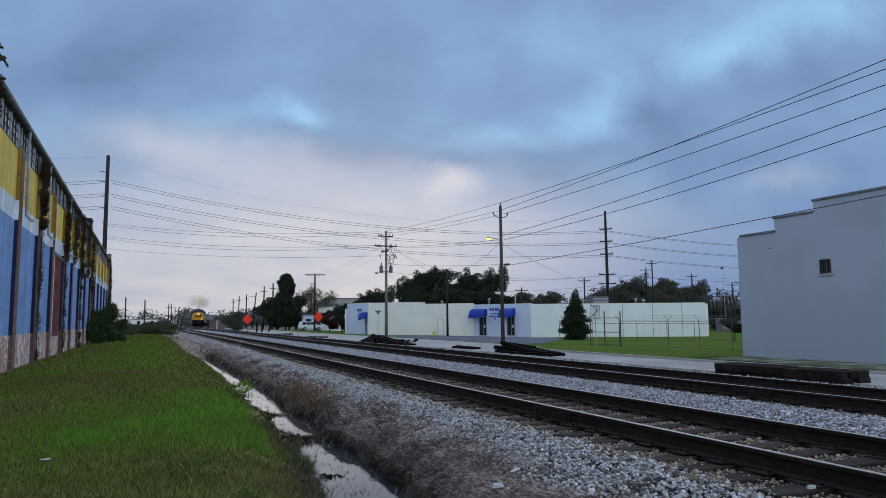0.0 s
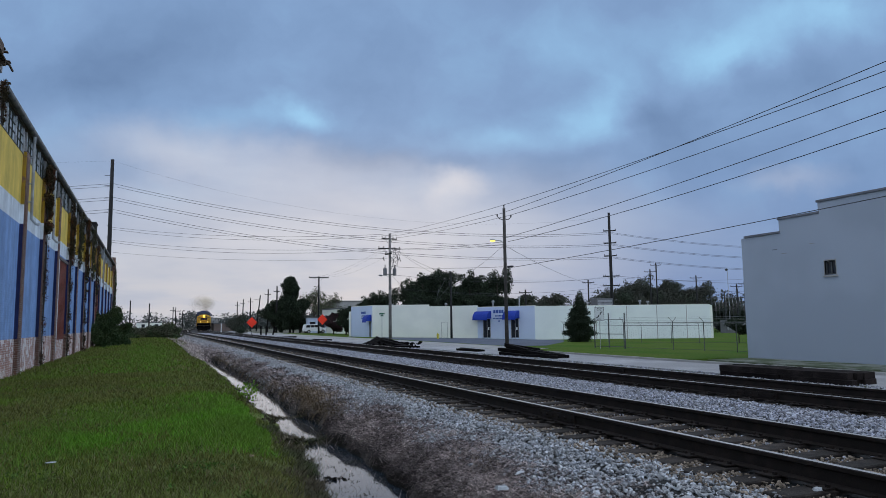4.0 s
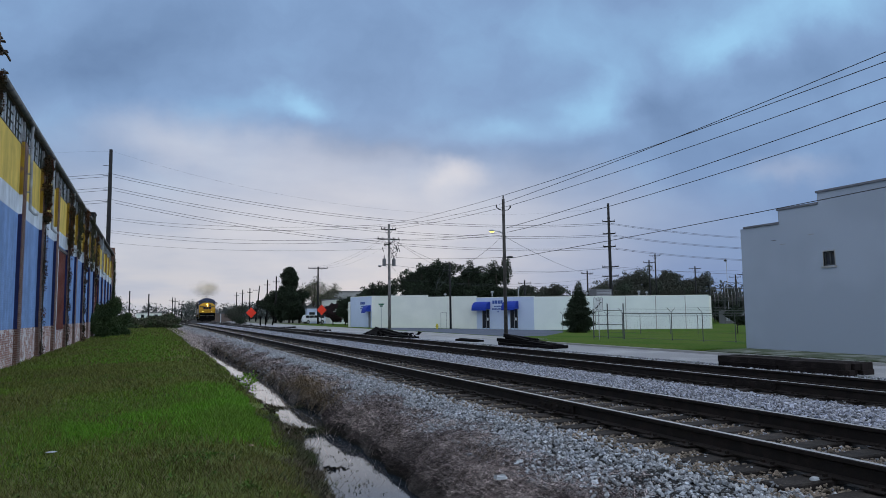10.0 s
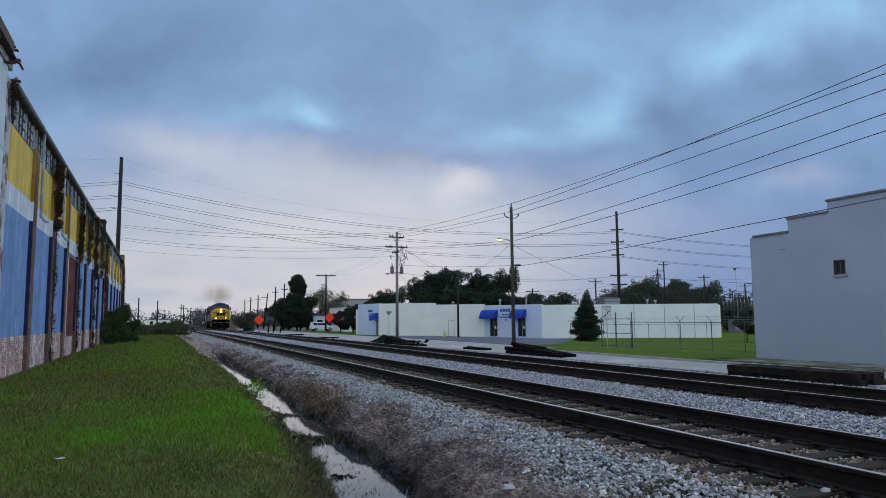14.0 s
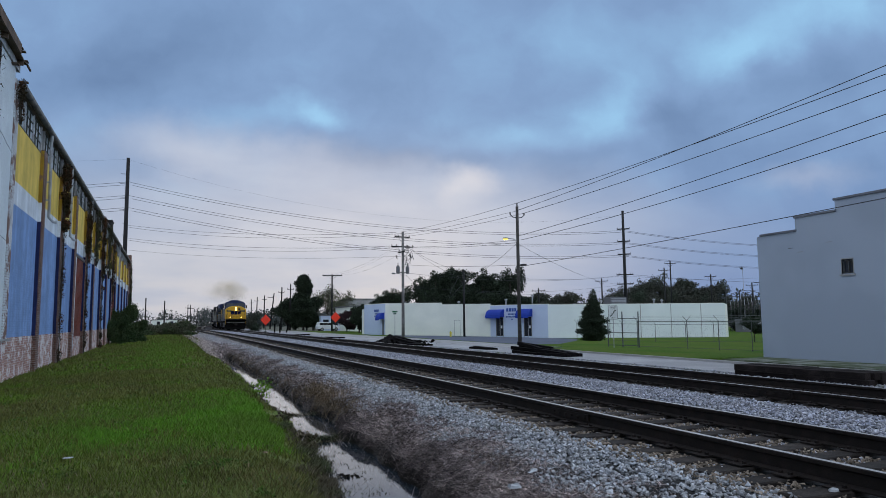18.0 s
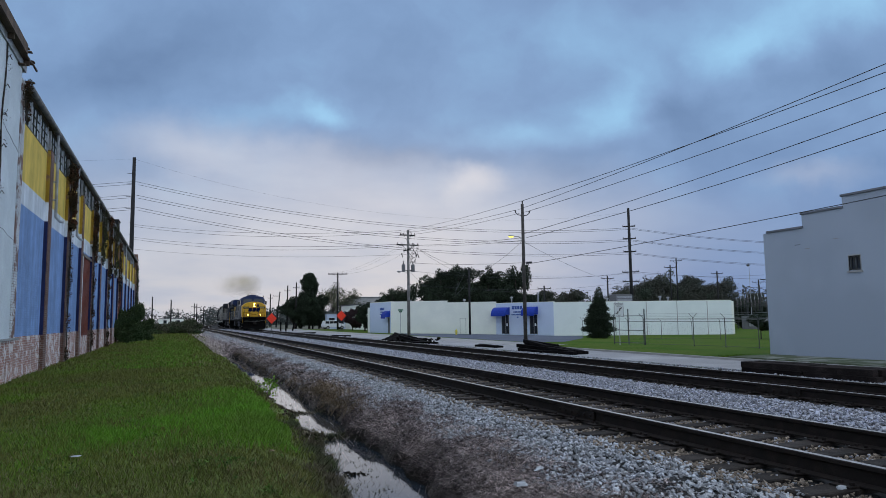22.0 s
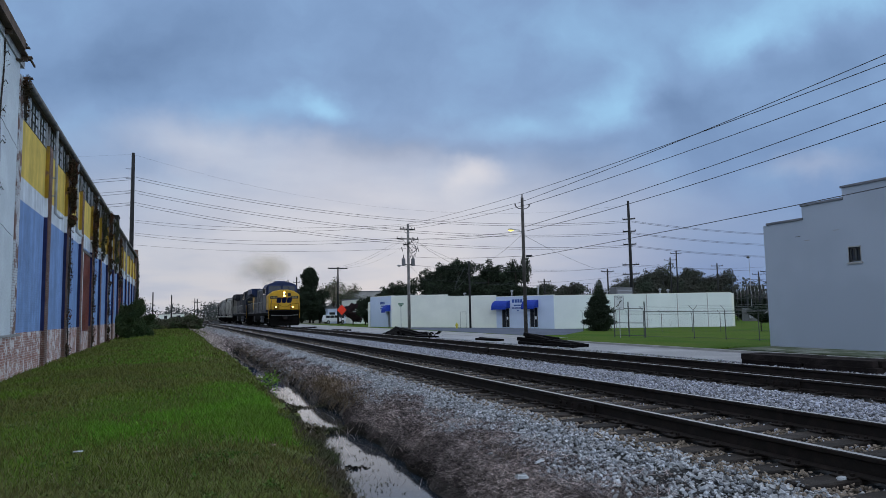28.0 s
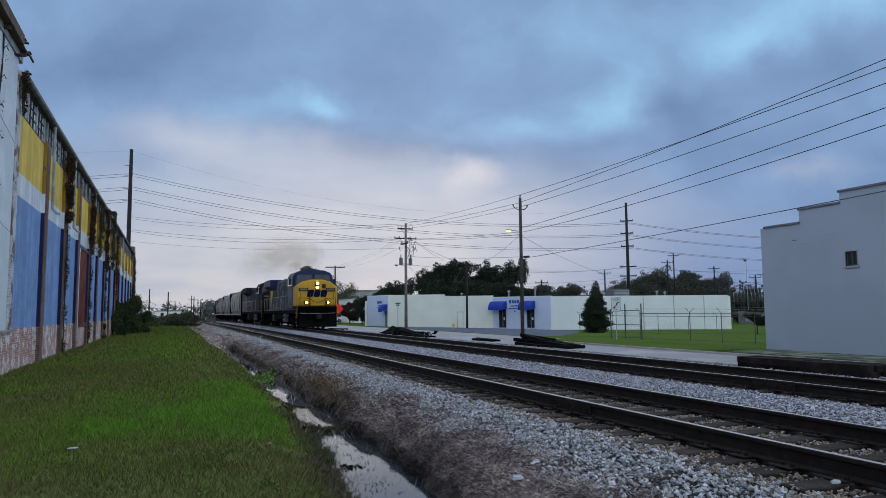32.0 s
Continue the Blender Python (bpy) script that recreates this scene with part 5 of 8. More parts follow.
tree(29.6, 150, 7.6, 3.0, "dark green evergreen tree by the road", 10000, 0.17, seed=11, low=0.1)
tree(38.7, 57.0, 4.95, 1.42, "dense rounded dark conifer beside the fence", 24000, 0.07, "leaf_dark", 0.14, 0.1, 12, column=True)
tree(36.0, 165, 11.2, 5.0, "thinly leaved tree in the distance", 4200, 0.20, "leaf_scrub", 0.25, 0.35, 13, thin=0.6)
tree(41.5, 170, 10.0, 5.0, "thinly leaved tree in the distance", 4200, 0.20, "leaf_scrub", 0.25, 0.35, 14, thin=0.6)
for i, (x, y, h, s) in enumerate(((60, 116, 5.4, 5.5), (66, 118, 7.0, 6.0), (72, 115, 6.8, 5.6), (77.5, 113, 5.0, 5.0), (84.5, 112, 8.2, 5.2), (89.5, 111, 10.2, 6.0), (95, 109, 9.8, 6.0), (100, 106, 8.6, 5.4), (104, 101, 5.4, 4.6))):
    tree(x, y, h + 1.2, s, "grey-green half-bare tree in the woods behind the shop", 15000, 0.19, "leaf_grey", 0.25, 0.18, 20 + i, thin=0.4 if i in (4, 5) else 0.0)
tree(29.4, 119, 4.3, 2.2, "small purple-leaved tree beside the road", 8000, 0.13, "leaf_purple", 0.12, 0.12, 31)
tree(29.8, 112, 5.0, 1.9, "dense dark green tree beside the shop", 8000, 0.13, "leaf_dark", 0.15, 0.1, 32)
for x, y, h, sp, k in ((92.0, 99.0, 4.2, 4.0, 71), (97.5, 98.0, 4.6, 4.0, 72), (103.0, 97.0, 4.4, 4.0, 73)):
    tree(x, y, h, sp, "dark thicket behind the switchyard", 7000, 0.17, "leaf_dark", 0.12, 0.05, k)
tree(50.9, 48.8, 2.7, 1.5, "low dark shrub tree behind the fence", 5000, 0.10, "leaf_dark", 0.06, 0.3, 33)
tree(-3.45, 64.0, 3.3, 1.55, "dark green bush growing against the warehouse", 19000, 0.07, "leaf_bush", name="bush", low=0.0, seed=34)
tree(-3.8, 61.5, 2.3, 1.1, "dark green bush growing against the warehouse", 12000, 0.07, "leaf_bush", name="bush", low=0.0, seed=35)
tree(-2.6, 67.0, 1.9, 1.2, "dark green bush growing against the warehouse", 12000, 0.07, "leaf_bush", name="bush", low=0.0, seed=36)
for i, (x, y, h, s) in enumerate(((-6.5, 106, 2.1, 2.8), (-3.2, 100, 1.5, 2.6), (-0.6, 104, 1.8, 2.8), (1.6, 100, 1.9, 1.9), (2.5, 94, 1.3, 1.3), (-11, 118, 3.2, 3.0), (2.0, 112, 2.2, 2.0), (-4.6, 84, 1.8, 1.6))):
    tree(x, y, h, s, "scrubby dark bush at the end of the grass", 2600, 0.13, "leaf_scrub", name="bush", low=0.0, seed=40 + i)
tree(16.2, 146, 3.9, 3.0, "grey-green bush beside the crossing", 4500, 0.14, "leaf_grey", name="bush", low=0.0, seed=50)


def far_wood(x0, x1, y0, y1, h, n, seed, label):
    rng = np.random.default_rng(seed)
    lumps = []
    for i in range(46):
        f = rng.uniform(0, 1)
        hh = h * rng.uniform(0.55, 1.0)
        lumps.append((x0 + (x1 - x0) * f, y0 + (y1 - y0) * f + rng.uniform(-6, 6), hh * 0.5 - 0.8, rng.uniform(3.0, 6.0), hh * 0.55))
    # the leaf colour carries the distance haze; the air itself is clear
    ob = new("far_woods", leaf_cloud(rng, lumps, n, 0.42, MAT["leaf_hazed"]))
    return tagged(ob, label, "woods", kind="stuff")


far_wood(28, 62, 340, 260, 7.5, 9000, 60, "line of distant trees beyond the crossing, haze put into the leaf colour")
far_wood(-70, 22, 360, 340, 9.0, 12000, 61, "line of distant trees past the grass, haze put into the leaf colour")
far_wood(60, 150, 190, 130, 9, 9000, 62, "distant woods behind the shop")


# ---- creepers on the warehouse ----
MAT["dead_leaf"] = material("dead_leaf", (0.105, 0.045, 0.024), 0.9, 0.3, 2, 12, 0, second=(0.045, 0.034, 0.018), random_hue=0.5, island=True, spec=0.1)


def creeper(y, z0, z1, w, n, seed, mat="dead_leaf", label="withered brown creeper climbing the brick pilaster", size=0.042):
    rng = np.random.default_rng(seed)
    root = thing("creeper", pose(WALL_X + 0.18, y, z0), label, "creeper", "creepers")
    st = Shape()
    for k in range(4):
        st.path([(0.02, w * (0.2 + 0.2 * k) + 0.12 * math.sin(i * 0.9 + k), (z1 - z0) * i / 9) for i in range(10)], 0.018, 5)
    part("stem", st, MAT["bark"], root)
    lumps = [(0.05, rng.uniform(0, w), rng.uniform(0, z1 - z0), rng.uniform(0.08, 0.24) * (size / 0.05), rng.uniform(0.15, 0.4)) for _ in range(int((z1 - z0) * (9 if size > 0.04 else 5)))]
    part("foliage", leaf_cloud(rng, lumps, n * 4, size, MAT[mat]), MAT[mat], root)


creeper(32.85, 5.4, 8.0, 1.0, 1500, 1)
creeper(33.3, -0.4, 5.4, 0.3, 240, 2, size=0.03)
creeper(42.6, 4.6, 8.0, 0.8, 900, 3)
creeper(42.8, -0.4, 4.6, 0.3, 300, 10, size=0.032)
creeper(47.3, 4.8, 8.3, 1.2, 650, 4, "leaf_mid", "half-green creeper hanging under the eaves")
creeper(52.2, 3.6, 8.4, 1.0, 900, 5)
creeper(52.4, -0.4, 3.6, 0.4, 300, 11, size=0.034)
creeper(57.0, 4.6, 8.4, 1.3, 650, 6, "leaf_mid", "half-green creeper hanging under the eaves")
creeper(61.9, 3.0, 8.0, 0.8, 500, 7)
creeper(89.8, 0.0, 8.6, 1.0, 1500, 8, "leaf_mid", "half-green creeper on the far corner")
creeper(23.05, 7.25, 8.3, 0.22, 260, 9, size=0.026)


# ---- bare vine and cracks on the white wall ----
def wall_vine():
    rng = np.random.default_rng(77)
    root = thing("wall_vine", pose(WALL_X + 0.09, 20.6, 0.8), "bare dark vine climbing the white wall", "creeper", "creepers")
    pts = [(0.015, 0.10 * math.sin(i * 0.8) + 0.012 * i, 0.42 * i) for i in range(20)]
    st = Shape().path(pts, 0.022, 5)
    for i in (6, 9, 12, 14, 16, 18):
        st.path([pts[i], (0.03, pts[i][1] + 0.25, pts[i][2] + 0.18), (0.05, pts[i][1] + 0.42, pts[i][2] + 0.12)], 0.012, 4)
    part("stem", st, MAT["bark"], root)
    part("foliage", leaf_cloud(rng, [(0.04, 0.3, z, 0.10, 0.2) for z in (3.9, 5.2, 6.0, 6.6, 7.3, 7.7)], 110, 0.018, MAT["dead_leaf"]), MAT["dead_leaf"], root)


wall_vine()
for k, (y0, y1, z, n) in enumerate(((20.9, 22.9, 6.6, 7), (20.4, 22.9, 3.9, 6), (15.0, 20.0, 5.4, 9))):
    c = Shape().path([(WALL_X + 0.081, y0 + (y1 - y0) * i / n, z - 0.05 * i + 0.02 * math.sin(2.3 * i + k)) for i in range(n + 1)], 0.007, 4)
    tagged(part("wall_crack", c, MAT["mud"]), "thin dark crack in the white wall", "crack", "cracks")


# ---- utility poles and wires ----
MAT["lamp_glow"] = glow_material("lit_street_lamp", (1.0, 0.80, 0.14), 1.7)
MAT["insulator"] = material("insulator", (0.10, 0.09, 0.09), 0.4, 0.2, 6, 60, 0)


def wood_pole(x, y, base, top, label, r0=0.16, r1=0.11, lean=(0, 0), mat="pole_dark"):
    root = thing("utility_pole", pose(x, y, base), label, "utility pole", "utility poles")
    part("shaft", Shape().tube((0, 0, -0.3), (lean[0], lean[1], top - base), r0, r1, 12), MAT[mat], root, smooth=True)
    return root


def crossarm(root, h, half, turn=0.0, pins=(-1, -0.55, 0.55, 1), brace=True, thick=0.06):
    m = pose(0, 0, h, 0, 0, turn)
    arm = part("crossarm", Shape().box(-half, half, 0.10, 0.10 + thick * 2, -thick, thick, m), MAT["pole_dark"], root)
    if brace:
        part("brace", Shape().tube((-half * 0.5, 0.16, -0.05), (0, 0.14, -0.7), 0.018, None, 5, m).tube((half * 0.5, 0.16, -0.05), (0, 0.14, -0.7), 0.018, None, 5, m), MAT["dark_metal"], arm)
    for p in pins:
        part("insulator", Shape().lathe([(0.02, 0), (0.05, 0.05), (0.03, 0.09), (0.055, 0.14), (0.02, 0.19)], 8, m @ pose(p * half * 0.95, 0.16, thick)), MAT["insulator"], arm)
    return arm


def street_lamp(root, h, reach, turn, lit=False):
    m = pose(0, 0, h, 0, 0, turn)
    arm = part("lamp_arm", Shape().path([(0, 0, -0.25), (reach * 0.4, 0, 0.0), (reach, 0, 0.02)], 0.03, 6, m), MAT["metal"], root)
    head = part("lamp_head", Shape().lathe([(0.05, 0.14), (0.16, 0.10), (0.20, 0.02), (0.17, -0.02)], 10, m @ pose(reach + 0.10, 0, 0) @ Matrix.Diagonal((1.2, 0.7, 0.7, 1))), MAT["metal"], arm)
    part("lamp_lens", Shape().lathe([(0.17, -0.02), (0.15, -0.10), (0.06, -0.15)], 10, m @ pose(reach + 0.10, 0, 0) @ Matrix.Diagonal((1.2, 0.7, 0.7, 1))), MAT["lamp_glow" if lit else "glass"], head, "lit yellow lamp lens" if lit else "")


pA = wood_pole(24.0, 71.6, -0.62, 11.05, "tall wooden utility pole with transformers", 0.18, 0.13, mat="pole_wood")
crossarm(pA, 11.1, 0.9, 5)
crossarm(pA, 10.0, 1.3, 5)
crossarm(pA, 9.4, 0.9, 95, brace=False)
for s in (-1, 1):
    can = part("transformer", Shape().lathe([(0.19, 0), (0.21, 0.05), (0.21, 0.72), (0.17, 0.80), (0.05, 0.84)], 12, pose(s * 0.55, 0.05, 7.0)), MAT["roofing"], pA, "grey can transformer", smooth=False)
    part("bushing", Shape().lathe([(0.04, 0), (0.07, 0.1), (0.04, 0.2), (0.06, 0.3), (0.02, 0.42)], 8, pose(s * 0.55, 0.05, 7.8)), MAT["insulator"], can)
    part("bracket", Shape().box(min(0, s * 0.5), max(0, s * 0.5), -0.05, 0.05, 7.1, 7.18), MAT["dark_metal"], can)
street_lamp(pA, 7.0, 1.0, 180)
pB = wood_pole(22.7, 42.3, -0.62, 9.15, "wooden utility pole with a lit street lamp", 0.135, 0.10, mat="pole_mid")
for s in (-1, 1):
    a = part("pole_bracket", Shape().path([(0, 0, 8.95), (s * 0.35, 0, 9.0), (s * 0.55, 0, 9.16)], 0.03, 6), MAT["dark_metal"], pB)
    part("insulator", Shape().lathe([(0.02, 0), (0.06, 0.05), (0.04, 0.09), (0.065, 0.14), (0.02, 0.2)], 8, pose(s * 0.55, 0, 9.14)), MAT["insulator"], a)
part("pole_top_pin", Shape().lathe([(0.02, 0), (0.06, 0.12), (0.04, 0.16), (0.06, 0.22), (0.02, 0.28)], 8, pose(0, 0, 9.75)), MAT["insulator"], pB)
street_lamp(pB, 7.45, 0.85, 180, True)
part("splice_case", Shape().tube((0.15, -0.1, 5.6), (0.36, -0.5, 5.61), 0.085, 0.07, 8), MAT["wire"], pB, "black cable splice case")
pC = wood_pole(67.9, 90.6, -1.3, 18.55, "tall dark transmission pole with many arms", 0.30, 0.19)
for h in (16.9, 14.9, 12.8):
    crossarm(pC, h, 1.0, -38, (-1, 1), False, 0.09)
for h in (9.5, 8.0):
    crossarm(pC, h, 1.3, -38, (-1, -0.7, 0.7, 1), True, 0.08)
pL = wood_pole(-5.8, 103.5, -0.6, 24.3, "tall dark transmission pole behind the warehouse", 0.34, 0.22)
for h in (21.2, 19.3, 17.6, 22.6, 15.6, 14.0):
    part("pin", Shape().tube((-0.9 if h > 17 else -0.4, 0, h), (0.15, 0, h), 0.035, None, 6), MAT["dark_metal"], pL)
pS = wood_pole(33.6, 76.8, -0.9, 7.4, "dark wooden pole in front of the shop", 0.14, 0.11)
crossarm(pS, 6.6, 0.7, 60, (-1, 1), False)
pD = wood_pole(30.0, 133.6, -0.85, 10.5, "wooden pole with a crossarm beside the road", 0.2, 0.14)
crossarm(pD, 11.1, 1.9, -12, brace=True, thick=0.09)
street_lamp(pD, 8.3, 1.5, 180)
for x, y, t, ln in ((24.43, 162.0, 9.3, 0.1), (24.74, 151.0, 9.5, 0.0), (28.17, 150.0, 8.0, -0.1), (25.69, 190.0, 9.06, 1.0), (25.41, 200.0, 8.8, 0.0), (24.98, 215.0, 8.86, 0.2), (25.62, 235.0, 8.8, 0.0)):
    p = wood_pole(x, y, -0.8, t, "distant leaning utility pole along the road", 0.2, 0.14, (ln, 0))
    crossarm(p, t - 0.4, 0.7, 0, (-1, 1), False, 0.06)
for x, y, t in ((5.9, 235.0, 7.1), (6.1, 215.0, 6.5), (9.3, 250.0, 6.1)):
    p = wood_pole(x, y, -0.6, t, "distant utility pole past the grass", 0.17, 0.12)
    crossarm(p, t - 0.5, 0.9, 0, (-1, 1), False, 0.07)
for x, y, t in ((-3.65, 130.0, 5.6), (-0.6, 130.0, 5.1), (-9.5, 128.0, 4.6)):
    wood_pole(x, y, -0.6, t, "plain dark post past the end of the grass", 0.13, 0.10)
for x, y, t in ((83.6, 100.0, 10.3), (86.3, 101.5, 11.7), (90.6, 96.0, 9.0), (67.2, 96.0, 7.9), (52.8, 92.0, 6.0), (96.1, 92.0, 7.3), (98.5, 92.5, 7.8)):
    p = wood_pole(x, y, -1.3, t, "dark utility pole behind the shop roof", 0.15, 0.11)
    crossarm(p, t + 1.3 - 0.45, 1.0, -30, (-1, 1), True, 0.05)


def wire(name, a, b, sag, r=0.013, n=14, label="thin dark overhead wire"):
    a, b = Vector(a), Vector(b)
    pts = [a.lerp(b, i / n) - Vector((0, 0, 4 * sag * (i / n) * (1 - i / n))) for i in range(n + 1)]
    return tagged(part(name, Shape().path(pts, r, 4), MAT["wire"]), label, "wire", "overhead wires")


def wires():
    LW = "long transmission wire strung between two tall poles"
    for za, zc, sag in ((20.85, 15.35, 2.75), (18.95, 13.45, 2.55), (17.25, 11.35, 2.45)):
        for d in (0.0, 0.45):
            wire("overhead_wire", (-5.6 + d, 103.2, za - d), (67.7 + d, 90.9, zc - d * 0.5), sag, 0.022, 22, LW)
            wire("overhead_wire", (-5.6 - d, 103.2, za - d), (-75, 112, za - 1.0), 2.0, 0.022, 14, LW)
            wire("overhead_wire", (68.4, 90.9, zc - d * 0.4), (130, 90, zc - 0.6 - d * 0.4), 1.2, 0.022, 14, LW)
    wire("overhead_wire", (-5.8, 103.5, 24.1), (67.9, 90.6, 17.9), 4.2, 0.006, 22, LW)
    wire("overhead_wire", (-5.8, 103.5, 24.1), (-75, 112, 23.6), 1.5, 0.006, 14, LW)
    for za, zb, zc in ((14.76, 10.95, 8.3), (12.96, 9.44, 6.8)):
        wire("overhead_wire", (-5.5, 103.3, za), (23.2, 71.6, zb), 0.7, 0.016, 16, LW)
        wire("overhead_wire", (-5.5, 103.0, za - 0.3), (24.8, 71.6, zb), 1.0, 0.016, 16, LW)
        wire("overhead_wire", (24.0, 71.6, zc - 1.8), (67.4, 91.2, zc - 0.2), 0.9, 0.014, 16, LW)
        wire("overhead_wire", (68.4, 91.0, zc), (130, 92, zc - 0.4), 0.8, 0.02, 14, LW)
    # between the two roadside poles, then on towards the next pole beyond the view
    for x, z, xb, zb in ((23.2, 10.6, 22.15, 8.70), (24.8, 10.6, 23.25, 8.70), (24.0, 11.05, 22.7, 9.40), (22.9, 9.3, 22.6, 6.75), (25.1, 9.3, 22.8, 6.6), (24.0, 7.4, 22.7, 5.0)):
        wire("overhead_wire", (x, 71.6, z), (xb, 42.3, zb), 0.16)
    for xb, zb, z2, sag in ((22.74, 9.41, 10.05, 0.36), (22.34, 8.73, 10.65, 0.36), (23.15, 8.67, 9.85, 0.36), (22.81, 7.06, 9.35, 0.42), (22.98, 6.78, 8.95, 0.62), (23.2, 4.95, 5.78, 0.18)):
        wire("overhead_wire", (xb, 42.3, zb), (xb, 0.0, z2), sag, 0.016)
    # services from the transformer pole
    wire("overhead_wire", (24.6, 71.6, 9.3), (33.4, 76.8, 6.3), 0.3)
    wire("overhead_wire", (25.0, 71.6, 9.1), (33.7, 76.8, 7.0), 0.3)
    wire("overhead_wire", (24.0, 71.6, 6.6), (33.0, 83.4, 3.4), 0.3)
    wire("overhead_wire", (22.7, 42.3, 6.6), (33.6, 76.8, 6.4), 0.5)
    wire("overhead_wire", (22.7, 42.3, 6.5), (67.8, 91.0, 6.7), 0.8)
    for x, dz in ((23.1, 0), (24.0, 0.3), (24.9, 0)):
        wire("overhead_wire", (x, 71.6, 9.3 + dz), (30.0 + (x - 24) * 2, 133.6, 10.4), 0.8, 0.008)
    wire("overhead_wire", (23.8, 71.6, 8.3), (-5.4, 103.5, 11.33), 0.6, 0.012, 20)
    for z in (8.0, 5.9):
        wire("overhead_wire", (33.6, 76.8, z - 1.2), (67.8, 91.2, z), 0.6)
        wire("overhead_wire", (67.9, 90.6, z), (103.0, 90.0, z + 0.5), 0.6)


wires()


def pole_cables():
    """Slack jumpers between the arms and cans of the transformer pole."""
    rng = random.Random(8)
    for i in range(11):
        z0 = rng.choice((10.1, 9.1, 9.3))
        x0, x1 = rng.uniform(-0.3, 1.2), rng.uniform(-0.1, 0.75)
        z1 = rng.uniform(7.7, 8.9)
        bow = rng.uniform(0.15, 0.5)
        pts = [(x0 + (x1 - x0) * f + bow * math.sin(math.pi * f), -0.2, z0 + (z1 - z0) * f) for f in (0, 0.25, 0.5, 0.75, 1.0)]
        part("jumper_wire", Shape().path(pts, 0.018, 5), MAT["wire"], pA)
    for x, z in ((-0.75, 9.05), (0.9, 9.2), (1.15, 9.05), (0.5, 10.2)):
        part("cutout", Shape().tube((x, 0.1, z), (x + 0.08, -0.05, z - 0.45), 0.045, None, 6), MAT["insulator"], pA)
    for x0, x1, z0, z1 in ((-0.5, -1.6, 7.6, 5.4), (-0.1, -1.5, 6.5, 4.9), (-1.5, -1.7, 6.4, 4.7)):
        part("guy_wire", Shape().tube((x0, 0.1, z0), (x1, 0.6, z1), 0.022, None, 5), MAT["post_grey"], pS, "grey slack guy cable")


pole_cables()


# ---- along the road: signs, stacks of ties, fence ----
MAT["sign_orange"] = material("orange_sign", (0.90, 0.045, 0.015), 0.5, 0.05, 2, 30, 0)
MAT["sign_white"] = material("white_sign", (0.72, 0.74, 0.76), 0.5, 0.05, 2, 30, 0)
MAT["black"] = material("black_paint", (0.015, 0.015, 0.017), 0.6, 0.1, 4, 30, 0)
MAT["yellow_paint"] = material("yellow_paint", (0.62, 0.52, 0.05), 0.5, 0.1, 4, 30, 0)
MAT["green_sign"] = material("green_sign", (0.02, 0.12, 0.06), 0.5, 0.1, 4, 30, 0)


def work_sign(x, y, z, half=0.86):
    g = float(ground_z(x, y))
    root = thing("road_work_sign", pose(x, y, g, 0, 0, 12), "bright orange diamond road work sign on a stand", "road sign", "road work signs")
    part("panel", Shape().prism([(0, -half), (half, 0), (0, half), (-half, 0)], -0.02, 0.02, "y", pose(0, 0, z - g)), MAT["sign_orange"], root, "fluorescent orange panel")
    part("mast", Shape().tube((0, 0.05, 0), (0, 0.05, z - g + 0.3), 0.03, None, 6), MAT["dark_metal"], root)
    for a in (45, 135, 225, 315):
        part("leg", Shape().tube((0, 0.05, 0.35), (0.6 * math.cos(radians(a)), 0.6 * math.sin(radians(a)), 0.0), 0.022, None, 5), MAT["dark_metal"], root)


work_sign(25.05, 108.9, 1.85)
work_sign(14.6, 113.0, 1.55)


def lane_sign():
    root = thing("lane_sign", pose(26.75, 37.1, -0.68, 0, 0, -36), "white centre lane sign with black arrows on a post", "road sign")
    part("post", Shape().box(-0.025, 0.025, 0.0, 0.03, -0.2, 2.75), MAT["metal"], root, "galvanised post")
    p = part("panel", Shape().box(-0.31, 0.31, -0.02, 0.0, 1.80, 2.72), MAT["sign_white"], root, "white rectangular panel", 0.008)
    part("border", Shape().box(-0.29, 0.29, -0.025, -0.021, 2.68, 2.70).box(-0.29, 0.29, -0.025, -0.021, 1.82, 1.84).box(-0.29, -0.27, -0.025, -0.021, 1.84, 2.68).box(0.27, 0.29, -0.025, -0.021, 1.84, 2.68), MAT["black"], p)
    for s in (1, -1):
        pts = [(s * 0.20, 2.02 if s < 0 else 2.40), (s * 0.06, 2.08 if s < 0 else 2.34), (s * 0.05, 2.20)]
        a = Shape()
        for (x0, z0), (x1, z1) in zip(pts, pts[1:]):
            a.tube((x0, -0.024, z0), (x1, -0.024, z1), 0.035, None, 6)
        part("arrow", a, MAT["black"], p, "black curved turn arrow")
    for txt, z in (("CENTER", 2.57), ("LANE", 2.47), ("ONLY", 1.88)):
        cu = bpy.data.curves.new("lettering", "FONT")
        cu.body, cu.size, cu.align_x, cu.extrude = txt, 0.11, "CENTER", 0.002
        ob = new("lettering", cu)
        ob.data.materials.append(MAT["black"])
        ob.parent = p
        ob.matrix_basis = pose(0, -0.026, z, 90, 0, 0)


lane_sign()


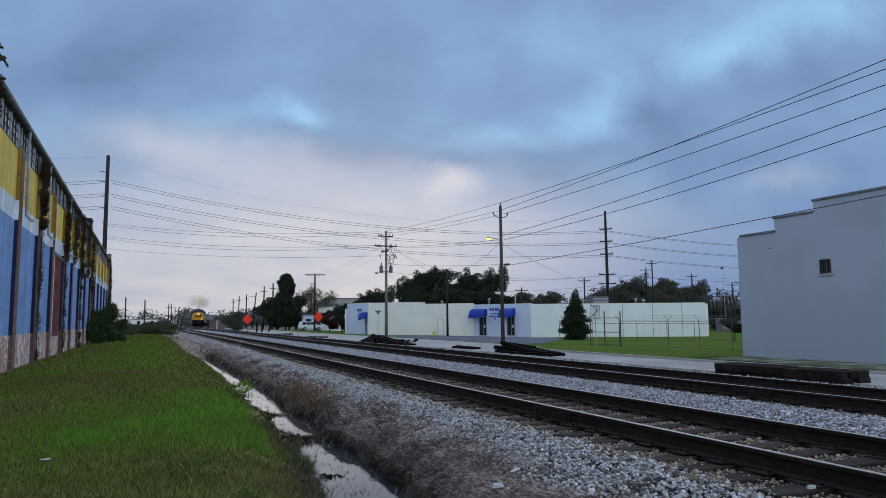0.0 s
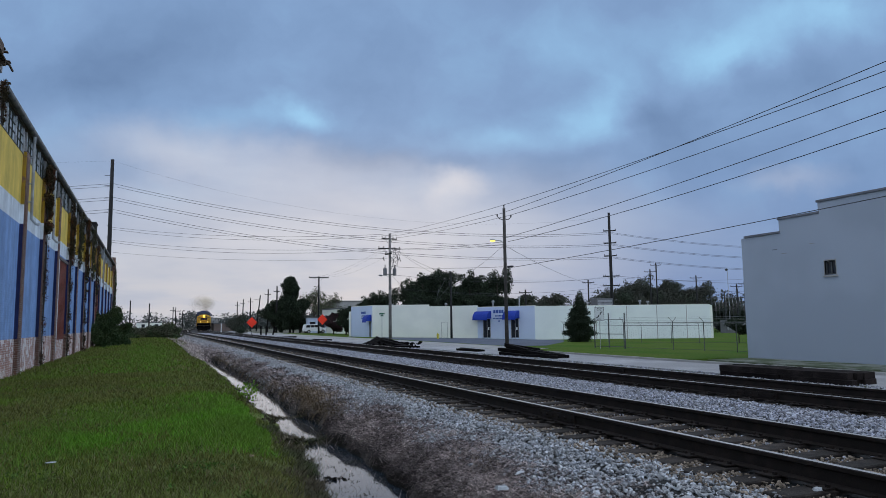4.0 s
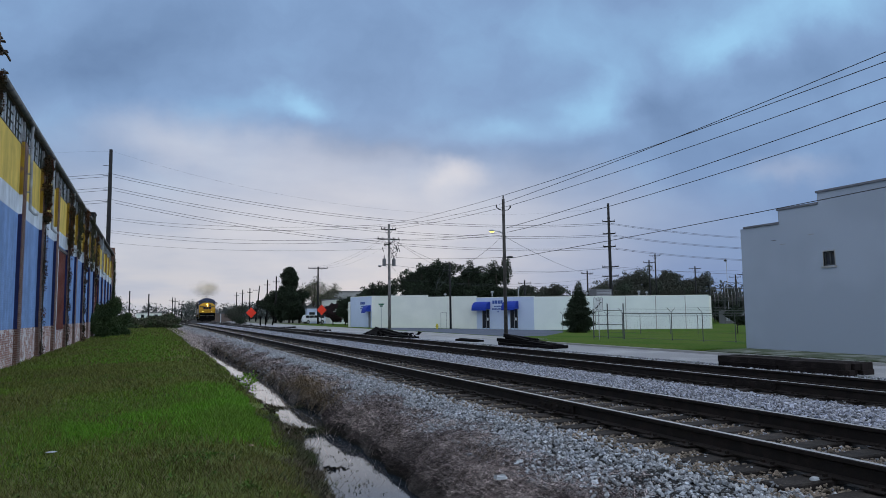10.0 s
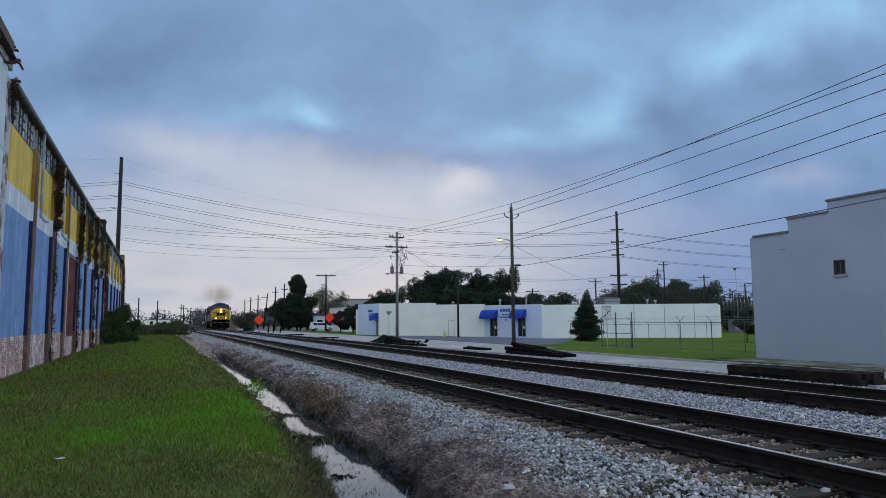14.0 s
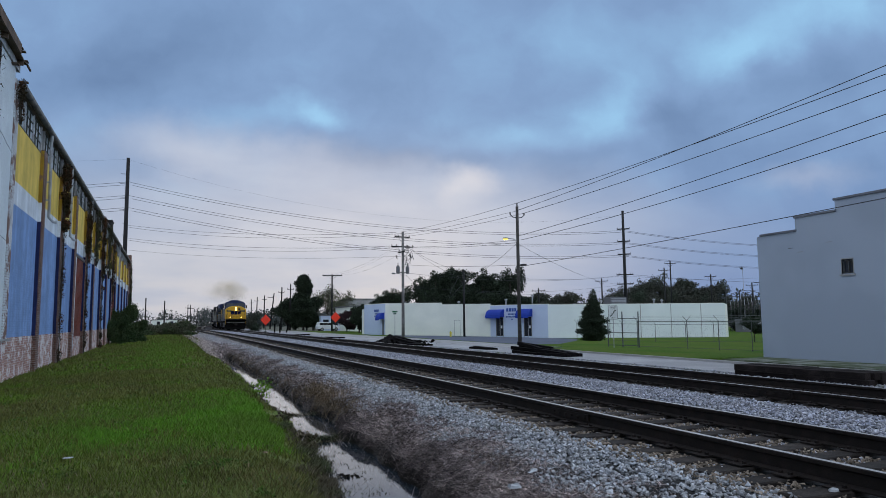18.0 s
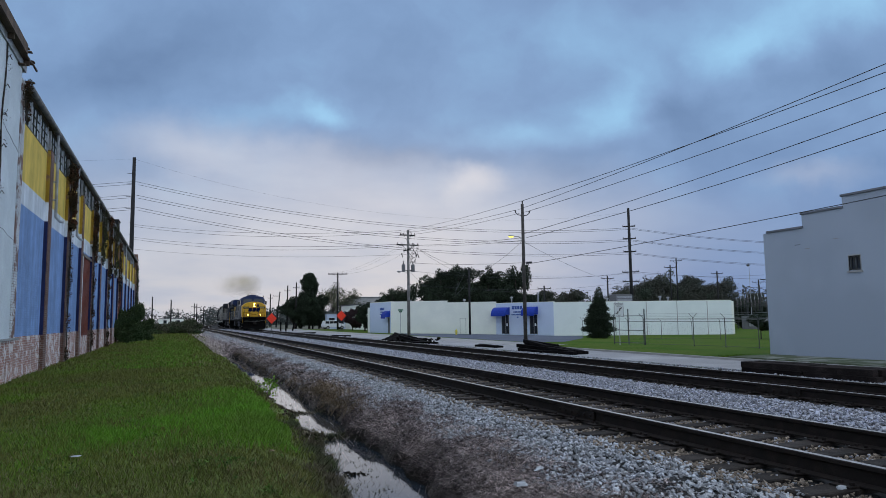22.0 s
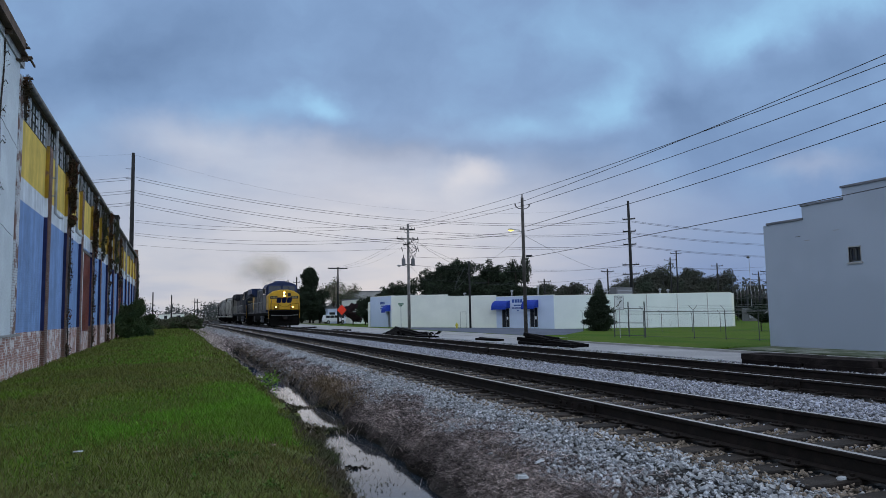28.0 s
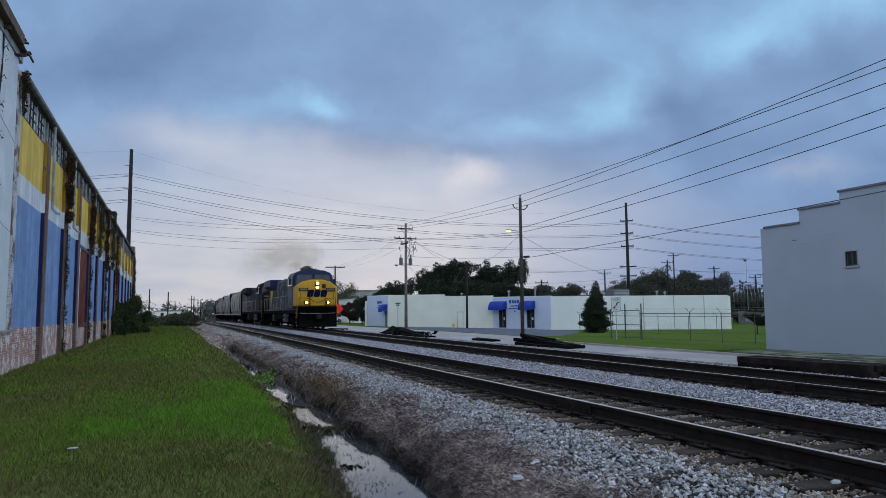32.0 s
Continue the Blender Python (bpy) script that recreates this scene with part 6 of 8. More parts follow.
def tie_stack(x, y, turn, rows, length, label, seed, slope=0.0, loose=1.0, tie=2.6, mat="tie_pile"):
    rng = random.Random(seed)
    root = thing("tie_stack", pose(x, y, float(ground_z(x, y)) - 0.02, 0, 0, turn), label, "railway ties", "stacks of old ties")
    me = Shape().box(-0.12, 0.12, -tie / 2, tie / 2, 0, 0.18).mesh("tie", MAT[mat], 0.012)
    for lay, n in enumerate(rows):
        for i in range(n):
            for k in range(max(1, int(length / tie + 0.01))):
                along = (k + 0.5) * tie - length / 2 + rng.uniform(-0.3, 0.3) * loose
                if slope and lay > 1 and along < 0:
                    continue
                part("tie", me, None, root, at=pose((i - n / 2) * 0.28 + rng.uniform(-0.05, 0.05), along, lay * 0.17 - (0.05 if slope and lay and along < 0 else 0), rng.uniform(-2, 2) * loose + slope * min(lay, 2), rng.uniform(-4, 4) * loose, rng.uniform(-5, 5) * loose))


tie_stack(17.1, 14.45, 1, (4, 4), 4.3, "low neat stack of dark brown railway ties, coloured paler for lit tops", 1, 0.0, 0.2, 2.15, "tie_lit")
LEAN = (4, 3, 2)
tie_stack(17.7, 30.2, 2, LEAN, 5.2, "low sloping stack of black creosoted railway ties", 3, 2.2)
tie_stack(17.9, 38.0, 8, (2,), 2.6, "loose black railway ties beside the track", 4)
def dark_heap(x, y, half_x, ends, peak, high, label, seed):
    """A ridge of black spoil, steep at one end and tapering to the other, with ties lying in it."""
    g = float(ground_z(x, y))
    root = thing("tie_stack", pose(x, y, g - 0.03), label, "railway ties", "stacks of old ties")
    s, n, m = Shape(), 44, 14
    y0, y1 = ends
    pts = []
    for j in range(n + 1):
        yy = y0 + (y1 - y0) * j / n
        ridge = high * max(0.0, min((yy - y0) / (peak - y0), ((y1 - yy) / (y1 - peak)) ** 0.7 if yy < y1 else 0.0))
        for i in range(m + 1):
            u = -1 + 2 * i / m
            lump = noise.noise(Vector((u * 2.0 + seed, yy * 1.1, 0))) * 0.14 + noise.noise(Vector((u * 6 + seed, yy * 3.5, 2))) * 0.06
            top = ridge * max(0.0, 1 - abs(u) ** 1.4)
            pts.append((u * half_x, yy, max(-0.04, top + lump * min(1.0, top * 4))))
    s.add(pts, [(j * (m + 1) + i, j * (m + 1) + i + 1, (j + 1) * (m + 1) + i + 1, (j + 1) * (m + 1) + i) for j in range(n) for i in range(m)])
    part("spoil", s, MAT["tie_pile"], root, "black spoil")
    rng = random.Random(seed)
    me = Shape().box(-0.12, 0.12, -1.3, 1.3, 0, 0.18).mesh("tie", MAT["tie_pile"], 0.012)
    for k in range(5):
        yy = rng.uniform(y0 + 1.5, peak)
        f = (yy - y0) / (peak - y0)
        part("tie", me, None, root, at=pose(rng.uniform(-0.5, 0.3) * half_x, yy, high * f * 0.75, math.degrees(math.atan2(high, peak - y0)) * 0.9, rng.uniform(-12, 12), rng.uniform(-10, 10)))


dark_heap(17.0, 51.8, 1.1, (-6.4, 4.6), 2.2, 0.62, "pointed heap of black spoil and railway ties", 5)
tie_stack(16.6, 46.0, 25, (2,), 2.6, "loose black railway ties beside the road", 6)
tie_stack(16.6, 72.0, 20, (3,), 2.6, "loose black railway ties beside the road", 7)
tie_stack(16.2, 92.0, 70, (4,), 2.6, "loose black railway ties beside the road", 8)


def debris(x, y, n, r, seed, label):
    rng = np.random.default_rng(seed)
    xs, ys = x + rng.normal(0, r, n), y + rng.normal(0, r * 1.6, n)
    stones("rubble", xs, ys, rng.uniform(0.05, 0.16, n), MAT["tie_pile"], label, 0.5)


debris(17.4, 50.5, 260, 0.7, 3, "dark rubble spilled round the ties")
for i, (x, y, l) in enumerate(((16.3, 114.8, 0.0), (17.2, 115.2, 0.0), (18.6, 117.5, 0.35))):
    g = float(ground_z(x, y))
    o = part("stub_post", Shape().tube((0, 0, -0.2), (l, 0, 1.5), 0.13, 0.11, 8), MAT["tie_pile"], None, at=pose(x, y, g))
    tagged(o, "short dark wooden post beside the crossing", "post", "stub posts")
o = part("marker_post", Shape().box(-0.09, 0.09, -0.05, 0.05, -0.2, 1.9), MAT["sign_white"], None, "weathered white marker post by the track", at=pose(13.2, 150, -0.4))
tagged(o, category="post")




def fence_run(pts, arms, label, height=1.75):
    root = thing("chain_link_fence", pose(0, 0, 0), label, "fence", "fences")
    tops = []
    for i, (x, y) in enumerate(pts):
        g = float(ground_z(x, y))
        p = part("post", Shape().tube((x, y, g - 0.2), (x, y, g + height), 0.026, None, 7), MAT["post_grey"], root)
        if arms:
            for s in (-1, 1) if i == 1 else (-1,):
                part("barb_arm", Shape().tube((x, y, g + height), (x + s * 0.28, y - s * 0.05, g + height + 0.30), 0.016, None, 5), MAT["post_grey"], p)
        tops.append(Vector((x, y, g)))
    for a, b in zip(tops, tops[1:]):
        for h, r in ((height - 0.06, 0.022), (0.08, 0.010)):
            part("rail", Shape().tube(a + Vector((0, 0, h)), b + Vector((0, 0, h)), r, None, 5), MAT["post_grey"], root)
        for k in range(3):
            o = Vector((-0.09 * (k + 1), 0, height + 0.095 * (k + 1)))
            if arms:
                part("barbed_wire", Shape().tube(a + o, b + o, 0.005, None, 3), MAT["metal"], root)
        # woven wire, drawn as crossing strands
        mesh = Shape()
        n = max(3, int((b - a).length / 0.16))
        up = Vector((0, 0, height - 0.1))
        for i in range(n):
            p, q = a.lerp(b, i / n) + Vector((0, 0, 0.08)), a.lerp(b, (i + 1) / n) + Vector((0, 0, 0.08))
            mesh.tube(p, q + up, 0.0007, None, 3).tube(q, p + up, 0.0007, None, 3)
        part("chain_link", mesh, MAT["post_grey"], root, "grey woven wire", kind="stuff")


fence_run([(28.7, 37.2), (29.9, 33.9), (30.3, 31.7), (30.6, 29.5), (30.8, 26.6), (31.0, 24.2), (31.2, 21.5)], True, "chain-link fence with barbed wire arms")
fence_run([(37.5, 58.0), (41.0, 55.5), (43.6, 53.8), (45.6, 51.9), (47.4, 50.2), (50.5, 47.4), (54, 44.0), (58, 40.5)], True, "chain-link fence behind the lawn")
gate = thing("fence_gate", pose(0, 0, 0), "closed tubular steel gate with chain link", "gate")
ga, gb = Vector((27.75, 39.1, float(ground_z(27.75, 39.1)))), Vector((28.7, 37.2, float(ground_z(28.7, 37.2))))
for p, h in ((ga, 2.0), (ga.lerp(gb, 0.5), 2.35), (gb + Vector((0.02, -0.1, 0)), 2.35)):
    part("gate_post", Shape().tube(p - Vector((0, 0, 0.2)), p + Vector((0, 0, h)), 0.04, None, 8), MAT["post_grey"], gate)
for h in (0.12, 0.95, 1.9):
    part("gate_rail", Shape().tube(ga + Vector((0, 0, h)), gb + Vector((0, 0, h)), 0.025, None, 6), MAT["post_grey"], gate)


# ---- details of the shop front ----
def shop_fittings():
    b = bpy.data.objects["shop_building"]
    e = frame_on(SHOP[3], SHOP[4])
    up = 1 if e.col[2][2] > 0 else -1
    length = (Vector(SHOP[4]) - Vector(SHOP[3])).length

    def on(m, u0, u1, d0, d1, z0, z1):
        s = Shape()
        z0, z1 = sorted((z0 * up, z1 * up))
        return s.box(u0, u1, d0, d1, z0, z1, m)

    def awning(m, u0, u1, z0, h, out, lbl):
        prof = [(0.0, z0 * up)] + [(out * math.sin(a), (z0 + h * math.cos(a)) * up) for a in np.linspace(0, math.pi / 2, 7)]
        s = Shape().prism(prof, u0, u1, "x", m)
        aw = part("awning", s, MAT["awning"], b, lbl)
        part("valance", Shape().prism([(out - 0.02, z0 * up), (out + 0.02, z0 * up), (out + 0.02, (z0 - 0.18) * up), (out - 0.02, (z0 - 0.18) * up)], u0, u1, "x", m), MAT["awning"], aw)

    for u0, u1 in ((-0.1, 2.05), (4.25, 6.1)):
        awning(e, u0, u1, 1.55, 0.95, 1.1, "royal blue quarter-round canvas awning")
        d = part("shop_door", on(e, u1 - 1.15, u1 - 0.12, -0.02, 0.03, -0.85, 1.5), MAT["glass"], b, "dark glass shop door")
        fr = Shape()
        for u in (u1 - 1.2, u1 - 0.62, u1 - 0.14):
            fr.add(on(e, u, u + 0.05, 0.03, 0.06, -1.05, 1.5).v, on(e, 0, 1, 0, 1, 0, 1).f)
        part("door_frame", fr, MAT["metal"], d)
        part("door_notice", on(e, u1 - 0.50, u1 - 0.28, 0.035, 0.045, 0.1, 0.45), MAT["sign_white"], d)
    # sign on the entrance wall: bars for its lettering
    def lettering(m, z, u0, u1, h, n):
        """One row of painted lettering as n plain blocks."""
        w = (u1 - u0) / n
        for k in range(n):
            part("sign_bar", on(m, u0 + w * k + w * 0.1, u0 + w * (k + 1) - w * 0.12, 0.005, 0.03, z - h / 2, z + h / 2), MAT["sign_blue"], b, "blue painted lettering block")

    for z, u0, u1, h, n in ((2.42, 2.35, 3.9, 0.42, 4), (1.88, 2.6, 3.75, 0.17, 6), (1.55, 2.3, 4.1, 0.17, 9)):
        lettering(e, z, u0, u1, h, n)
    part("sign_bar", on(e, 3.1, 3.3, 0.005, 0.03, 1.12, 1.3), MAT["sign_blue"], b)
    f = frame_on(SHOP[0], SHOP[1])
    for z, u0, u1, h, n in ((2.58, 3.4, 4.9, 0.34, 4), (2.16, 3.6, 4.8, 0.15, 6), (1.86, 3.4, 5.0, 0.15, 8)):
        lettering(f, z, u0, u1, h, n)
    awning(f, 5.45, 6.7, 1.45, 0.85, 0.8, "small royal blue canvas awning")
    part("shop_door", on(f, 6.05, 6.65, -0.02, 0.03, -0.75, 1.4), MAT["coping"], b, "grey side door")
    g = frame_on(SHOP[1], SHOP[2])
    part("service_door", on(frame_on(SHOP[2], SHOP[3]), 1.75, 2.45, -0.02, 0.04, -0.85, 1.15), MAT["white_wall"], b, "white painted service door")
    for u0, u1, z0, z1 in ((1.70, 1.74, -0.85, 1.2), (2.46, 2.50, -0.85, 1.2), (1.70, 2.50, 1.16, 1.2)):
        part("door_frame", on(frame_on(SHOP[2], SHOP[3]), u0, u1, 0.0, 0.05, z0, z1), MAT["concrete"], b)
    for x, y, h in ((36, 84, 0.5), (41, 80, 0.7), (43.8, 78, 1.2), (50, 74, 0.35), (53, 76, 0.4), (57.5, 71, 0.45), (60, 72.5, 0.4), (30.5, 90, 0.5)):
        z = 2.7
        v = part("roof_vent", Shape().lathe([(0.09, 0), (0.09, h + 0.3), (0.2, h + 0.32), (0.2, h + 0.45), (0.06, h + 0.52)], 8, pose(x, y, z)), MAT["metal"], b, "galvanised roof vent")
    unit = part("roof_unit", Shape().box(61.6, 64.6, 86, 87.6, 2.7, 4.45), MAT["roofing"], b, "grey rooftop air handling unit", 0.04)
    for k in range(6):
        part("louvre", Shape().box(61.8, 64.4, 85.93, 86.0, 3.0 + k * 0.22, 3.1 + k * 0.22), MAT["metal"], unit)


MAT["sign_blue"] = material("blue_lettering", (0.05, 0.11, 0.36), 0.7, 0.1, 4, 30, 0)
shop_fittings()


def flat_slab(name, pts, mat, label, lift=0.015):
    s = Shape()
    c = Vector((sum(p[0] for p in pts) / len(pts), sum(p[1] for p in pts) / len(pts)))
    ring = []
    for k in range(7):
        ring.append([(c.x + (x - c.x) * k / 6, c.y + (y - c.y) * k / 6) for x, y in pts])
    for k in range(6):
        for i in range(len(pts)):
            j = (i + 1) % len(pts)
            q = [ring[k][i], ring[k + 1][i], ring[k + 1][j], ring[k][j]]
            if k == 0:
                q = q[1:] if q[0] != q[3] else q[:3]
            s.add([(x, y, float(ground_z(x, y)) + lift) for x, y in q], [tuple(range(len(q)))])
    return tagged(part(name, s, mat), label, name.replace("_", " "), kind="structure")


MAT["lot"] = material("dark_asphalt", (0.085, 0.098, 0.135), 0.9, 0.2, 0.5, 40, 0.3, 0.004, second=(0.11, 0.125, 0.165), spec=0.15)
flat_slab("parking_lot", [(24.5, 80), (27.5, 85.5), (38.3, 79.2), (42.3, 72.2), (44, 68), (36.5, 56.5), (27.5, 45), (24.0, 44)], MAT["lot"], "dark asphalt parking area before the shop")
strip("pavement", 20.3, 23.4, 38, 140, 0.03, MAT["concrete"], "pale concrete pavement beside the road")
part("kerb", Shape().box(20.3, 20.5, 8, 38, -0.75, -0.50), MAT["concrete"], None)
tagged(bpy.data.objects["kerb"], "pale concrete kerb along the road", "kerb", kind="structure")

# hydrant and street name post
hy = thing("fire_hydrant", pose(31.0, 74.9, -0.84), "small yellow fire hydrant before the shop", "hydrant")
part("barrel", Shape().lathe([(0.17, 0), (0.17, 0.05), (0.11, 0.08), (0.11, 0.5), (0.15, 0.53), (0.13, 0.62), (0.05, 0.70), (0.03, 0.78)], 10), MAT["yellow_paint"], hy)
for s in (-1, 1):
    part("nozzle", Shape().tube((0, 0, 0.42), (s * 0.2, 0, 0.42), 0.055, None, 8), MAT["yellow_paint"], hy)
sp = thing("street_name_post", pose(25.6, 79.5, -0.7), "thin metal post with green street name blades", "street sign")
part("post", Shape().tube((0, 0, -0.2), (0, 0, 2.9), 0.035, None, 7), MAT["metal"], sp)
for a, z in ((10, 2.9), (100, 2.68)):
    part("name_blade", Shape().box(-0.36, 0.36, -0.012, 0.012, z, z + 0.17, pose(0, 0, 0, 0, 0, a)), MAT["green_sign"], sp)


# ---- the parked car, far buildings, switchyard ----
MAT["car_white"] = material("white_car_paint", (0.78, 0.80, 0.83), 0.3, 0.04, 1, 10, 0, spec=0.5)
MAT["tinted_glass"] = material("tinted_glass", (0.012, 0.013, 0.016), 0.3, 0.05, 2, 20, 0, spec=0.2)
MAT["rubber"] = material("rubber", (0.02, 0.02, 0.021), 0.8, 0.2, 6, 40, 0)
MAT["tan_brick"] = material("far_brick", (0.22, 0.17, 0.15), 0.9, 0.2, 0.5, 6, 0)


def suv(x, y, turn):
    root = thing("parked_car", pose(x, y, float(ground_z(x, y)), 0, 0, turn), "white parked sport utility car by the road", "car")
    body = Shape().prism([(-2.30, 0.42), (2.30, 0.42), (2.38, 0.78), (2.28, 1.06), (1.25, 1.18), (-2.30, 1.18), (-2.38, 0.8)], -0.92, 0.92, "x", pose(0, 0, 0, 0, 0, 90))
    part("body", body, MAT["car_white"], root, bevel=0.06)
    cabin = Shape().prism([(-2.28, 1.15), (1.15, 1.15), (0.55, 1.74), (0.3, 1.84), (-1.95, 1.84), (-2.12, 1.76)], -0.8, 0.8, "x", pose(0, 0, 0, 0, 0, 90))
    part("cabin", cabin, MAT["car_white"], root, bevel=0.04)
    for s in (-1, 1):
        for y0, y1 in ((-1.98, -1.15), (-1.07, -0.25), (-0.17, 0.55)):
            part("window", Shape().box(-y1, -y0, s * 0.80 - 0.012, s * 0.80 + 0.012, 1.20, 1.70), MAT["tinted_glass"], root)
        for yy in (-1.55, 1.5):
            w = part("wheel", Shape().tube((yy, s * 0.93, 0.37), (yy, s * 0.70, 0.37), 0.37, None, 14), MAT["rubber"], root)
            part("rim", Shape().tube((yy, s * 0.94, 0.37), (yy, s * 0.80, 0.37), 0.22, None, 10), MAT["metal"], w)


suv(31.0, 142.0, 187)


def far_building(name, x0, x1, y0, y1, top, mat, label, wins=0, roof="roofing"):
    root = thing(name, pose(0, 0, 0), label, "building", "far buildings")
    g = float(ground_z((x0 + x1) / 2, y0)) - 0.3
    part("wall", Shape().box(x0, x1, y0, y1, g, top), MAT[mat], root)
    part("roof", Shape().box(x0 - 0.2, x1 + 0.2, y0 - 0.2, y1 + 0.2, top, top + 0.25), MAT[roof], root)
    for i in range(wins):
        u = x0 + (x1 - x0) * (i + 0.5) / wins
        for z in (g + 1.4, g + 4.4, g + 7.2):
            if z + 1.4 < top:
                w = part("window", Shape().box(u - 0.6, u + 0.6, y0 - 0.04, y0 + 0.02, z, z + 1.3), MAT["glass"], root)
                part("window_sill", Shape().box(u - 0.7, u + 0.7, y0 - 0.10, y0, z - 0.12, z - 0.02), MAT["concrete"], w)


far_building("far_shop", 34.5, 52, 137, 150, 4.1, "white_wall", "low white building across the street", 4)
far_building("far_block", 46.6, 57, 182, 196, 7.1, "concrete", "distant grey three-storey block", 5)
far_building("far_shed", 30.5, 34.5, 146, 149, 2.4, "pale_blue_wall", "pale porch-fronted house by the road", 2)
far_building("far_shed", 16, 24, 205, 215, 1.6, "tan_brick", "low brown shed near the crossing", 3)
far_building("far_shed", -34, -16, 230, 245, 3.2, "tan_brick", "low brown shed in the distance", 3)
far_building("far_shed", -6, 4, 300, 312, 2.4, "white_wall", "low pale building in the haze", 2)


def switchyard():
    root = thing("switchyard", pose(0, 0, 0), "steel lattice switchyard with insulators", "switchyard")
    xs = (88.6, 91.0, 93.4, 95.8, 98.2, 102.0)

    def row(x):
        return 114.5 - 0.27 * x

    for i, x in enumerate(xs):
        y = row(x)
        part("column", Shape().box(x - 0.07, x + 0.07, y - 0.07, y + 0.07, -1.4, 6.2 - 0.35 * (i % 2)), MAT["yard_steel"], root)
    for z in (2.6, 3.9, 4.7):
        for a, b in zip(xs, xs[1:]):
            part("beam", Shape().tube((a, row(a), z), (b, row(b), z), 0.07, None, 5), MAT["yard_steel"], root)
    for a, b in zip(xs, xs[1:]):
        for za, zb in ((2.6, 3.9), (4.7, 5.7)):
            part("brace", Shape().tube((a, row(a), za), (b, row(b), zb), 0.045, None, 4).tube((b, row(b), za), (a, row(a), zb), 0.045, None, 4), MAT["yard_steel"], root)
    for i in range(16):
        x = 88.9 + i * 0.62
        y = row(x) - 0.6
        top = 3.3 + (i % 4) * 0.25
        part("insulator", Shape().lathe([(0.07, 0), (0.15, 0.15), (0.07, 0.25), (0.15, 0.4), (0.07, 0.5), (0.15, 0.65), (0.05, 0.9)], 7, pose(x, y, top - 0.9)), MAT["insulator"], root)
        part("bus_bar", Shape().tube((x, y, top), (x + 0.35, y + 0.5, top + 0.9), 0.035, None, 5), MAT["metal"], root)
        part("riser", Shape().tube((x, y, -1.3), (x, y, top - 0.9), 0.045, None, 5), MAT["yard_steel"], root)
    for x, w, h, k in ((89.4, 1.2, 0.9, "roofing"), (92.6, 0.9, 0.6, "metal"), (95.6, 0.8, 1.2, "roofing")):
        y = row(x) - 2.6
        t = part("transformer", Shape().box(x - w, x + w, y - 0.7, y + 0.7, -1.3, h), MAT[k], root, "pale cabinet transformer", 0.05)
        for j in range(5):
            part("cooling_fin", Shape().box(x - w + 0.15 + j * 2 * w / 5.2, x - w + 0.28 + j * 2 * w / 5.2, y - 0.95, y - 0.7, -0.8, h - 0.4), MAT["metal"], t)
    for z, x in ((1.7, 94.0), (1.5, 95.0)):
        part("gauge_drum", Shape().tube((x, row(x) - 2.9, z), (x, row(x) - 2.5, z), 0.3, None, 10), MAT["car_white"], root)


MAT["yard_steel"] = material("yard_steel", (0.060, 0.062, 0.066), 0.6, 0.25, 4, 30, 0)
switchyard()
mast = thing("floodlight_mast", pose(92.06, 90.0, -1.3), "thin tall grey mast with a floodlight", "floodlight")
part("pole", Shape().tube((0, 0, -0.2), (0, 0, 11.0), 0.06, 0.035, 8), MAT["metal"], mast)
part("floodlight", Shape().lathe([(0.08, -0.1), (0.26, 0.0), (0.26, 0.18), (0.06, 0.32)], 10, pose(-0.3, -0.1, 10.8)), MAT["yard_steel"], mast)


# ---- litter ----
def litter(name, x, y, size, mat, label, seed, turn=0.0, long=1.0, high=1.0):
    rng = random.Random(seed)
    s = Shape()
    n = 9
    pts = [(long * size * rng.uniform(0.6, 1.1) * math.cos(6.28 * i / n), size * rng.uniform(0.5, 0.9) * math.sin(6.28 * i / n)) for i in range(n)]
    top = [(x * 0.8, y * 0.8, high * size * rng.uniform(0.25, 0.5)) for x, y in pts]
    s.add([(x, y, 0) for x, y in pts] + top, [(i, (i + 1) % n, n + (i + 1) % n, n + i) for i in range(n)] + [tuple(range(n, 2 * n)), tuple(range(n))[::-1]])
    return tagged(part(name, s, mat, None, at=pose(x, y, float(ground_z(x, y)) + 0.05, 0, 0, turn)), label, "litter", "litter")


MAT["litter"] = material("litter_white", (0.50, 0.515, 0.54), 0.6, 0.15, 8, 60, 0.2, 0.004)
litter("plastic_scrap", 3.05, 5.85, 0.085, MAT["litter"], "crumpled white plastic scrap on the bank", 1, 20, 1.0, 0.9)
litter("paper_scrap", -1.1, 9.75, 0.065, MAT["litter"], "flattened white paper scrap in the grass", 2, 10, 1.1, 0.3)
litter("plastic_scrap", 4.9, 4.0, 0.05, MAT["litter"], "crumpled white plastic scrap on the ballast", 3)
litter("paper_scrap", 1.2, 9.1, 0.04, MAT["straw"], "small pale leaf lying on the grass", 4)
litter("paper_scrap", 3.42, 6.15, 0.05, MAT["litter"], "torn pale strip lying on the gravel", 5, 40, 2.6, 0.4)


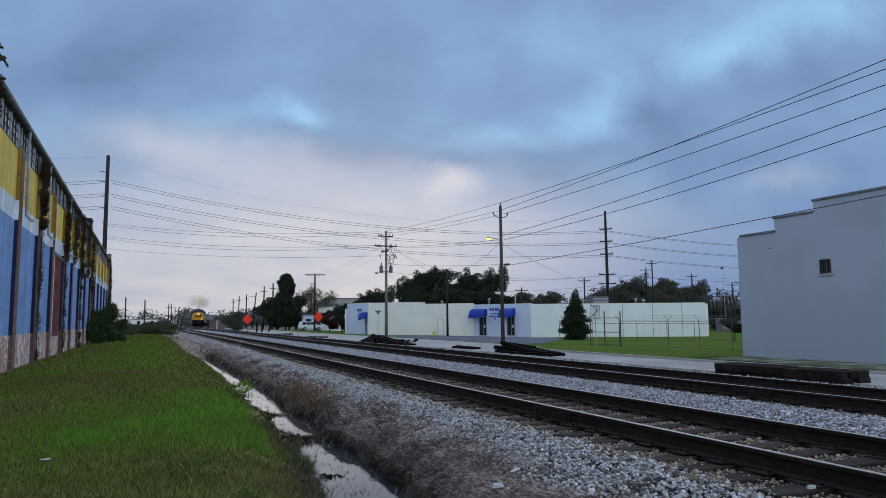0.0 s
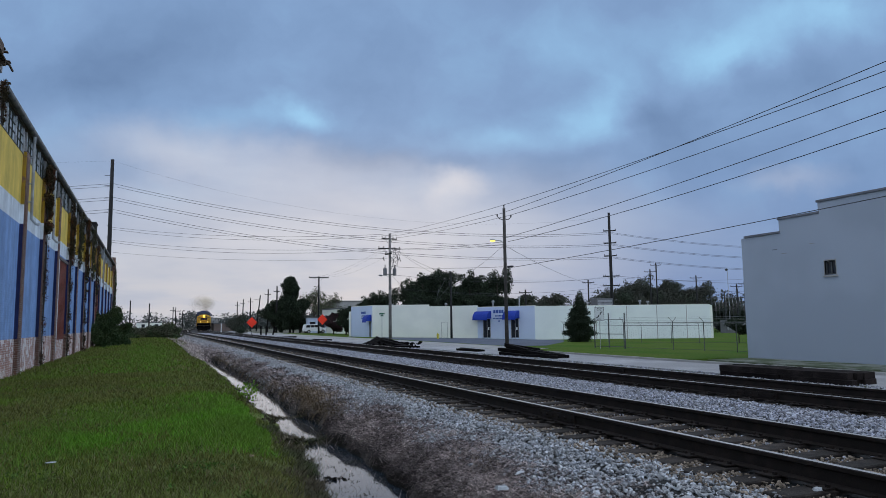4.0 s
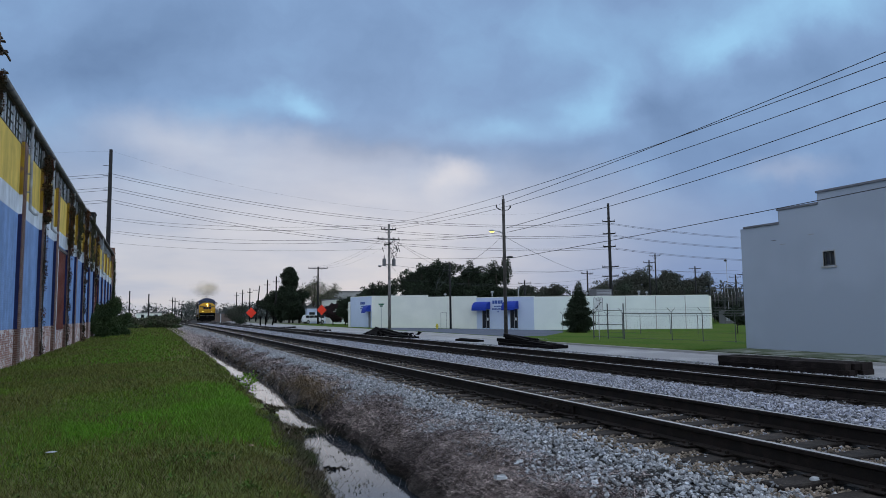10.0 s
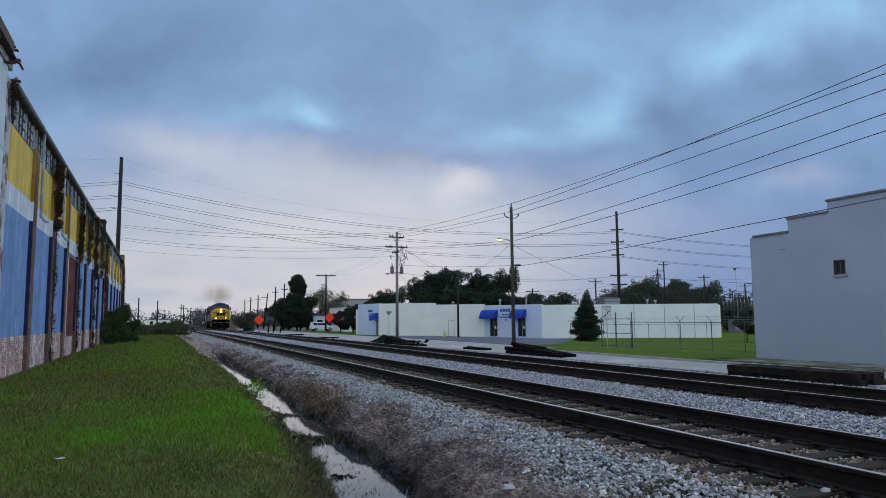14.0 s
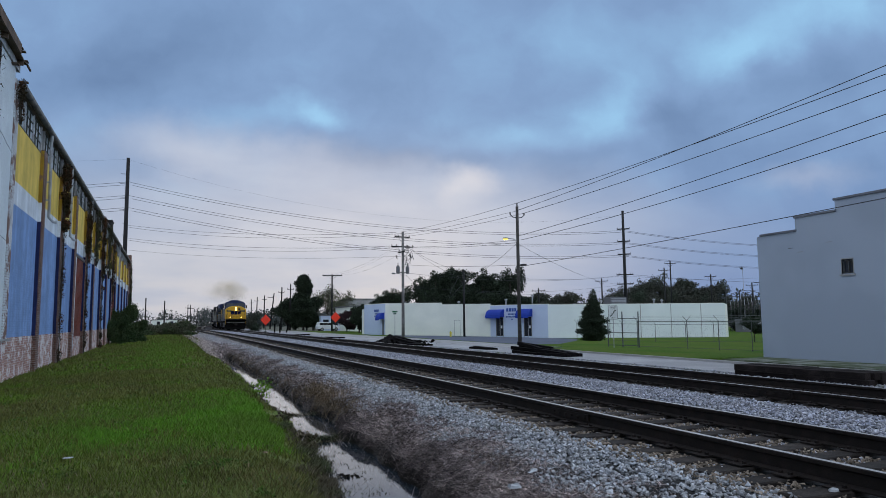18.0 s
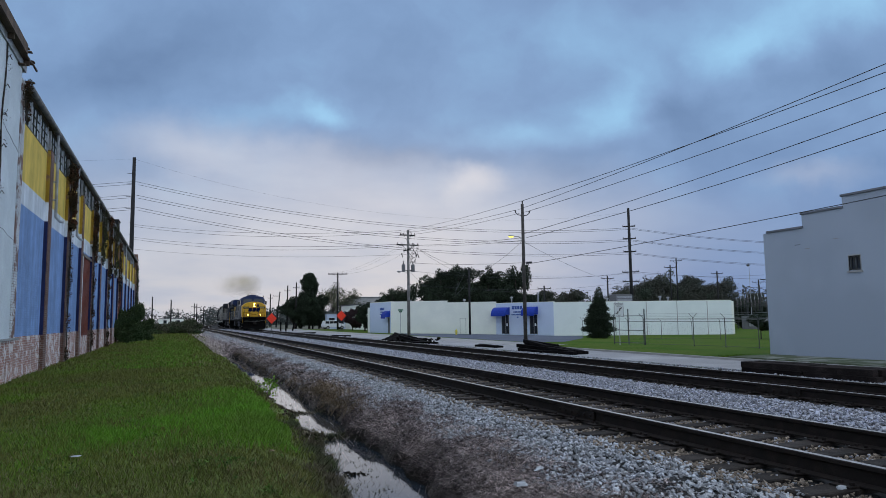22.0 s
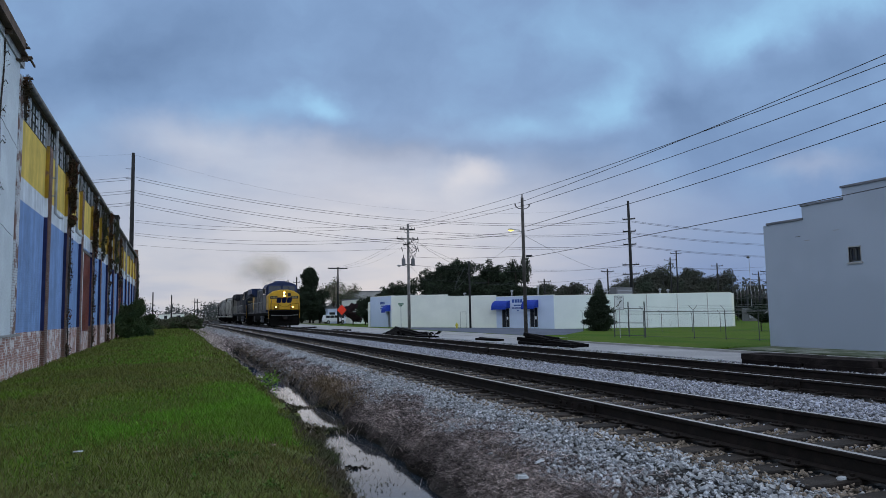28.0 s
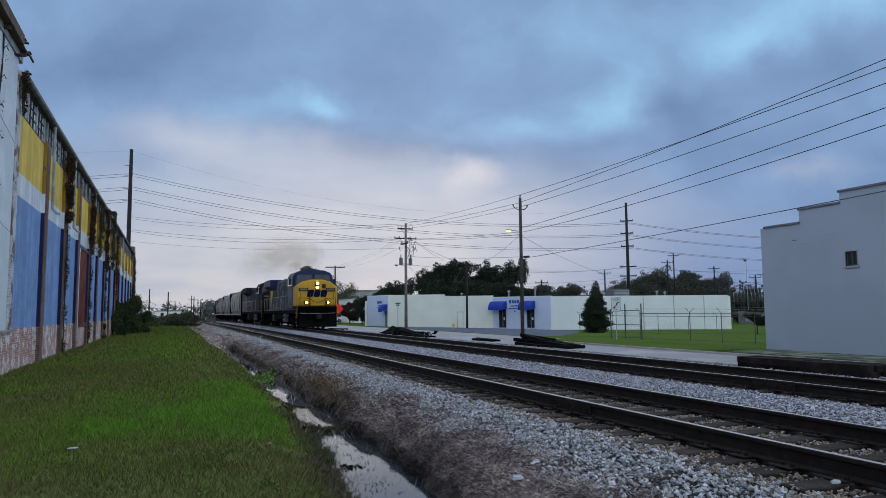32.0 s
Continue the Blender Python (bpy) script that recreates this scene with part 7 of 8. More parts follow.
# ---- the train ----
MAT["loco_yellow"] = material("yellow_loco_paint", (0.62, 0.335, 0.008), 0.5, 0.12, 1.2, 25, 0, second=(0.50, 0.285, 0.012), spec=0.4)
MAT["loco_blue"] = material("dark_blue_loco_paint", (0.017, 0.031, 0.098), 0.55, 0.2, 1.2, 25, 0, spec=0.25)
# second locomotive: darker, duller blue than the lead, mottled with grey
MAT["loco_dark_blue"] = material("darker_blue_loco_paint", (0.011, 0.014, 0.026), 0.75, 0.35, 1.0, 20, 0, second=(0.030, 0.031, 0.036), spec=0.10)
MAT["loco_grey"] = material("grey_loco_paint", (0.135, 0.140, 0.160), 0.65, 0.25, 1.1, 14, 0, second=(0.030, 0.032, 0.042), mix=(0.42, 0.56), spec=0.15)
MAT["loco_black"] = material("grimy_black", (0.0065, 0.006, 0.006), 0.9, 0.35, 2, 30, 0.1, 0.003, spec=0.04)
MAT["grille"] = material("dark_grille", (0.035, 0.036, 0.042), 0.7, 0.3, 8, 60, 0.2, 0.004)
MAT["headlight"] = glow_material("lit_headlight", (1.0, 0.50, 0.075), 22.0)
MAT["ditch_light"] = glow_material("lit_ditch_light", (1.0, 0.42, 0.06), 14.0)
MAT["rail_paint"] = material("handrail_paint", (0.33, 0.33, 0.32), 0.5, 0.2, 5, 40, 0)
MAT["hopper_grey"] = material("grey_hopper_paint", (0.34, 0.335, 0.325), 0.65, 0.2, 0.7, 18, 0.1, 0.003, second=(0.22, 0.212, 0.205))
MAT["hopper_tan"] = material("tan_hopper_paint", (0.36, 0.345, 0.315), 0.65, 0.2, 0.7, 18, 0.1, 0.003, second=(0.24, 0.225, 0.20))
MAT["emblem"] = material("emblem_blue", (0.006, 0.009, 0.035), 0.9, 0.1, 4, 40, 0, spec=0.05)
MAT["board_digit"] = material("board_digit", (0.30, 0.25, 0.11), 0.6, 0.1, 4, 40, 0)
WHEEL_SETS = []


def wheel_set_meshes(r):
    w = [Shape().lathe([(0.09, -0.07), (r * 0.55, -0.05), (r * 0.86, -0.06), (r, -0.07), (r + 0.03, -0.055), (r + 0.03, -0.03), (r, -0.02), (r, 0.07), (r * 0.86, 0.07), (r * 0.6, 0.03), (0.10, 0.06)], 20, pose(s * 0.76, 0, 0, 0, 90 * s, 0)).mesh("wheel", MAT["loco_black"]) for s in (-1, 1)]
    a = Shape().tube((-0.95, 0, 0), (0.95, 0, 0), 0.08, None, 8).mesh("axle", MAT["loco_black"])
    return w, a


def wheels(root, y, r, meshes, turning):
    ws = new("wheel_set", meshes[1])
    ws.parent = root
    ws.matrix_basis = pose(0, y, r)
    for me in meshes[0]:
        part("wheel", me, None, ws)
    if turning:
        WHEEL_SETS.append((ws, y, r))


def bogie(root, yc, axles, r, meshes, turning, half):
    f = Shape()
    for s in (-1, 1):
        f.prism([(-half, r + 0.12), (-half, r + 0.32), (-half * 0.6, r + 0.42), (half * 0.6, r + 0.42), (half, r + 0.32), (half, r + 0.12), (half * 0.7, r - 0.05), (-half * 0.7, r - 0.05)], min(s * 1.0, s * 1.14), max(s * 1.0, s * 1.14), "x", pose(0, yc, 0))
    f.box(-1.0, 1.0, yc - 0.25, yc + 0.25, r + 0.1, r + 0.5)
    b = part("bogie_frame", f, MAT["loco_black"], root, "grimy cast bogie frame")
    for a in axles:
        for s in (-1, 1):
            part("journal_box", Shape().box(min(s * 1.10, s * 1.24), max(s * 1.10, s * 1.24), yc + a - 0.17, yc + a + 0.17, r - 0.14, r + 0.2), MAT["loco_black"], b, bevel=0.03)
        wheels(root, yc + a, r, meshes, turning)
        for s in (-1, 1):
            for d in (-0.32, 0.32):
                part("spring", Shape().tube((s * 1.17, yc + a + d, r + 0.12), (s * 1.17, yc + a + d, r + 0.36), 0.075, None, 8), MAT["loco_black"], b)


def locomotive(label, lead, hood_mat):
    root = thing("locomotive", pose(0, 0, 0), label, "locomotive", "train")
    paint = MAT["loco_blue" if lead else "loco_dark_blue"]
    wm = wheel_set_meshes(0.52)
    for yc in (6.3, -6.3):
        bogie(root, yc, (-1.95, 0, 1.95), 0.52, wm, True, 2.6)
    part("underframe", Shape().box(-1.45, 1.45, -9.75, 9.75, 1.18, 1.55), MAT["loco_black"], root, "grimy black underframe", 0.02)
    for s in (-1, 1):
        part("sill_stripe", Shape().box(min(s * 1.452, s * 1.462), max(s * 1.452, s * 1.462), -9.6, 9.4, 1.44, 1.54), MAT["loco_grey"], root)
    # fuel tank and air reservoirs
    part("fuel_tank", Shape().prism([(-1.35, 1.16), (-1.4, 0.75), (-1.05, 0.32), (1.05, 0.32), (1.4, 0.75), (1.35, 1.16)], -2.6, 2.2), MAT["loco_black"], root, "grimy black fuel tank", 0.03)
    for s in (-1, 1):
        for z in (0.62, 1.0):
            part("air_reservoir", Shape().tube((s * 1.28, 2.4, z), (s * 1.28, 3.5, z), 0.17, None, 10), MAT["loco_grey"], root, "silver air reservoir", smooth=False)
        part("battery_box", Shape().box(min(s * 1.0, s * 1.44), max(s * 1.0, s * 1.44), -3.5, -2.75, 0.5, 1.15), MAT["loco_grey"], root, "grey equipment box", 0.02)
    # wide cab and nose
    part("nose", Shape().prism([(-1.54, 1.72), (1.54, 1.72), (1.54, 3.22), (1.0, 3.60), (0.4, 3.74), (-0.4, 3.74), (-1.0, 3.60), (-1.54, 3.22)], 7.9, 9.6), MAT["loco_yellow" if lead else "loco_dark_blue"], root, "yellow wide nose" if lead else "dark wide nose", 0.07)
    part("cab", Shape().prism([(-1.56, 1.55), (1.56, 1.55), (1.56, 4.05), (1.36, 4.36), (0.8, 4.55), (-0.8, 4.55), (-1.36, 4.36), (-1.56, 4.05)], 5.4, 8.05), paint, root, "dark blue wide cab", 0.03)
    for s in (-1, 1):
        part("cab_side_panel", Shape().box(min(s * 1.562, s * 1.575), max(s * 1.562, s * 1.575), 5.45, 8.0, 1.6, 3.25), MAT[hood_mat], root, "grey lower cab side")
    for s in (-1, 1):
        lo, hi = sorted((s * 0.10, s * 1.36))
        m = pose(0, 8.13, 3.40, 9, 0, 0)
        w = part("windshield", Shape().prism([(lo, 0.0), (hi, 0.0), (hi - (0.10 if s > 0 else 0), 0.80), (lo + (0.10 if s < 0 else 0), 0.80)], 0.05, 0.09, "y", m), MAT["cab_glass"], root, "reflective cab windshield")
        for x0, x1, z0, z1 in ((lo - 0.05, hi + 0.05, 0.78, 0.86), (lo - 0.05, lo + 0.02, -0.05, 0.80), (hi - 0.02, hi + 0.05, -0.05, 0.80)):
            part("windshield_frame", Shape().box(x0, x1, 0.04, 0.12, z0, z1, m), paint, w)
        part("wiper", Shape().tube((s * 0.6, 8.13, 4.12), (s * 0.85, 8.2, 3.75), 0.012, None, 4), MAT["black"], w)
        for y0, y1 in ((5.7, 6.6), (6.75, 7.6)):
            part("cab_window", Shape().box(min(s * 1.555, s * 1.58), max(s * 1.555, s * 1.58), y0, y1, 3.35, 3.95), MAT["cab_glass"], root)
        part("mirror", Shape().box(min(s * 1.62, s * 1.85), max(s * 1.62, s * 1.85), 7.7, 7.74, 3.4, 3.9), MAT["black"], root)
    roof = part("air_conditioner", Shape().box(-0.5, 0.5, 5.9, 6.9, 4.53, 4.74), paint, root, "rooftop air conditioner", 0.06)
    part("horn", Shape().tube((-0.75, 5.7, 4.64), (-0.75, 6.2, 4.66), 0.03, 0.09, 8).tube((-0.58, 5.7, 4.72), (-0.58, 6.1, 4.74), 0.03, 0.08, 8), MAT["dark_metal"], roof)
    part("antenna", Shape().lathe([(0.16, 0), (0.16, 0.1), (0.03, 0.16)], 8, pose(0.6, 7.5, 4.54)), MAT["dark_metal"], roof)
    # nose fittings
    h = part("headlight_housing", Shape().box(-0.16, 0.16, 9.55, 9.68, 3.02, 3.56), MAT["loco_black"], root, bevel=0.03)
    for z in (3.14, 3.44):
        part("headlight", Shape().tube((0, 9.67, z), (0, 9.71, z), 0.10, None, 14), MAT["headlight" if lead else "glass"], h, "lit round headlight" if lead else "")
    part("class_window", Shape().box(-0.66, -0.36, 9.55, 9.67, 3.06, 3.40), MAT["black"], root, "small dark nose hatch", 0.03)
    part("nose_door", Shape().box(-0.30, 0.30, 9.59, 9.63, 1.75, 2.30), MAT["loco_yellow"], root, bevel=0.02)
    for s in (-1, 1):
        n = part("number_board", Shape().box(s * 1.02 - 0.36, s * 1.02 + 0.36, 9.55, 9.645, 2.84, 3.10), MAT["black"], root, "black number board")
        for k in range(4):
            part("digit_bar", Shape().box(s * 1.02 - 0.26 + k * 0.14, s * 1.02 - 0.17 + k * 0.14, 9.645, 9.652, 2.91, 3.05), MAT["board_digit"], n)
        d = part("ditch_light_box", Shape().box(s * 0.82 - 0.16, s * 0.82 + 0.16, 9.55, 9.74, 1.86, 2.12), MAT["loco_black"], root, bevel=0.03)
        part("ditch_light", Shape().tube((s * 0.82, 9.73, 1.99), (s * 0.82, 9.77, 1.99), 0.085, None, 12), MAT["ditch_light" if lead else "glass"], d, "lit ditch light" if lead else "")
        part("grab_rail", Shape().path([(s * 0.55, 9.70, 1.65), (s * 0.55, 9.86, 1.7), (s * 0.55, 9.86, 2.55), (s * 0.55, 9.68, 2.6)], 0.022, 6), paint, root)
        part("grab_rail", Shape().path([(s * 1.25, 9.60, 1.65), (s * 1.25, 9.78, 1.7), (s * 1.25, 9.78, 2.6), (s * 1.25, 9.5, 2.75)], 0.022, 6), paint, root)
        part("step_well", Shape().box(min(s * 1.05, s * 1.5), max(s * 1.05, s * 1.5), 8.9, 9.75, 0.35, 1.5), MAT["loco_black"], root, "black corner step well", 0.02)
        for z in (0.5, 0.85, 1.2):
            part("step", Shape().box(min(s * 1.08, s * 1.56), max(s * 1.08, s * 1.56), 9.0, 9.65, z, z + 0.03), MAT["rail_paint"], root)
        part("corner_rail", Shape().path([(s * 1.52, 9.70, 0.9), (s * 1.52, 9.74, 1.6), (s * 1.52, 9.72, 2.5), (s * 1.52, 9.4, 2.6)], 0.022, 6), MAT["loco_yellow"] , root)
    # the maker's emblem on the nose: plain dark blocks
    for x0, x1 in ((-0.74, -0.28), (-0.22, 0.22), (0.28, 0.74)):
        e = Shape().prism([(x0 + 0.10, 2.42), (x1 - 0.02, 2.42), (x1 + 0.03, 2.52), (x1 - 0.04, 2.88), (x1 - 0.12, 2.97), (x0 - 0.02, 2.97), (x0 - 0.05, 2.88), (x0 + 0.02, 2.52)], 9.59, 9.64)
        part("emblem_block", e, MAT["emblem"], root, "dark blue emblem block")
    part("front_handrail", Shape().path([(-1.38, 9.74, 1.62), (-1.38, 9.80, 2.34), (-0.62, 9.84, 2.30), (-0.62, 9.80, 1.62)], 0.024, 6), MAT["loco_black"], root, "dark front handrail")
    part("front_handrail", Shape().path([(1.38, 9.74, 1.62), (1.38, 9.80, 2.34), (0.62, 9.84, 2.30), (0.62, 9.80, 1.62)], 0.024, 6), MAT["loco_black"], root, "dark front handrail")
    part("walkway_chain", Shape().path([(-0.62, 9.84, 2.28), (-0.3, 9.86, 2.08), (0, 9.87, 2.0), (0.3, 9.86, 2.08), (0.62, 9.84, 2.28)], 0.018, 5), MAT["loco_black"], root)
    part("anticlimber", Shape().box(-1.5, 1.5, 9.62, 9.92, 1.5, 1.66), MAT["loco_black"], root, "black ribbed anticlimber", 0.02)
    part("uncoupling_lever", Shape().path([(-1.35, 9.84, 1.2), (-0.4, 9.9, 1.16), (0.4, 9.9, 1.16), (1.35, 9.84, 1.2)], 0.022, 5), MAT["rail_paint"], root)
    # pilot, plough, coupler
    part("pilot", Shape().box(-1.45, 1.45, 9.55, 9.80, 0.75, 1.62), MAT["loco_black"], root, "black pilot sheet", 0.02)
    part("plough", Shape().prism([(9.6, 0.16), (10.15, 0.16), (9.95, 0.5), (9.8, 0.85), (9.6, 0.85)], -1.42, 1.42, "x"), MAT["loco_black"], root, "black snow plough", 0.02)
    part("coupler", Shape().box(-0.16, 0.16, 9.8, 10.25, 0.78, 1.05).box(-0.2, 0.05, 10.2, 10.42, 0.74, 1.1), MAT["rail_rust"], root, "rusty knuckle coupler", 0.03)
    for x in (-0.75, -0.5, -0.3, 0.3, 0.5, 0.75):
        part("air_hose", Shape().path([(x, 9.8, 1.25), (x, 9.95, 1.15), (x * 0.95, 10.02, 0.85), (x * 0.85, 9.98, 0.6)], 0.03, 6), MAT["loco_black"], root)
    # long hood with doors, radiator wings, exhaust
    part("hood", Shape().prism([(-0.92, 1.55), (0.92, 1.55), (0.92, 4.0), (0.72, 4.26), (-0.72, 4.26), (-0.92, 4.0)], -9.2, 5.4), MAT[hood_mat], root, "long narrow engine hood", 0.02)
    for s in (-1, 1):
        for i in range(12):
            y = -4.2 + i * 0.78
            part("hood_door", Shape().box(min(s * 0.918, s * 0.94), max(s * 0.918, s * 0.94), y, y + 0.70, 1.8, 3.55), MAT["grille"] if i % 4 == 1 else MAT[hood_mat], root)
        part("blower_bulge", Shape().box(min(s * 0.9, s * 1.42), max(s * 0.9, s * 1.28), 3.2, 5.38, 1.56, 3.92), MAT[hood_mat], root, "", 0.04)
        part("radiator_wing", Shape().prism([(s * 0.9, 3.40), (s * 1.52, 3.78), (s * 1.52, 4.30), (s * 0.9, 4.34)], -9.3, -5.0), paint, root, "flared radiator wing")
        part("radiator_grille", Shape().box(min(s * 0.918, s * 0.95), max(s * 0.918, s * 0.95), -9.0, -5.1, 2.1, 3.5), MAT["grille"], root, "dark radiator grille")
        part("intake_grille", Shape().box(min(s * 0.918, s * 0.955), max(s * 0.918, s * 0.955), 1.2, 3.1, 3.3, 4.1), MAT["grille"], root)
        if lead:
            part("yellow_chevron", Shape().prism([(-9.0, 4.0), (-6.4, 4.0), (-8.2, 1.9), (-8.6, 1.9)], min(s * 0.952, s * 0.965), max(s * 0.952, s * 0.965), "x"), MAT["loco_yellow"], root, "yellow chevron on the hood side")
        # walkway railing
        n = 12
        ys = [-9.4 + (14.4) * i / n for i in range(n + 1)]
        rl = part("handrail", Shape().tube((s * 1.45, ys[0], 2.62), (s * 1.45, ys[-1], 2.62), 0.024, None, 6), MAT["rail_paint"], root, "pale tubular handrail")
        for y in ys:
            part("stanchion", Shape().tube((s * 1.45, y, 1.5), (s * 1.45, y, 2.62), 0.02, None, 5), MAT["rail_paint"], rl)
    part("radiator_roof", Shape().box(-1.5, 1.5, -9.3, -5.0, 4.28, 4.38), paint, root)
    part("exhaust_stack", Shape().box(-0.3, 0.3, -2.2, -1.2, 4.24, 4.50), MAT["loco_black"], root, "sooty exhaust stack", 0.02)
    part("roof_hatch", Shape().box(-0.6, 0.6, 0.2, 3.0, 4.25, 4.36), paint, root, "", 0.03)
    part("dynamic_brake", Shape().box(-0.9, 0.9, 3.3, 5.3, 4.0, 4.36), paint, root, "", 0.05)
    part("rear_pilot", Shape().box(-1.45, 1.45, -9.9, -9.6, 0.6, 1.6), MAT["loco_black"], root)
    part("rear_coupler", Shape().box(-0.16, 0.16, -10.35, -9.8, 0.78, 1.05), MAT["rail_rust"], root)
    return root


def hopper_car(mat):
    root = thing("hopper_car", pose(0, 0, 0), "grey covered hopper car with ribbed curved sides", "freight car", "train")
    wm = wheel_set_meshes(0.42)
    for yc in (6.1, -6.1):
        bogie(root, yc, (-0.89, 0.89), 0.42, wm, True, 1.35)
    side = [(1.0, 0.98), (1.48, 1.55), (1.58, 2.6), (1.50, 3.6), (1.15, 4.15), (0.45, 4.40)]
    prof = side + [(-x, z) for x, z in reversed(side)]
    part("body", Shape().prism(prof, -6.6, 6.6), MAT[mat], root, "grey curved hopper body", smooth=False)
    for s in (-1, 1):
        part("slope_sheet", Shape().prism([(s * 6.6, 1.6), (s * 6.6, 4.35), (s * 7.6, 4.3), (s * 7.6, 3.9)], -1.35, 1.35, "x"), MAT[mat], root)
        part("end_frame", Shape().box(-1.45, 1.45, min(s * 7.4, s * 7.65), max(s * 7.4, s * 7.65), 1.0, 1.4).box(-1.45, -1.3, min(s * 7.4, s * 7.6), max(s * 7.4, s * 7.6), 1.4, 4.2).box(1.3, 1.45, min(s * 7.4, s * 7.6), max(s * 7.4, s * 7.6), 1.4, 4.2), MAT["loco_black"], root, "black end frame")
        part("coupler", Shape().box(-0.15, 0.15, min(s * 7.6, s * 8.25), max(s * 7.6, s * 8.25), 0.78, 1.02), MAT["rail_rust"], root)
        part("side_sill", Shape().box(min(s * 1.25, s * 1.5), max(s * 1.25, s * 1.5), -7.5, 7.5, 1.02, 1.22), MAT[mat], root)
        part("ladder", Shape().box(s * 1.46 - 0.02, s * 1.46 + 0.02, 6.95, 6.99, 1.2, 4.2).box(s * 1.46 - 0.02, s * 1.46 + 0.02, 7.35, 7.39, 1.2, 4.2), MAT["rail_paint"], root)
        for i in range(5):
            y = -6.55 + 13.1 * i / 4
            rib = Shape()
            for (x0, z0), (x1, z1) in zip(side, side[1:]):
                rib.tube((s * x0, y, z0), (s * x1, y, z1), 0.05, None, 6)
            part("rib", rib, MAT["loco_black"] if i in (0, 4) else MAT["grille"], root)
    for y in (-4.6, -1.55, 1.55, 4.6):
        part("hopper_chute", Shape().add([(-1.1, y - 1.35, 1.1), (1.1, y - 1.35, 1.1), (1.1, y + 1.35, 1.1), (-1.1, y + 1.35, 1.1), (-0.4, y - 0.35, 0.42), (0.4, y - 0.35, 0.42), (0.4, y + 0.35, 0.42), (-0.4, y + 0.35, 0.42)], [(0, 1, 2, 3), (4, 7, 6, 5), (0, 4, 5, 1), (1, 5, 6, 2), (2, 6, 7, 3), (3, 7, 4, 0)]), MAT["loco_black"], root, "grimy hopper chute")
    part("running_board", Shape().box(-0.35, 0.35, -7.4, 7.4, 4.46, 4.50), MAT["rail_paint"], root)
    for i in range(6):
        part("roof_hatch", Shape().box(-0.3, 0.3, -5.9 + i * 2.1, -4.6 + i * 2.1, 4.38, 4.46), MAT[mat], root)
    return root


def build_train():
    cars = [(locomotive("lead locomotive with yellow nose and dark blue cab", True, "loco_grey"), 10.4), (locomotive("second locomotive in darker blue and grey", False, "loco_dark_blue"), 31.0)]
    y = 41.6 + 8.2
    for i in range(9):
        cars.append((hopper_car("hopper_grey" if i % 3 else "hopper_tan"), y))
        y += 16.5
    return cars


TRAIN = build_train()


# ---- exhaust smoke ----
def smoke_material():
    """Thin brown haze, densest at the heart of each billow and torn by noise."""
    m = bpy.data.materials.new("brown_exhaust_smoke")
    m.use_nodes = True
    nt = m.node_tree
    L = nt.links.new
    b = nt.nodes["Principled BSDF"]
    b.inputs["Base Color"].default_value = (0.52, 0.41, 0.25, 1)
    b.inputs["Roughness"].default_value, b.inputs["Specular IOR Level"].default_value = 1.0, 0.0
    tc = nt.nodes.new("ShaderNodeTexCoord")
    flat = nt.nodes.new("ShaderNodeVectorMath")
    flat.operation = "MULTIPLY"
    flat.inputs[1].default_value = (1, 0, 1)
    L(tc.outputs["Object"], flat.inputs[0])
    ln = nt.nodes.new("ShaderNodeVectorMath")
    ln.operation = "LENGTH"
    L(flat.outputs[0], ln.inputs[0])
    fall = nt.nodes.new("ShaderNodeMapRange")
    fall.interpolation_type = "SMOOTHERSTEP"
    for k, v in zip(("From Min", "From Max", "To Min", "To Max"), (0.0, 0.97, 1.0, 0.0)):
        fall.inputs[k].default_value = v
    L(ln.outputs["Value"], fall.inputs["Value"])
    n = nt.nodes.new("ShaderNodeTexNoise")
    n.inputs["Scale"].default_value, n.inputs["Detail"].default_value = 1.3, 2
    L(tc.outputs["Object"], n.inputs["Vector"])
    nr = nt.nodes.new("ShaderNodeMapRange")
    for k, v in zip(("From Min", "From Max", "To Min", "To Max"), (0.22, 0.70, 0.04, 0.32)):
        nr.inputs[k].default_value = v
    L(n.outputs["Fac"], nr.inputs["Value"])
    mu = nt.nodes.new("ShaderNodeMath")
    mu.operation = "MULTIPLY"
    L(fall.outputs[0], mu.inputs[0])
    L(nr.outputs[0], mu.inputs[1])
    mx = nt.nodes.new("ShaderNodeMixShader")
    L(mu.outputs[0], mx.inputs[0])
    L(nt.nodes.new("ShaderNodeBsdfTransparent").outputs[0], mx.inputs[1])
    L(b.outputs[0], mx.inputs[2])
    L(mx.outputs[0], nt.nodes["Material Output"].inputs["Surface"])
    return m


SMOKE = []


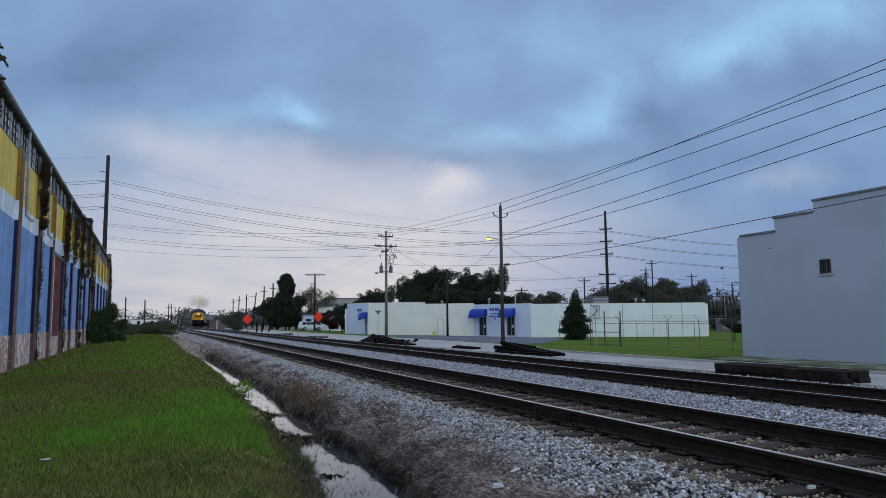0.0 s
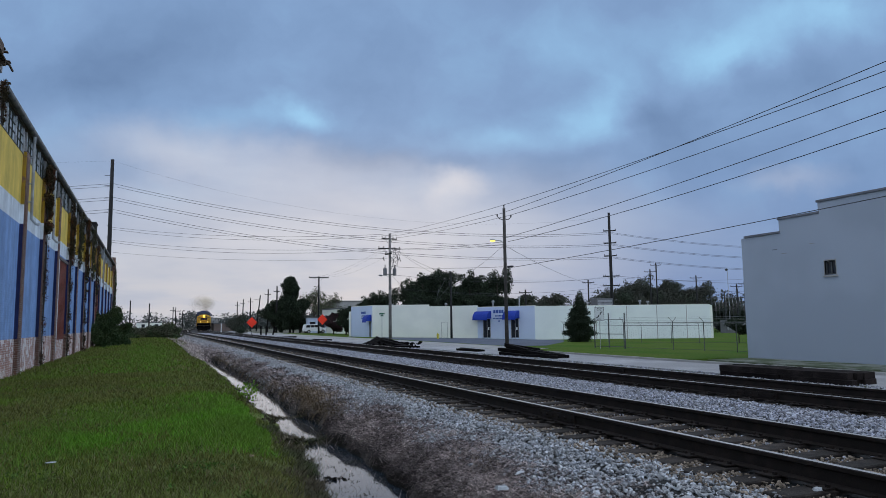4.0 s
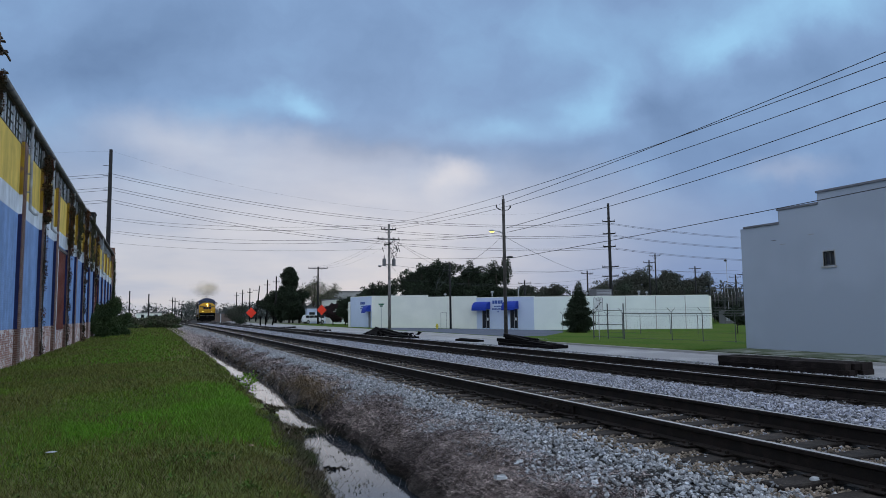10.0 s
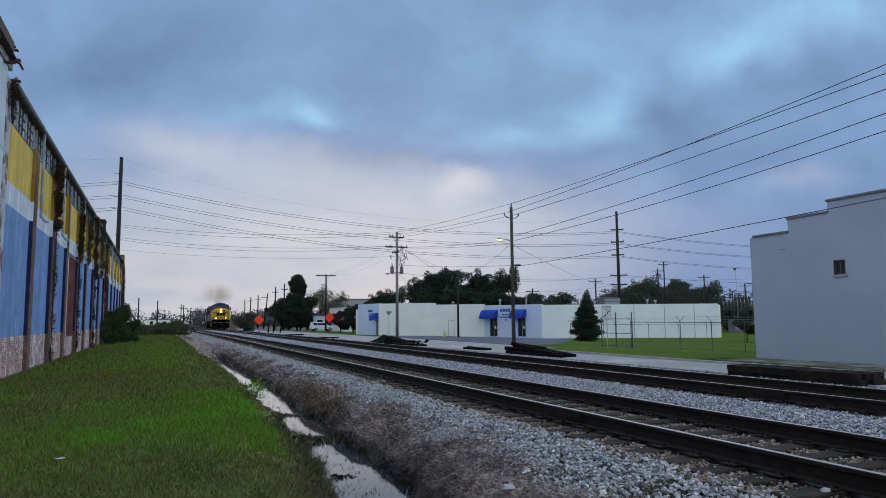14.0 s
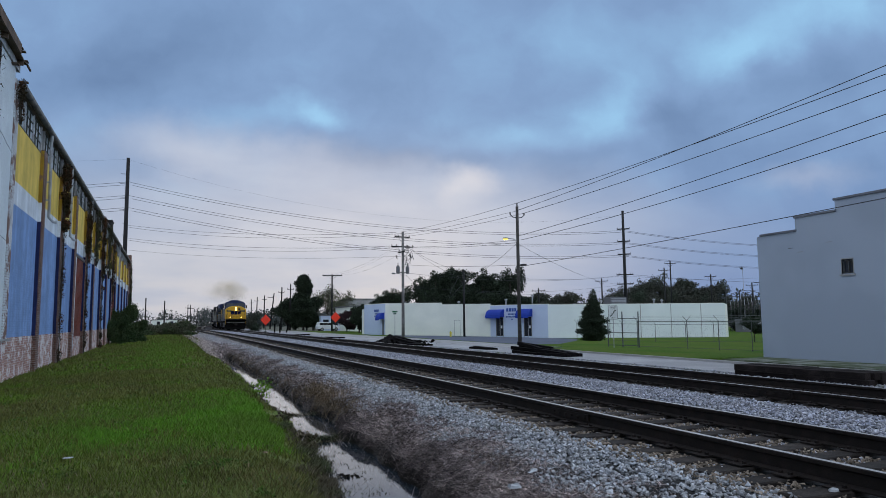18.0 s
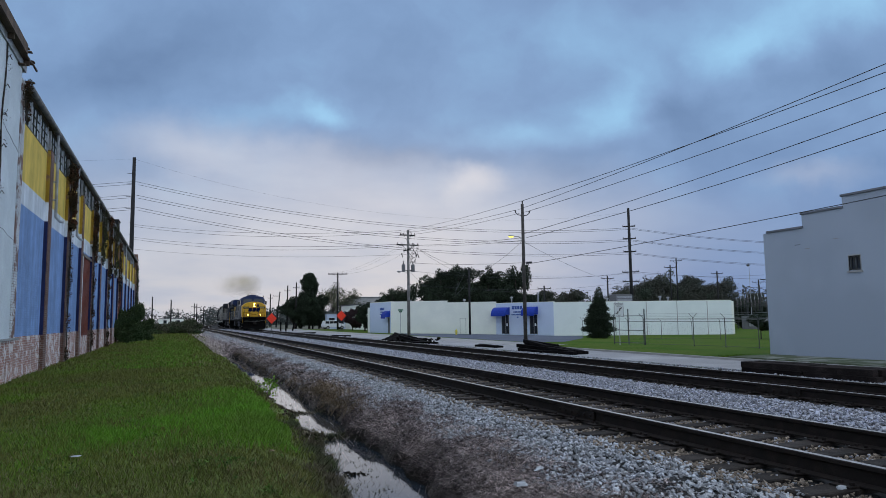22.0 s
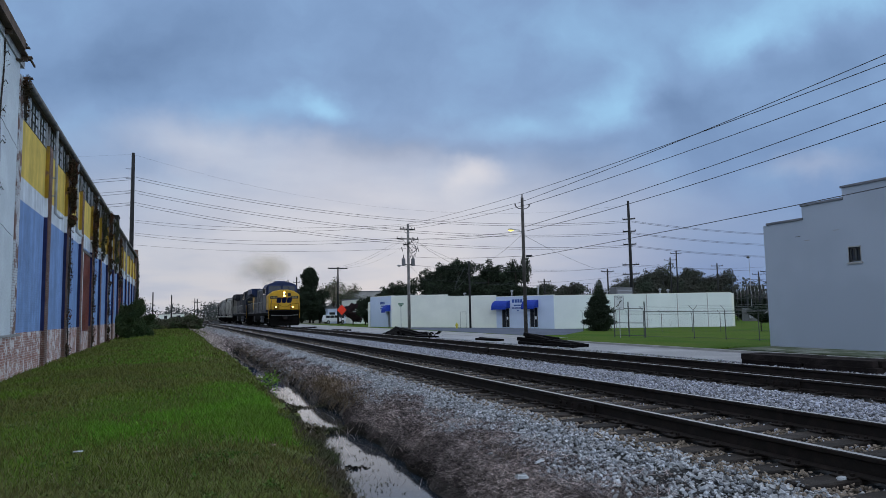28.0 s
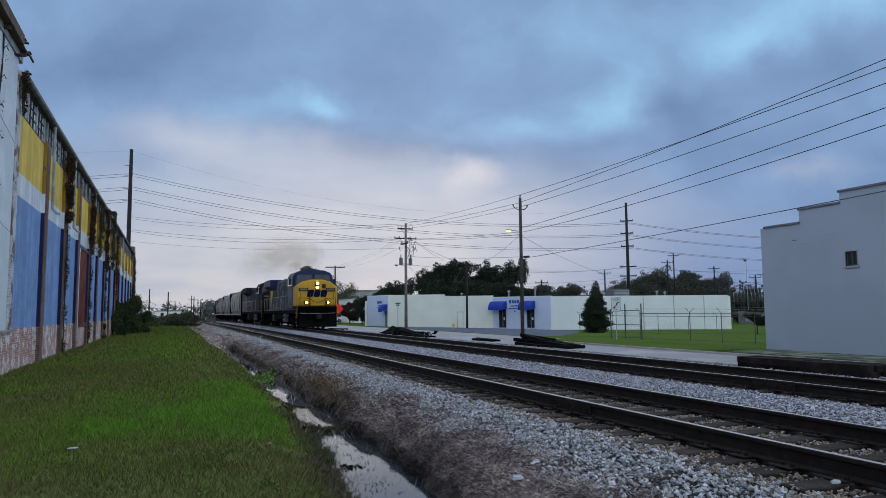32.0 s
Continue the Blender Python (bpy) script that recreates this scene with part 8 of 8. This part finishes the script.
def build_smoke():
    mat = smoke_material()
    # a billow is a bulging, crumpled dome
    s = Shape()
    n = 14
    g = []
    for j in range(n + 1):
        for i in range(n + 1):
            x, z = -1 + 2 * i / n, -1 + 2 * j / n
            r = min(1.0, math.hypot(x, z))
            g.append((x, -0.6 * math.cos(r * 1.57) + 0.12 * noise.noise(Vector((x * 2, z * 2, 3))), z))
    s.add(g, [(j * (n + 1) + i, j * (n + 1) + i + 1, (j + 1) * (n + 1) + i + 1, (j + 1) * (n + 1) + i) for j in range(n) for i in range(n)])
    me = s.mesh("billow", mat, 0, True)
    for k, (back, dx, z, w, h) in enumerate(((10.5, 0.2, 4.9, 1.3, 1.2), (11.0, 0.4, 5.7, 2.2, 1.7), (13.0, 0.4, 6.6, 3.0, 2.1), (17.0, 0.4, 7.0, 3.8, 2.5), (23.0, 0.0, 7.3, 4.6, 2.8), (32.0, -0.6, 7.3, 5.0, 2.8))):
        root = thing("exhaust_smoke", pose(0, 0, 0), "thin brown exhaust smoke trailing over the train", "smoke", "exhaust smoke")
        part("billow", me, None, root, at=Matrix.Translation((dx, 0, z)) @ Matrix.Rotation(0.25 * (k % 3 - 1), 4, "Z") @ Matrix.Diagonal((w, w * 1.5, h, 1)))
        SMOKE.append((root, back))


build_smoke()


# ---- a bee that crosses close to the lens ----
def bee():
    root = thing("bee", pose(0, 0, 0), "small dark brown bee in flight", "insect")
    MAT["bee"] = material("bee_fuzz", (0.035, 0.018, 0.012), 0.9, 0.4, 900, 3000, 0.3, 0.0003)
    MAT["bee_wing"] = material("bee_wing", (0.25, 0.22, 0.18), 0.3, 0.1, 500, 2000, 0)
    k = 0.001
    part("abdomen", Shape().lathe([(0.3 * k, -8.0 * k), (1.3 * k, -7.0 * k), (2.1 * k, -5 * k), (2.3 * k, -3 * k), (2.1 * k, -1.2 * k), (1.6 * k, -0.2 * k)], 20), MAT["bee"], root, smooth=True)
    part("thorax", Shape().lathe([(1.6 * k, -0.4 * k), (2.2 * k, 0.6 * k), (2.2 * k, 1.8 * k), (1.7 * k, 3.2 * k), (1.2 * k, 3.6 * k)], 20), MAT["bee"], root, smooth=True)
    part("head", Shape().lathe([(1.2 * k, 3.3 * k), (1.7 * k, 4.0 * k), (1.5 * k, 4.9 * k), (0.4 * k, 5.6 * k)], 20), MAT["bee"], root, smooth=True)
    for s in (-1, 1):
        part("wing", Shape().add([(0, s * 1.5 * k, 1.5 * k), (0.2 * k, s * 8 * k, 0.5 * k), (0.2 * k, s * 8.5 * k, -1 * k), (0, s * 1.6 * k, 0.3 * k), (0.1 * k, s * 1.5 * k, 1.5 * k), (0.3 * k, s * 8 * k, 0.5 * k), (0.3 * k, s * 8.5 * k, -1 * k), (0.1 * k, s * 1.6 * k, 0.3 * k)], [(0, 1, 2, 3), (7, 6, 5, 4), (0, 4, 5, 1), (1, 5, 6, 2), (2, 6, 7, 3), (3, 7, 4, 0)]), MAT["bee_wing"], root)
        for j in range(3):
            part("leg", Shape().path([(0.5 * k, s * 1.2 * k, (1.6 - j) * k), (2.0 * k, s * 1.4 * k, (0.9 - j) * k), (1.9 * k, s * 1.2 * k, (-1.4 - j) * k)], 0.12 * k, 4), MAT["bee"], root)
    return root


BEE = bee()


# ---- motion ----
FRONT = [(0, 192), (6, 162), (9, 148.5), (13, 130.5), (17, 114), (21, 97.5), (25, 81.5), (29, 64.5), (32, 51)]
CURVE = np.polyfit([t for t, _ in FRONT], [y for _, y in FRONT], 4)


BEE_PASS = (0.0393, 0.0361, 1.2064)


def front_y(t):
    return float(np.polyval(CURVE, t))


def motions():
    for ob, back in TRAIN:
        rows = []
        for i in range(33):
            y = front_y(i) + back
            xa, xb = TRACK_2 + float(bend(y - 6)), TRACK_2 + float(bend(y + 6))
            rows.append((float(i), pose((xa + xb) / 2, y, 0, 0, 0, 180 - math.degrees(math.atan2(xb - xa, 12)))))
        walk(ob, rows)
    # the plume drifts a little behind and ahead of its place over the train
    for k, (ob, back) in enumerate(SMOKE):
        rows = []
        for i in range(33):
            y = front_y(i) + back + 0.8 * math.sin(i * 0.5 + k)
            rows.append((float(i), pose(TRACK_2 + float(bend(y)) + 0.3 * math.sin(i * 0.37 + k), y, 0.3 * math.sin(i * 0.45 + 2 * k))))
        walk(ob, rows)
    # the bee comes from behind, passes just before the lens and is gone
    walk(BEE, [(0.0, pose(1.6, -4.0, 2.2, 0, 0, 0)), (8.5, pose(1.2, -2.5, 2.0, 10, 0, 30)), (9.2, pose(0.30, -0.30, 1.40, 20, 20, 20)), (9.4, pose(0.085, 0.02, 1.235, 40, 30, -22)), (9.5, pose(*BEE_PASS, 62, 28, -30)), (9.6, pose(-0.01, 0.03, 1.27, 60, 10, -10)), (9.9, pose(-0.4, -0.4, 1.6, 20, 0, 40)), (12.0, pose(-2.5, -4.0, 2.5, 0, 0, 60)), (32.0, pose(-3.0, -6.0, 2.2, 0, 0, 80))])
    start = front_y(0)
    for ws, y, r in WHEEL_SETS:
        rows = []
        for i in range(0, 321):
            t = i / 10
            rows.append((t, pose(0, y, r, -math.degrees((start - front_y(t)) / r), 0, 0)))
        walk(ws, rows)


motions()
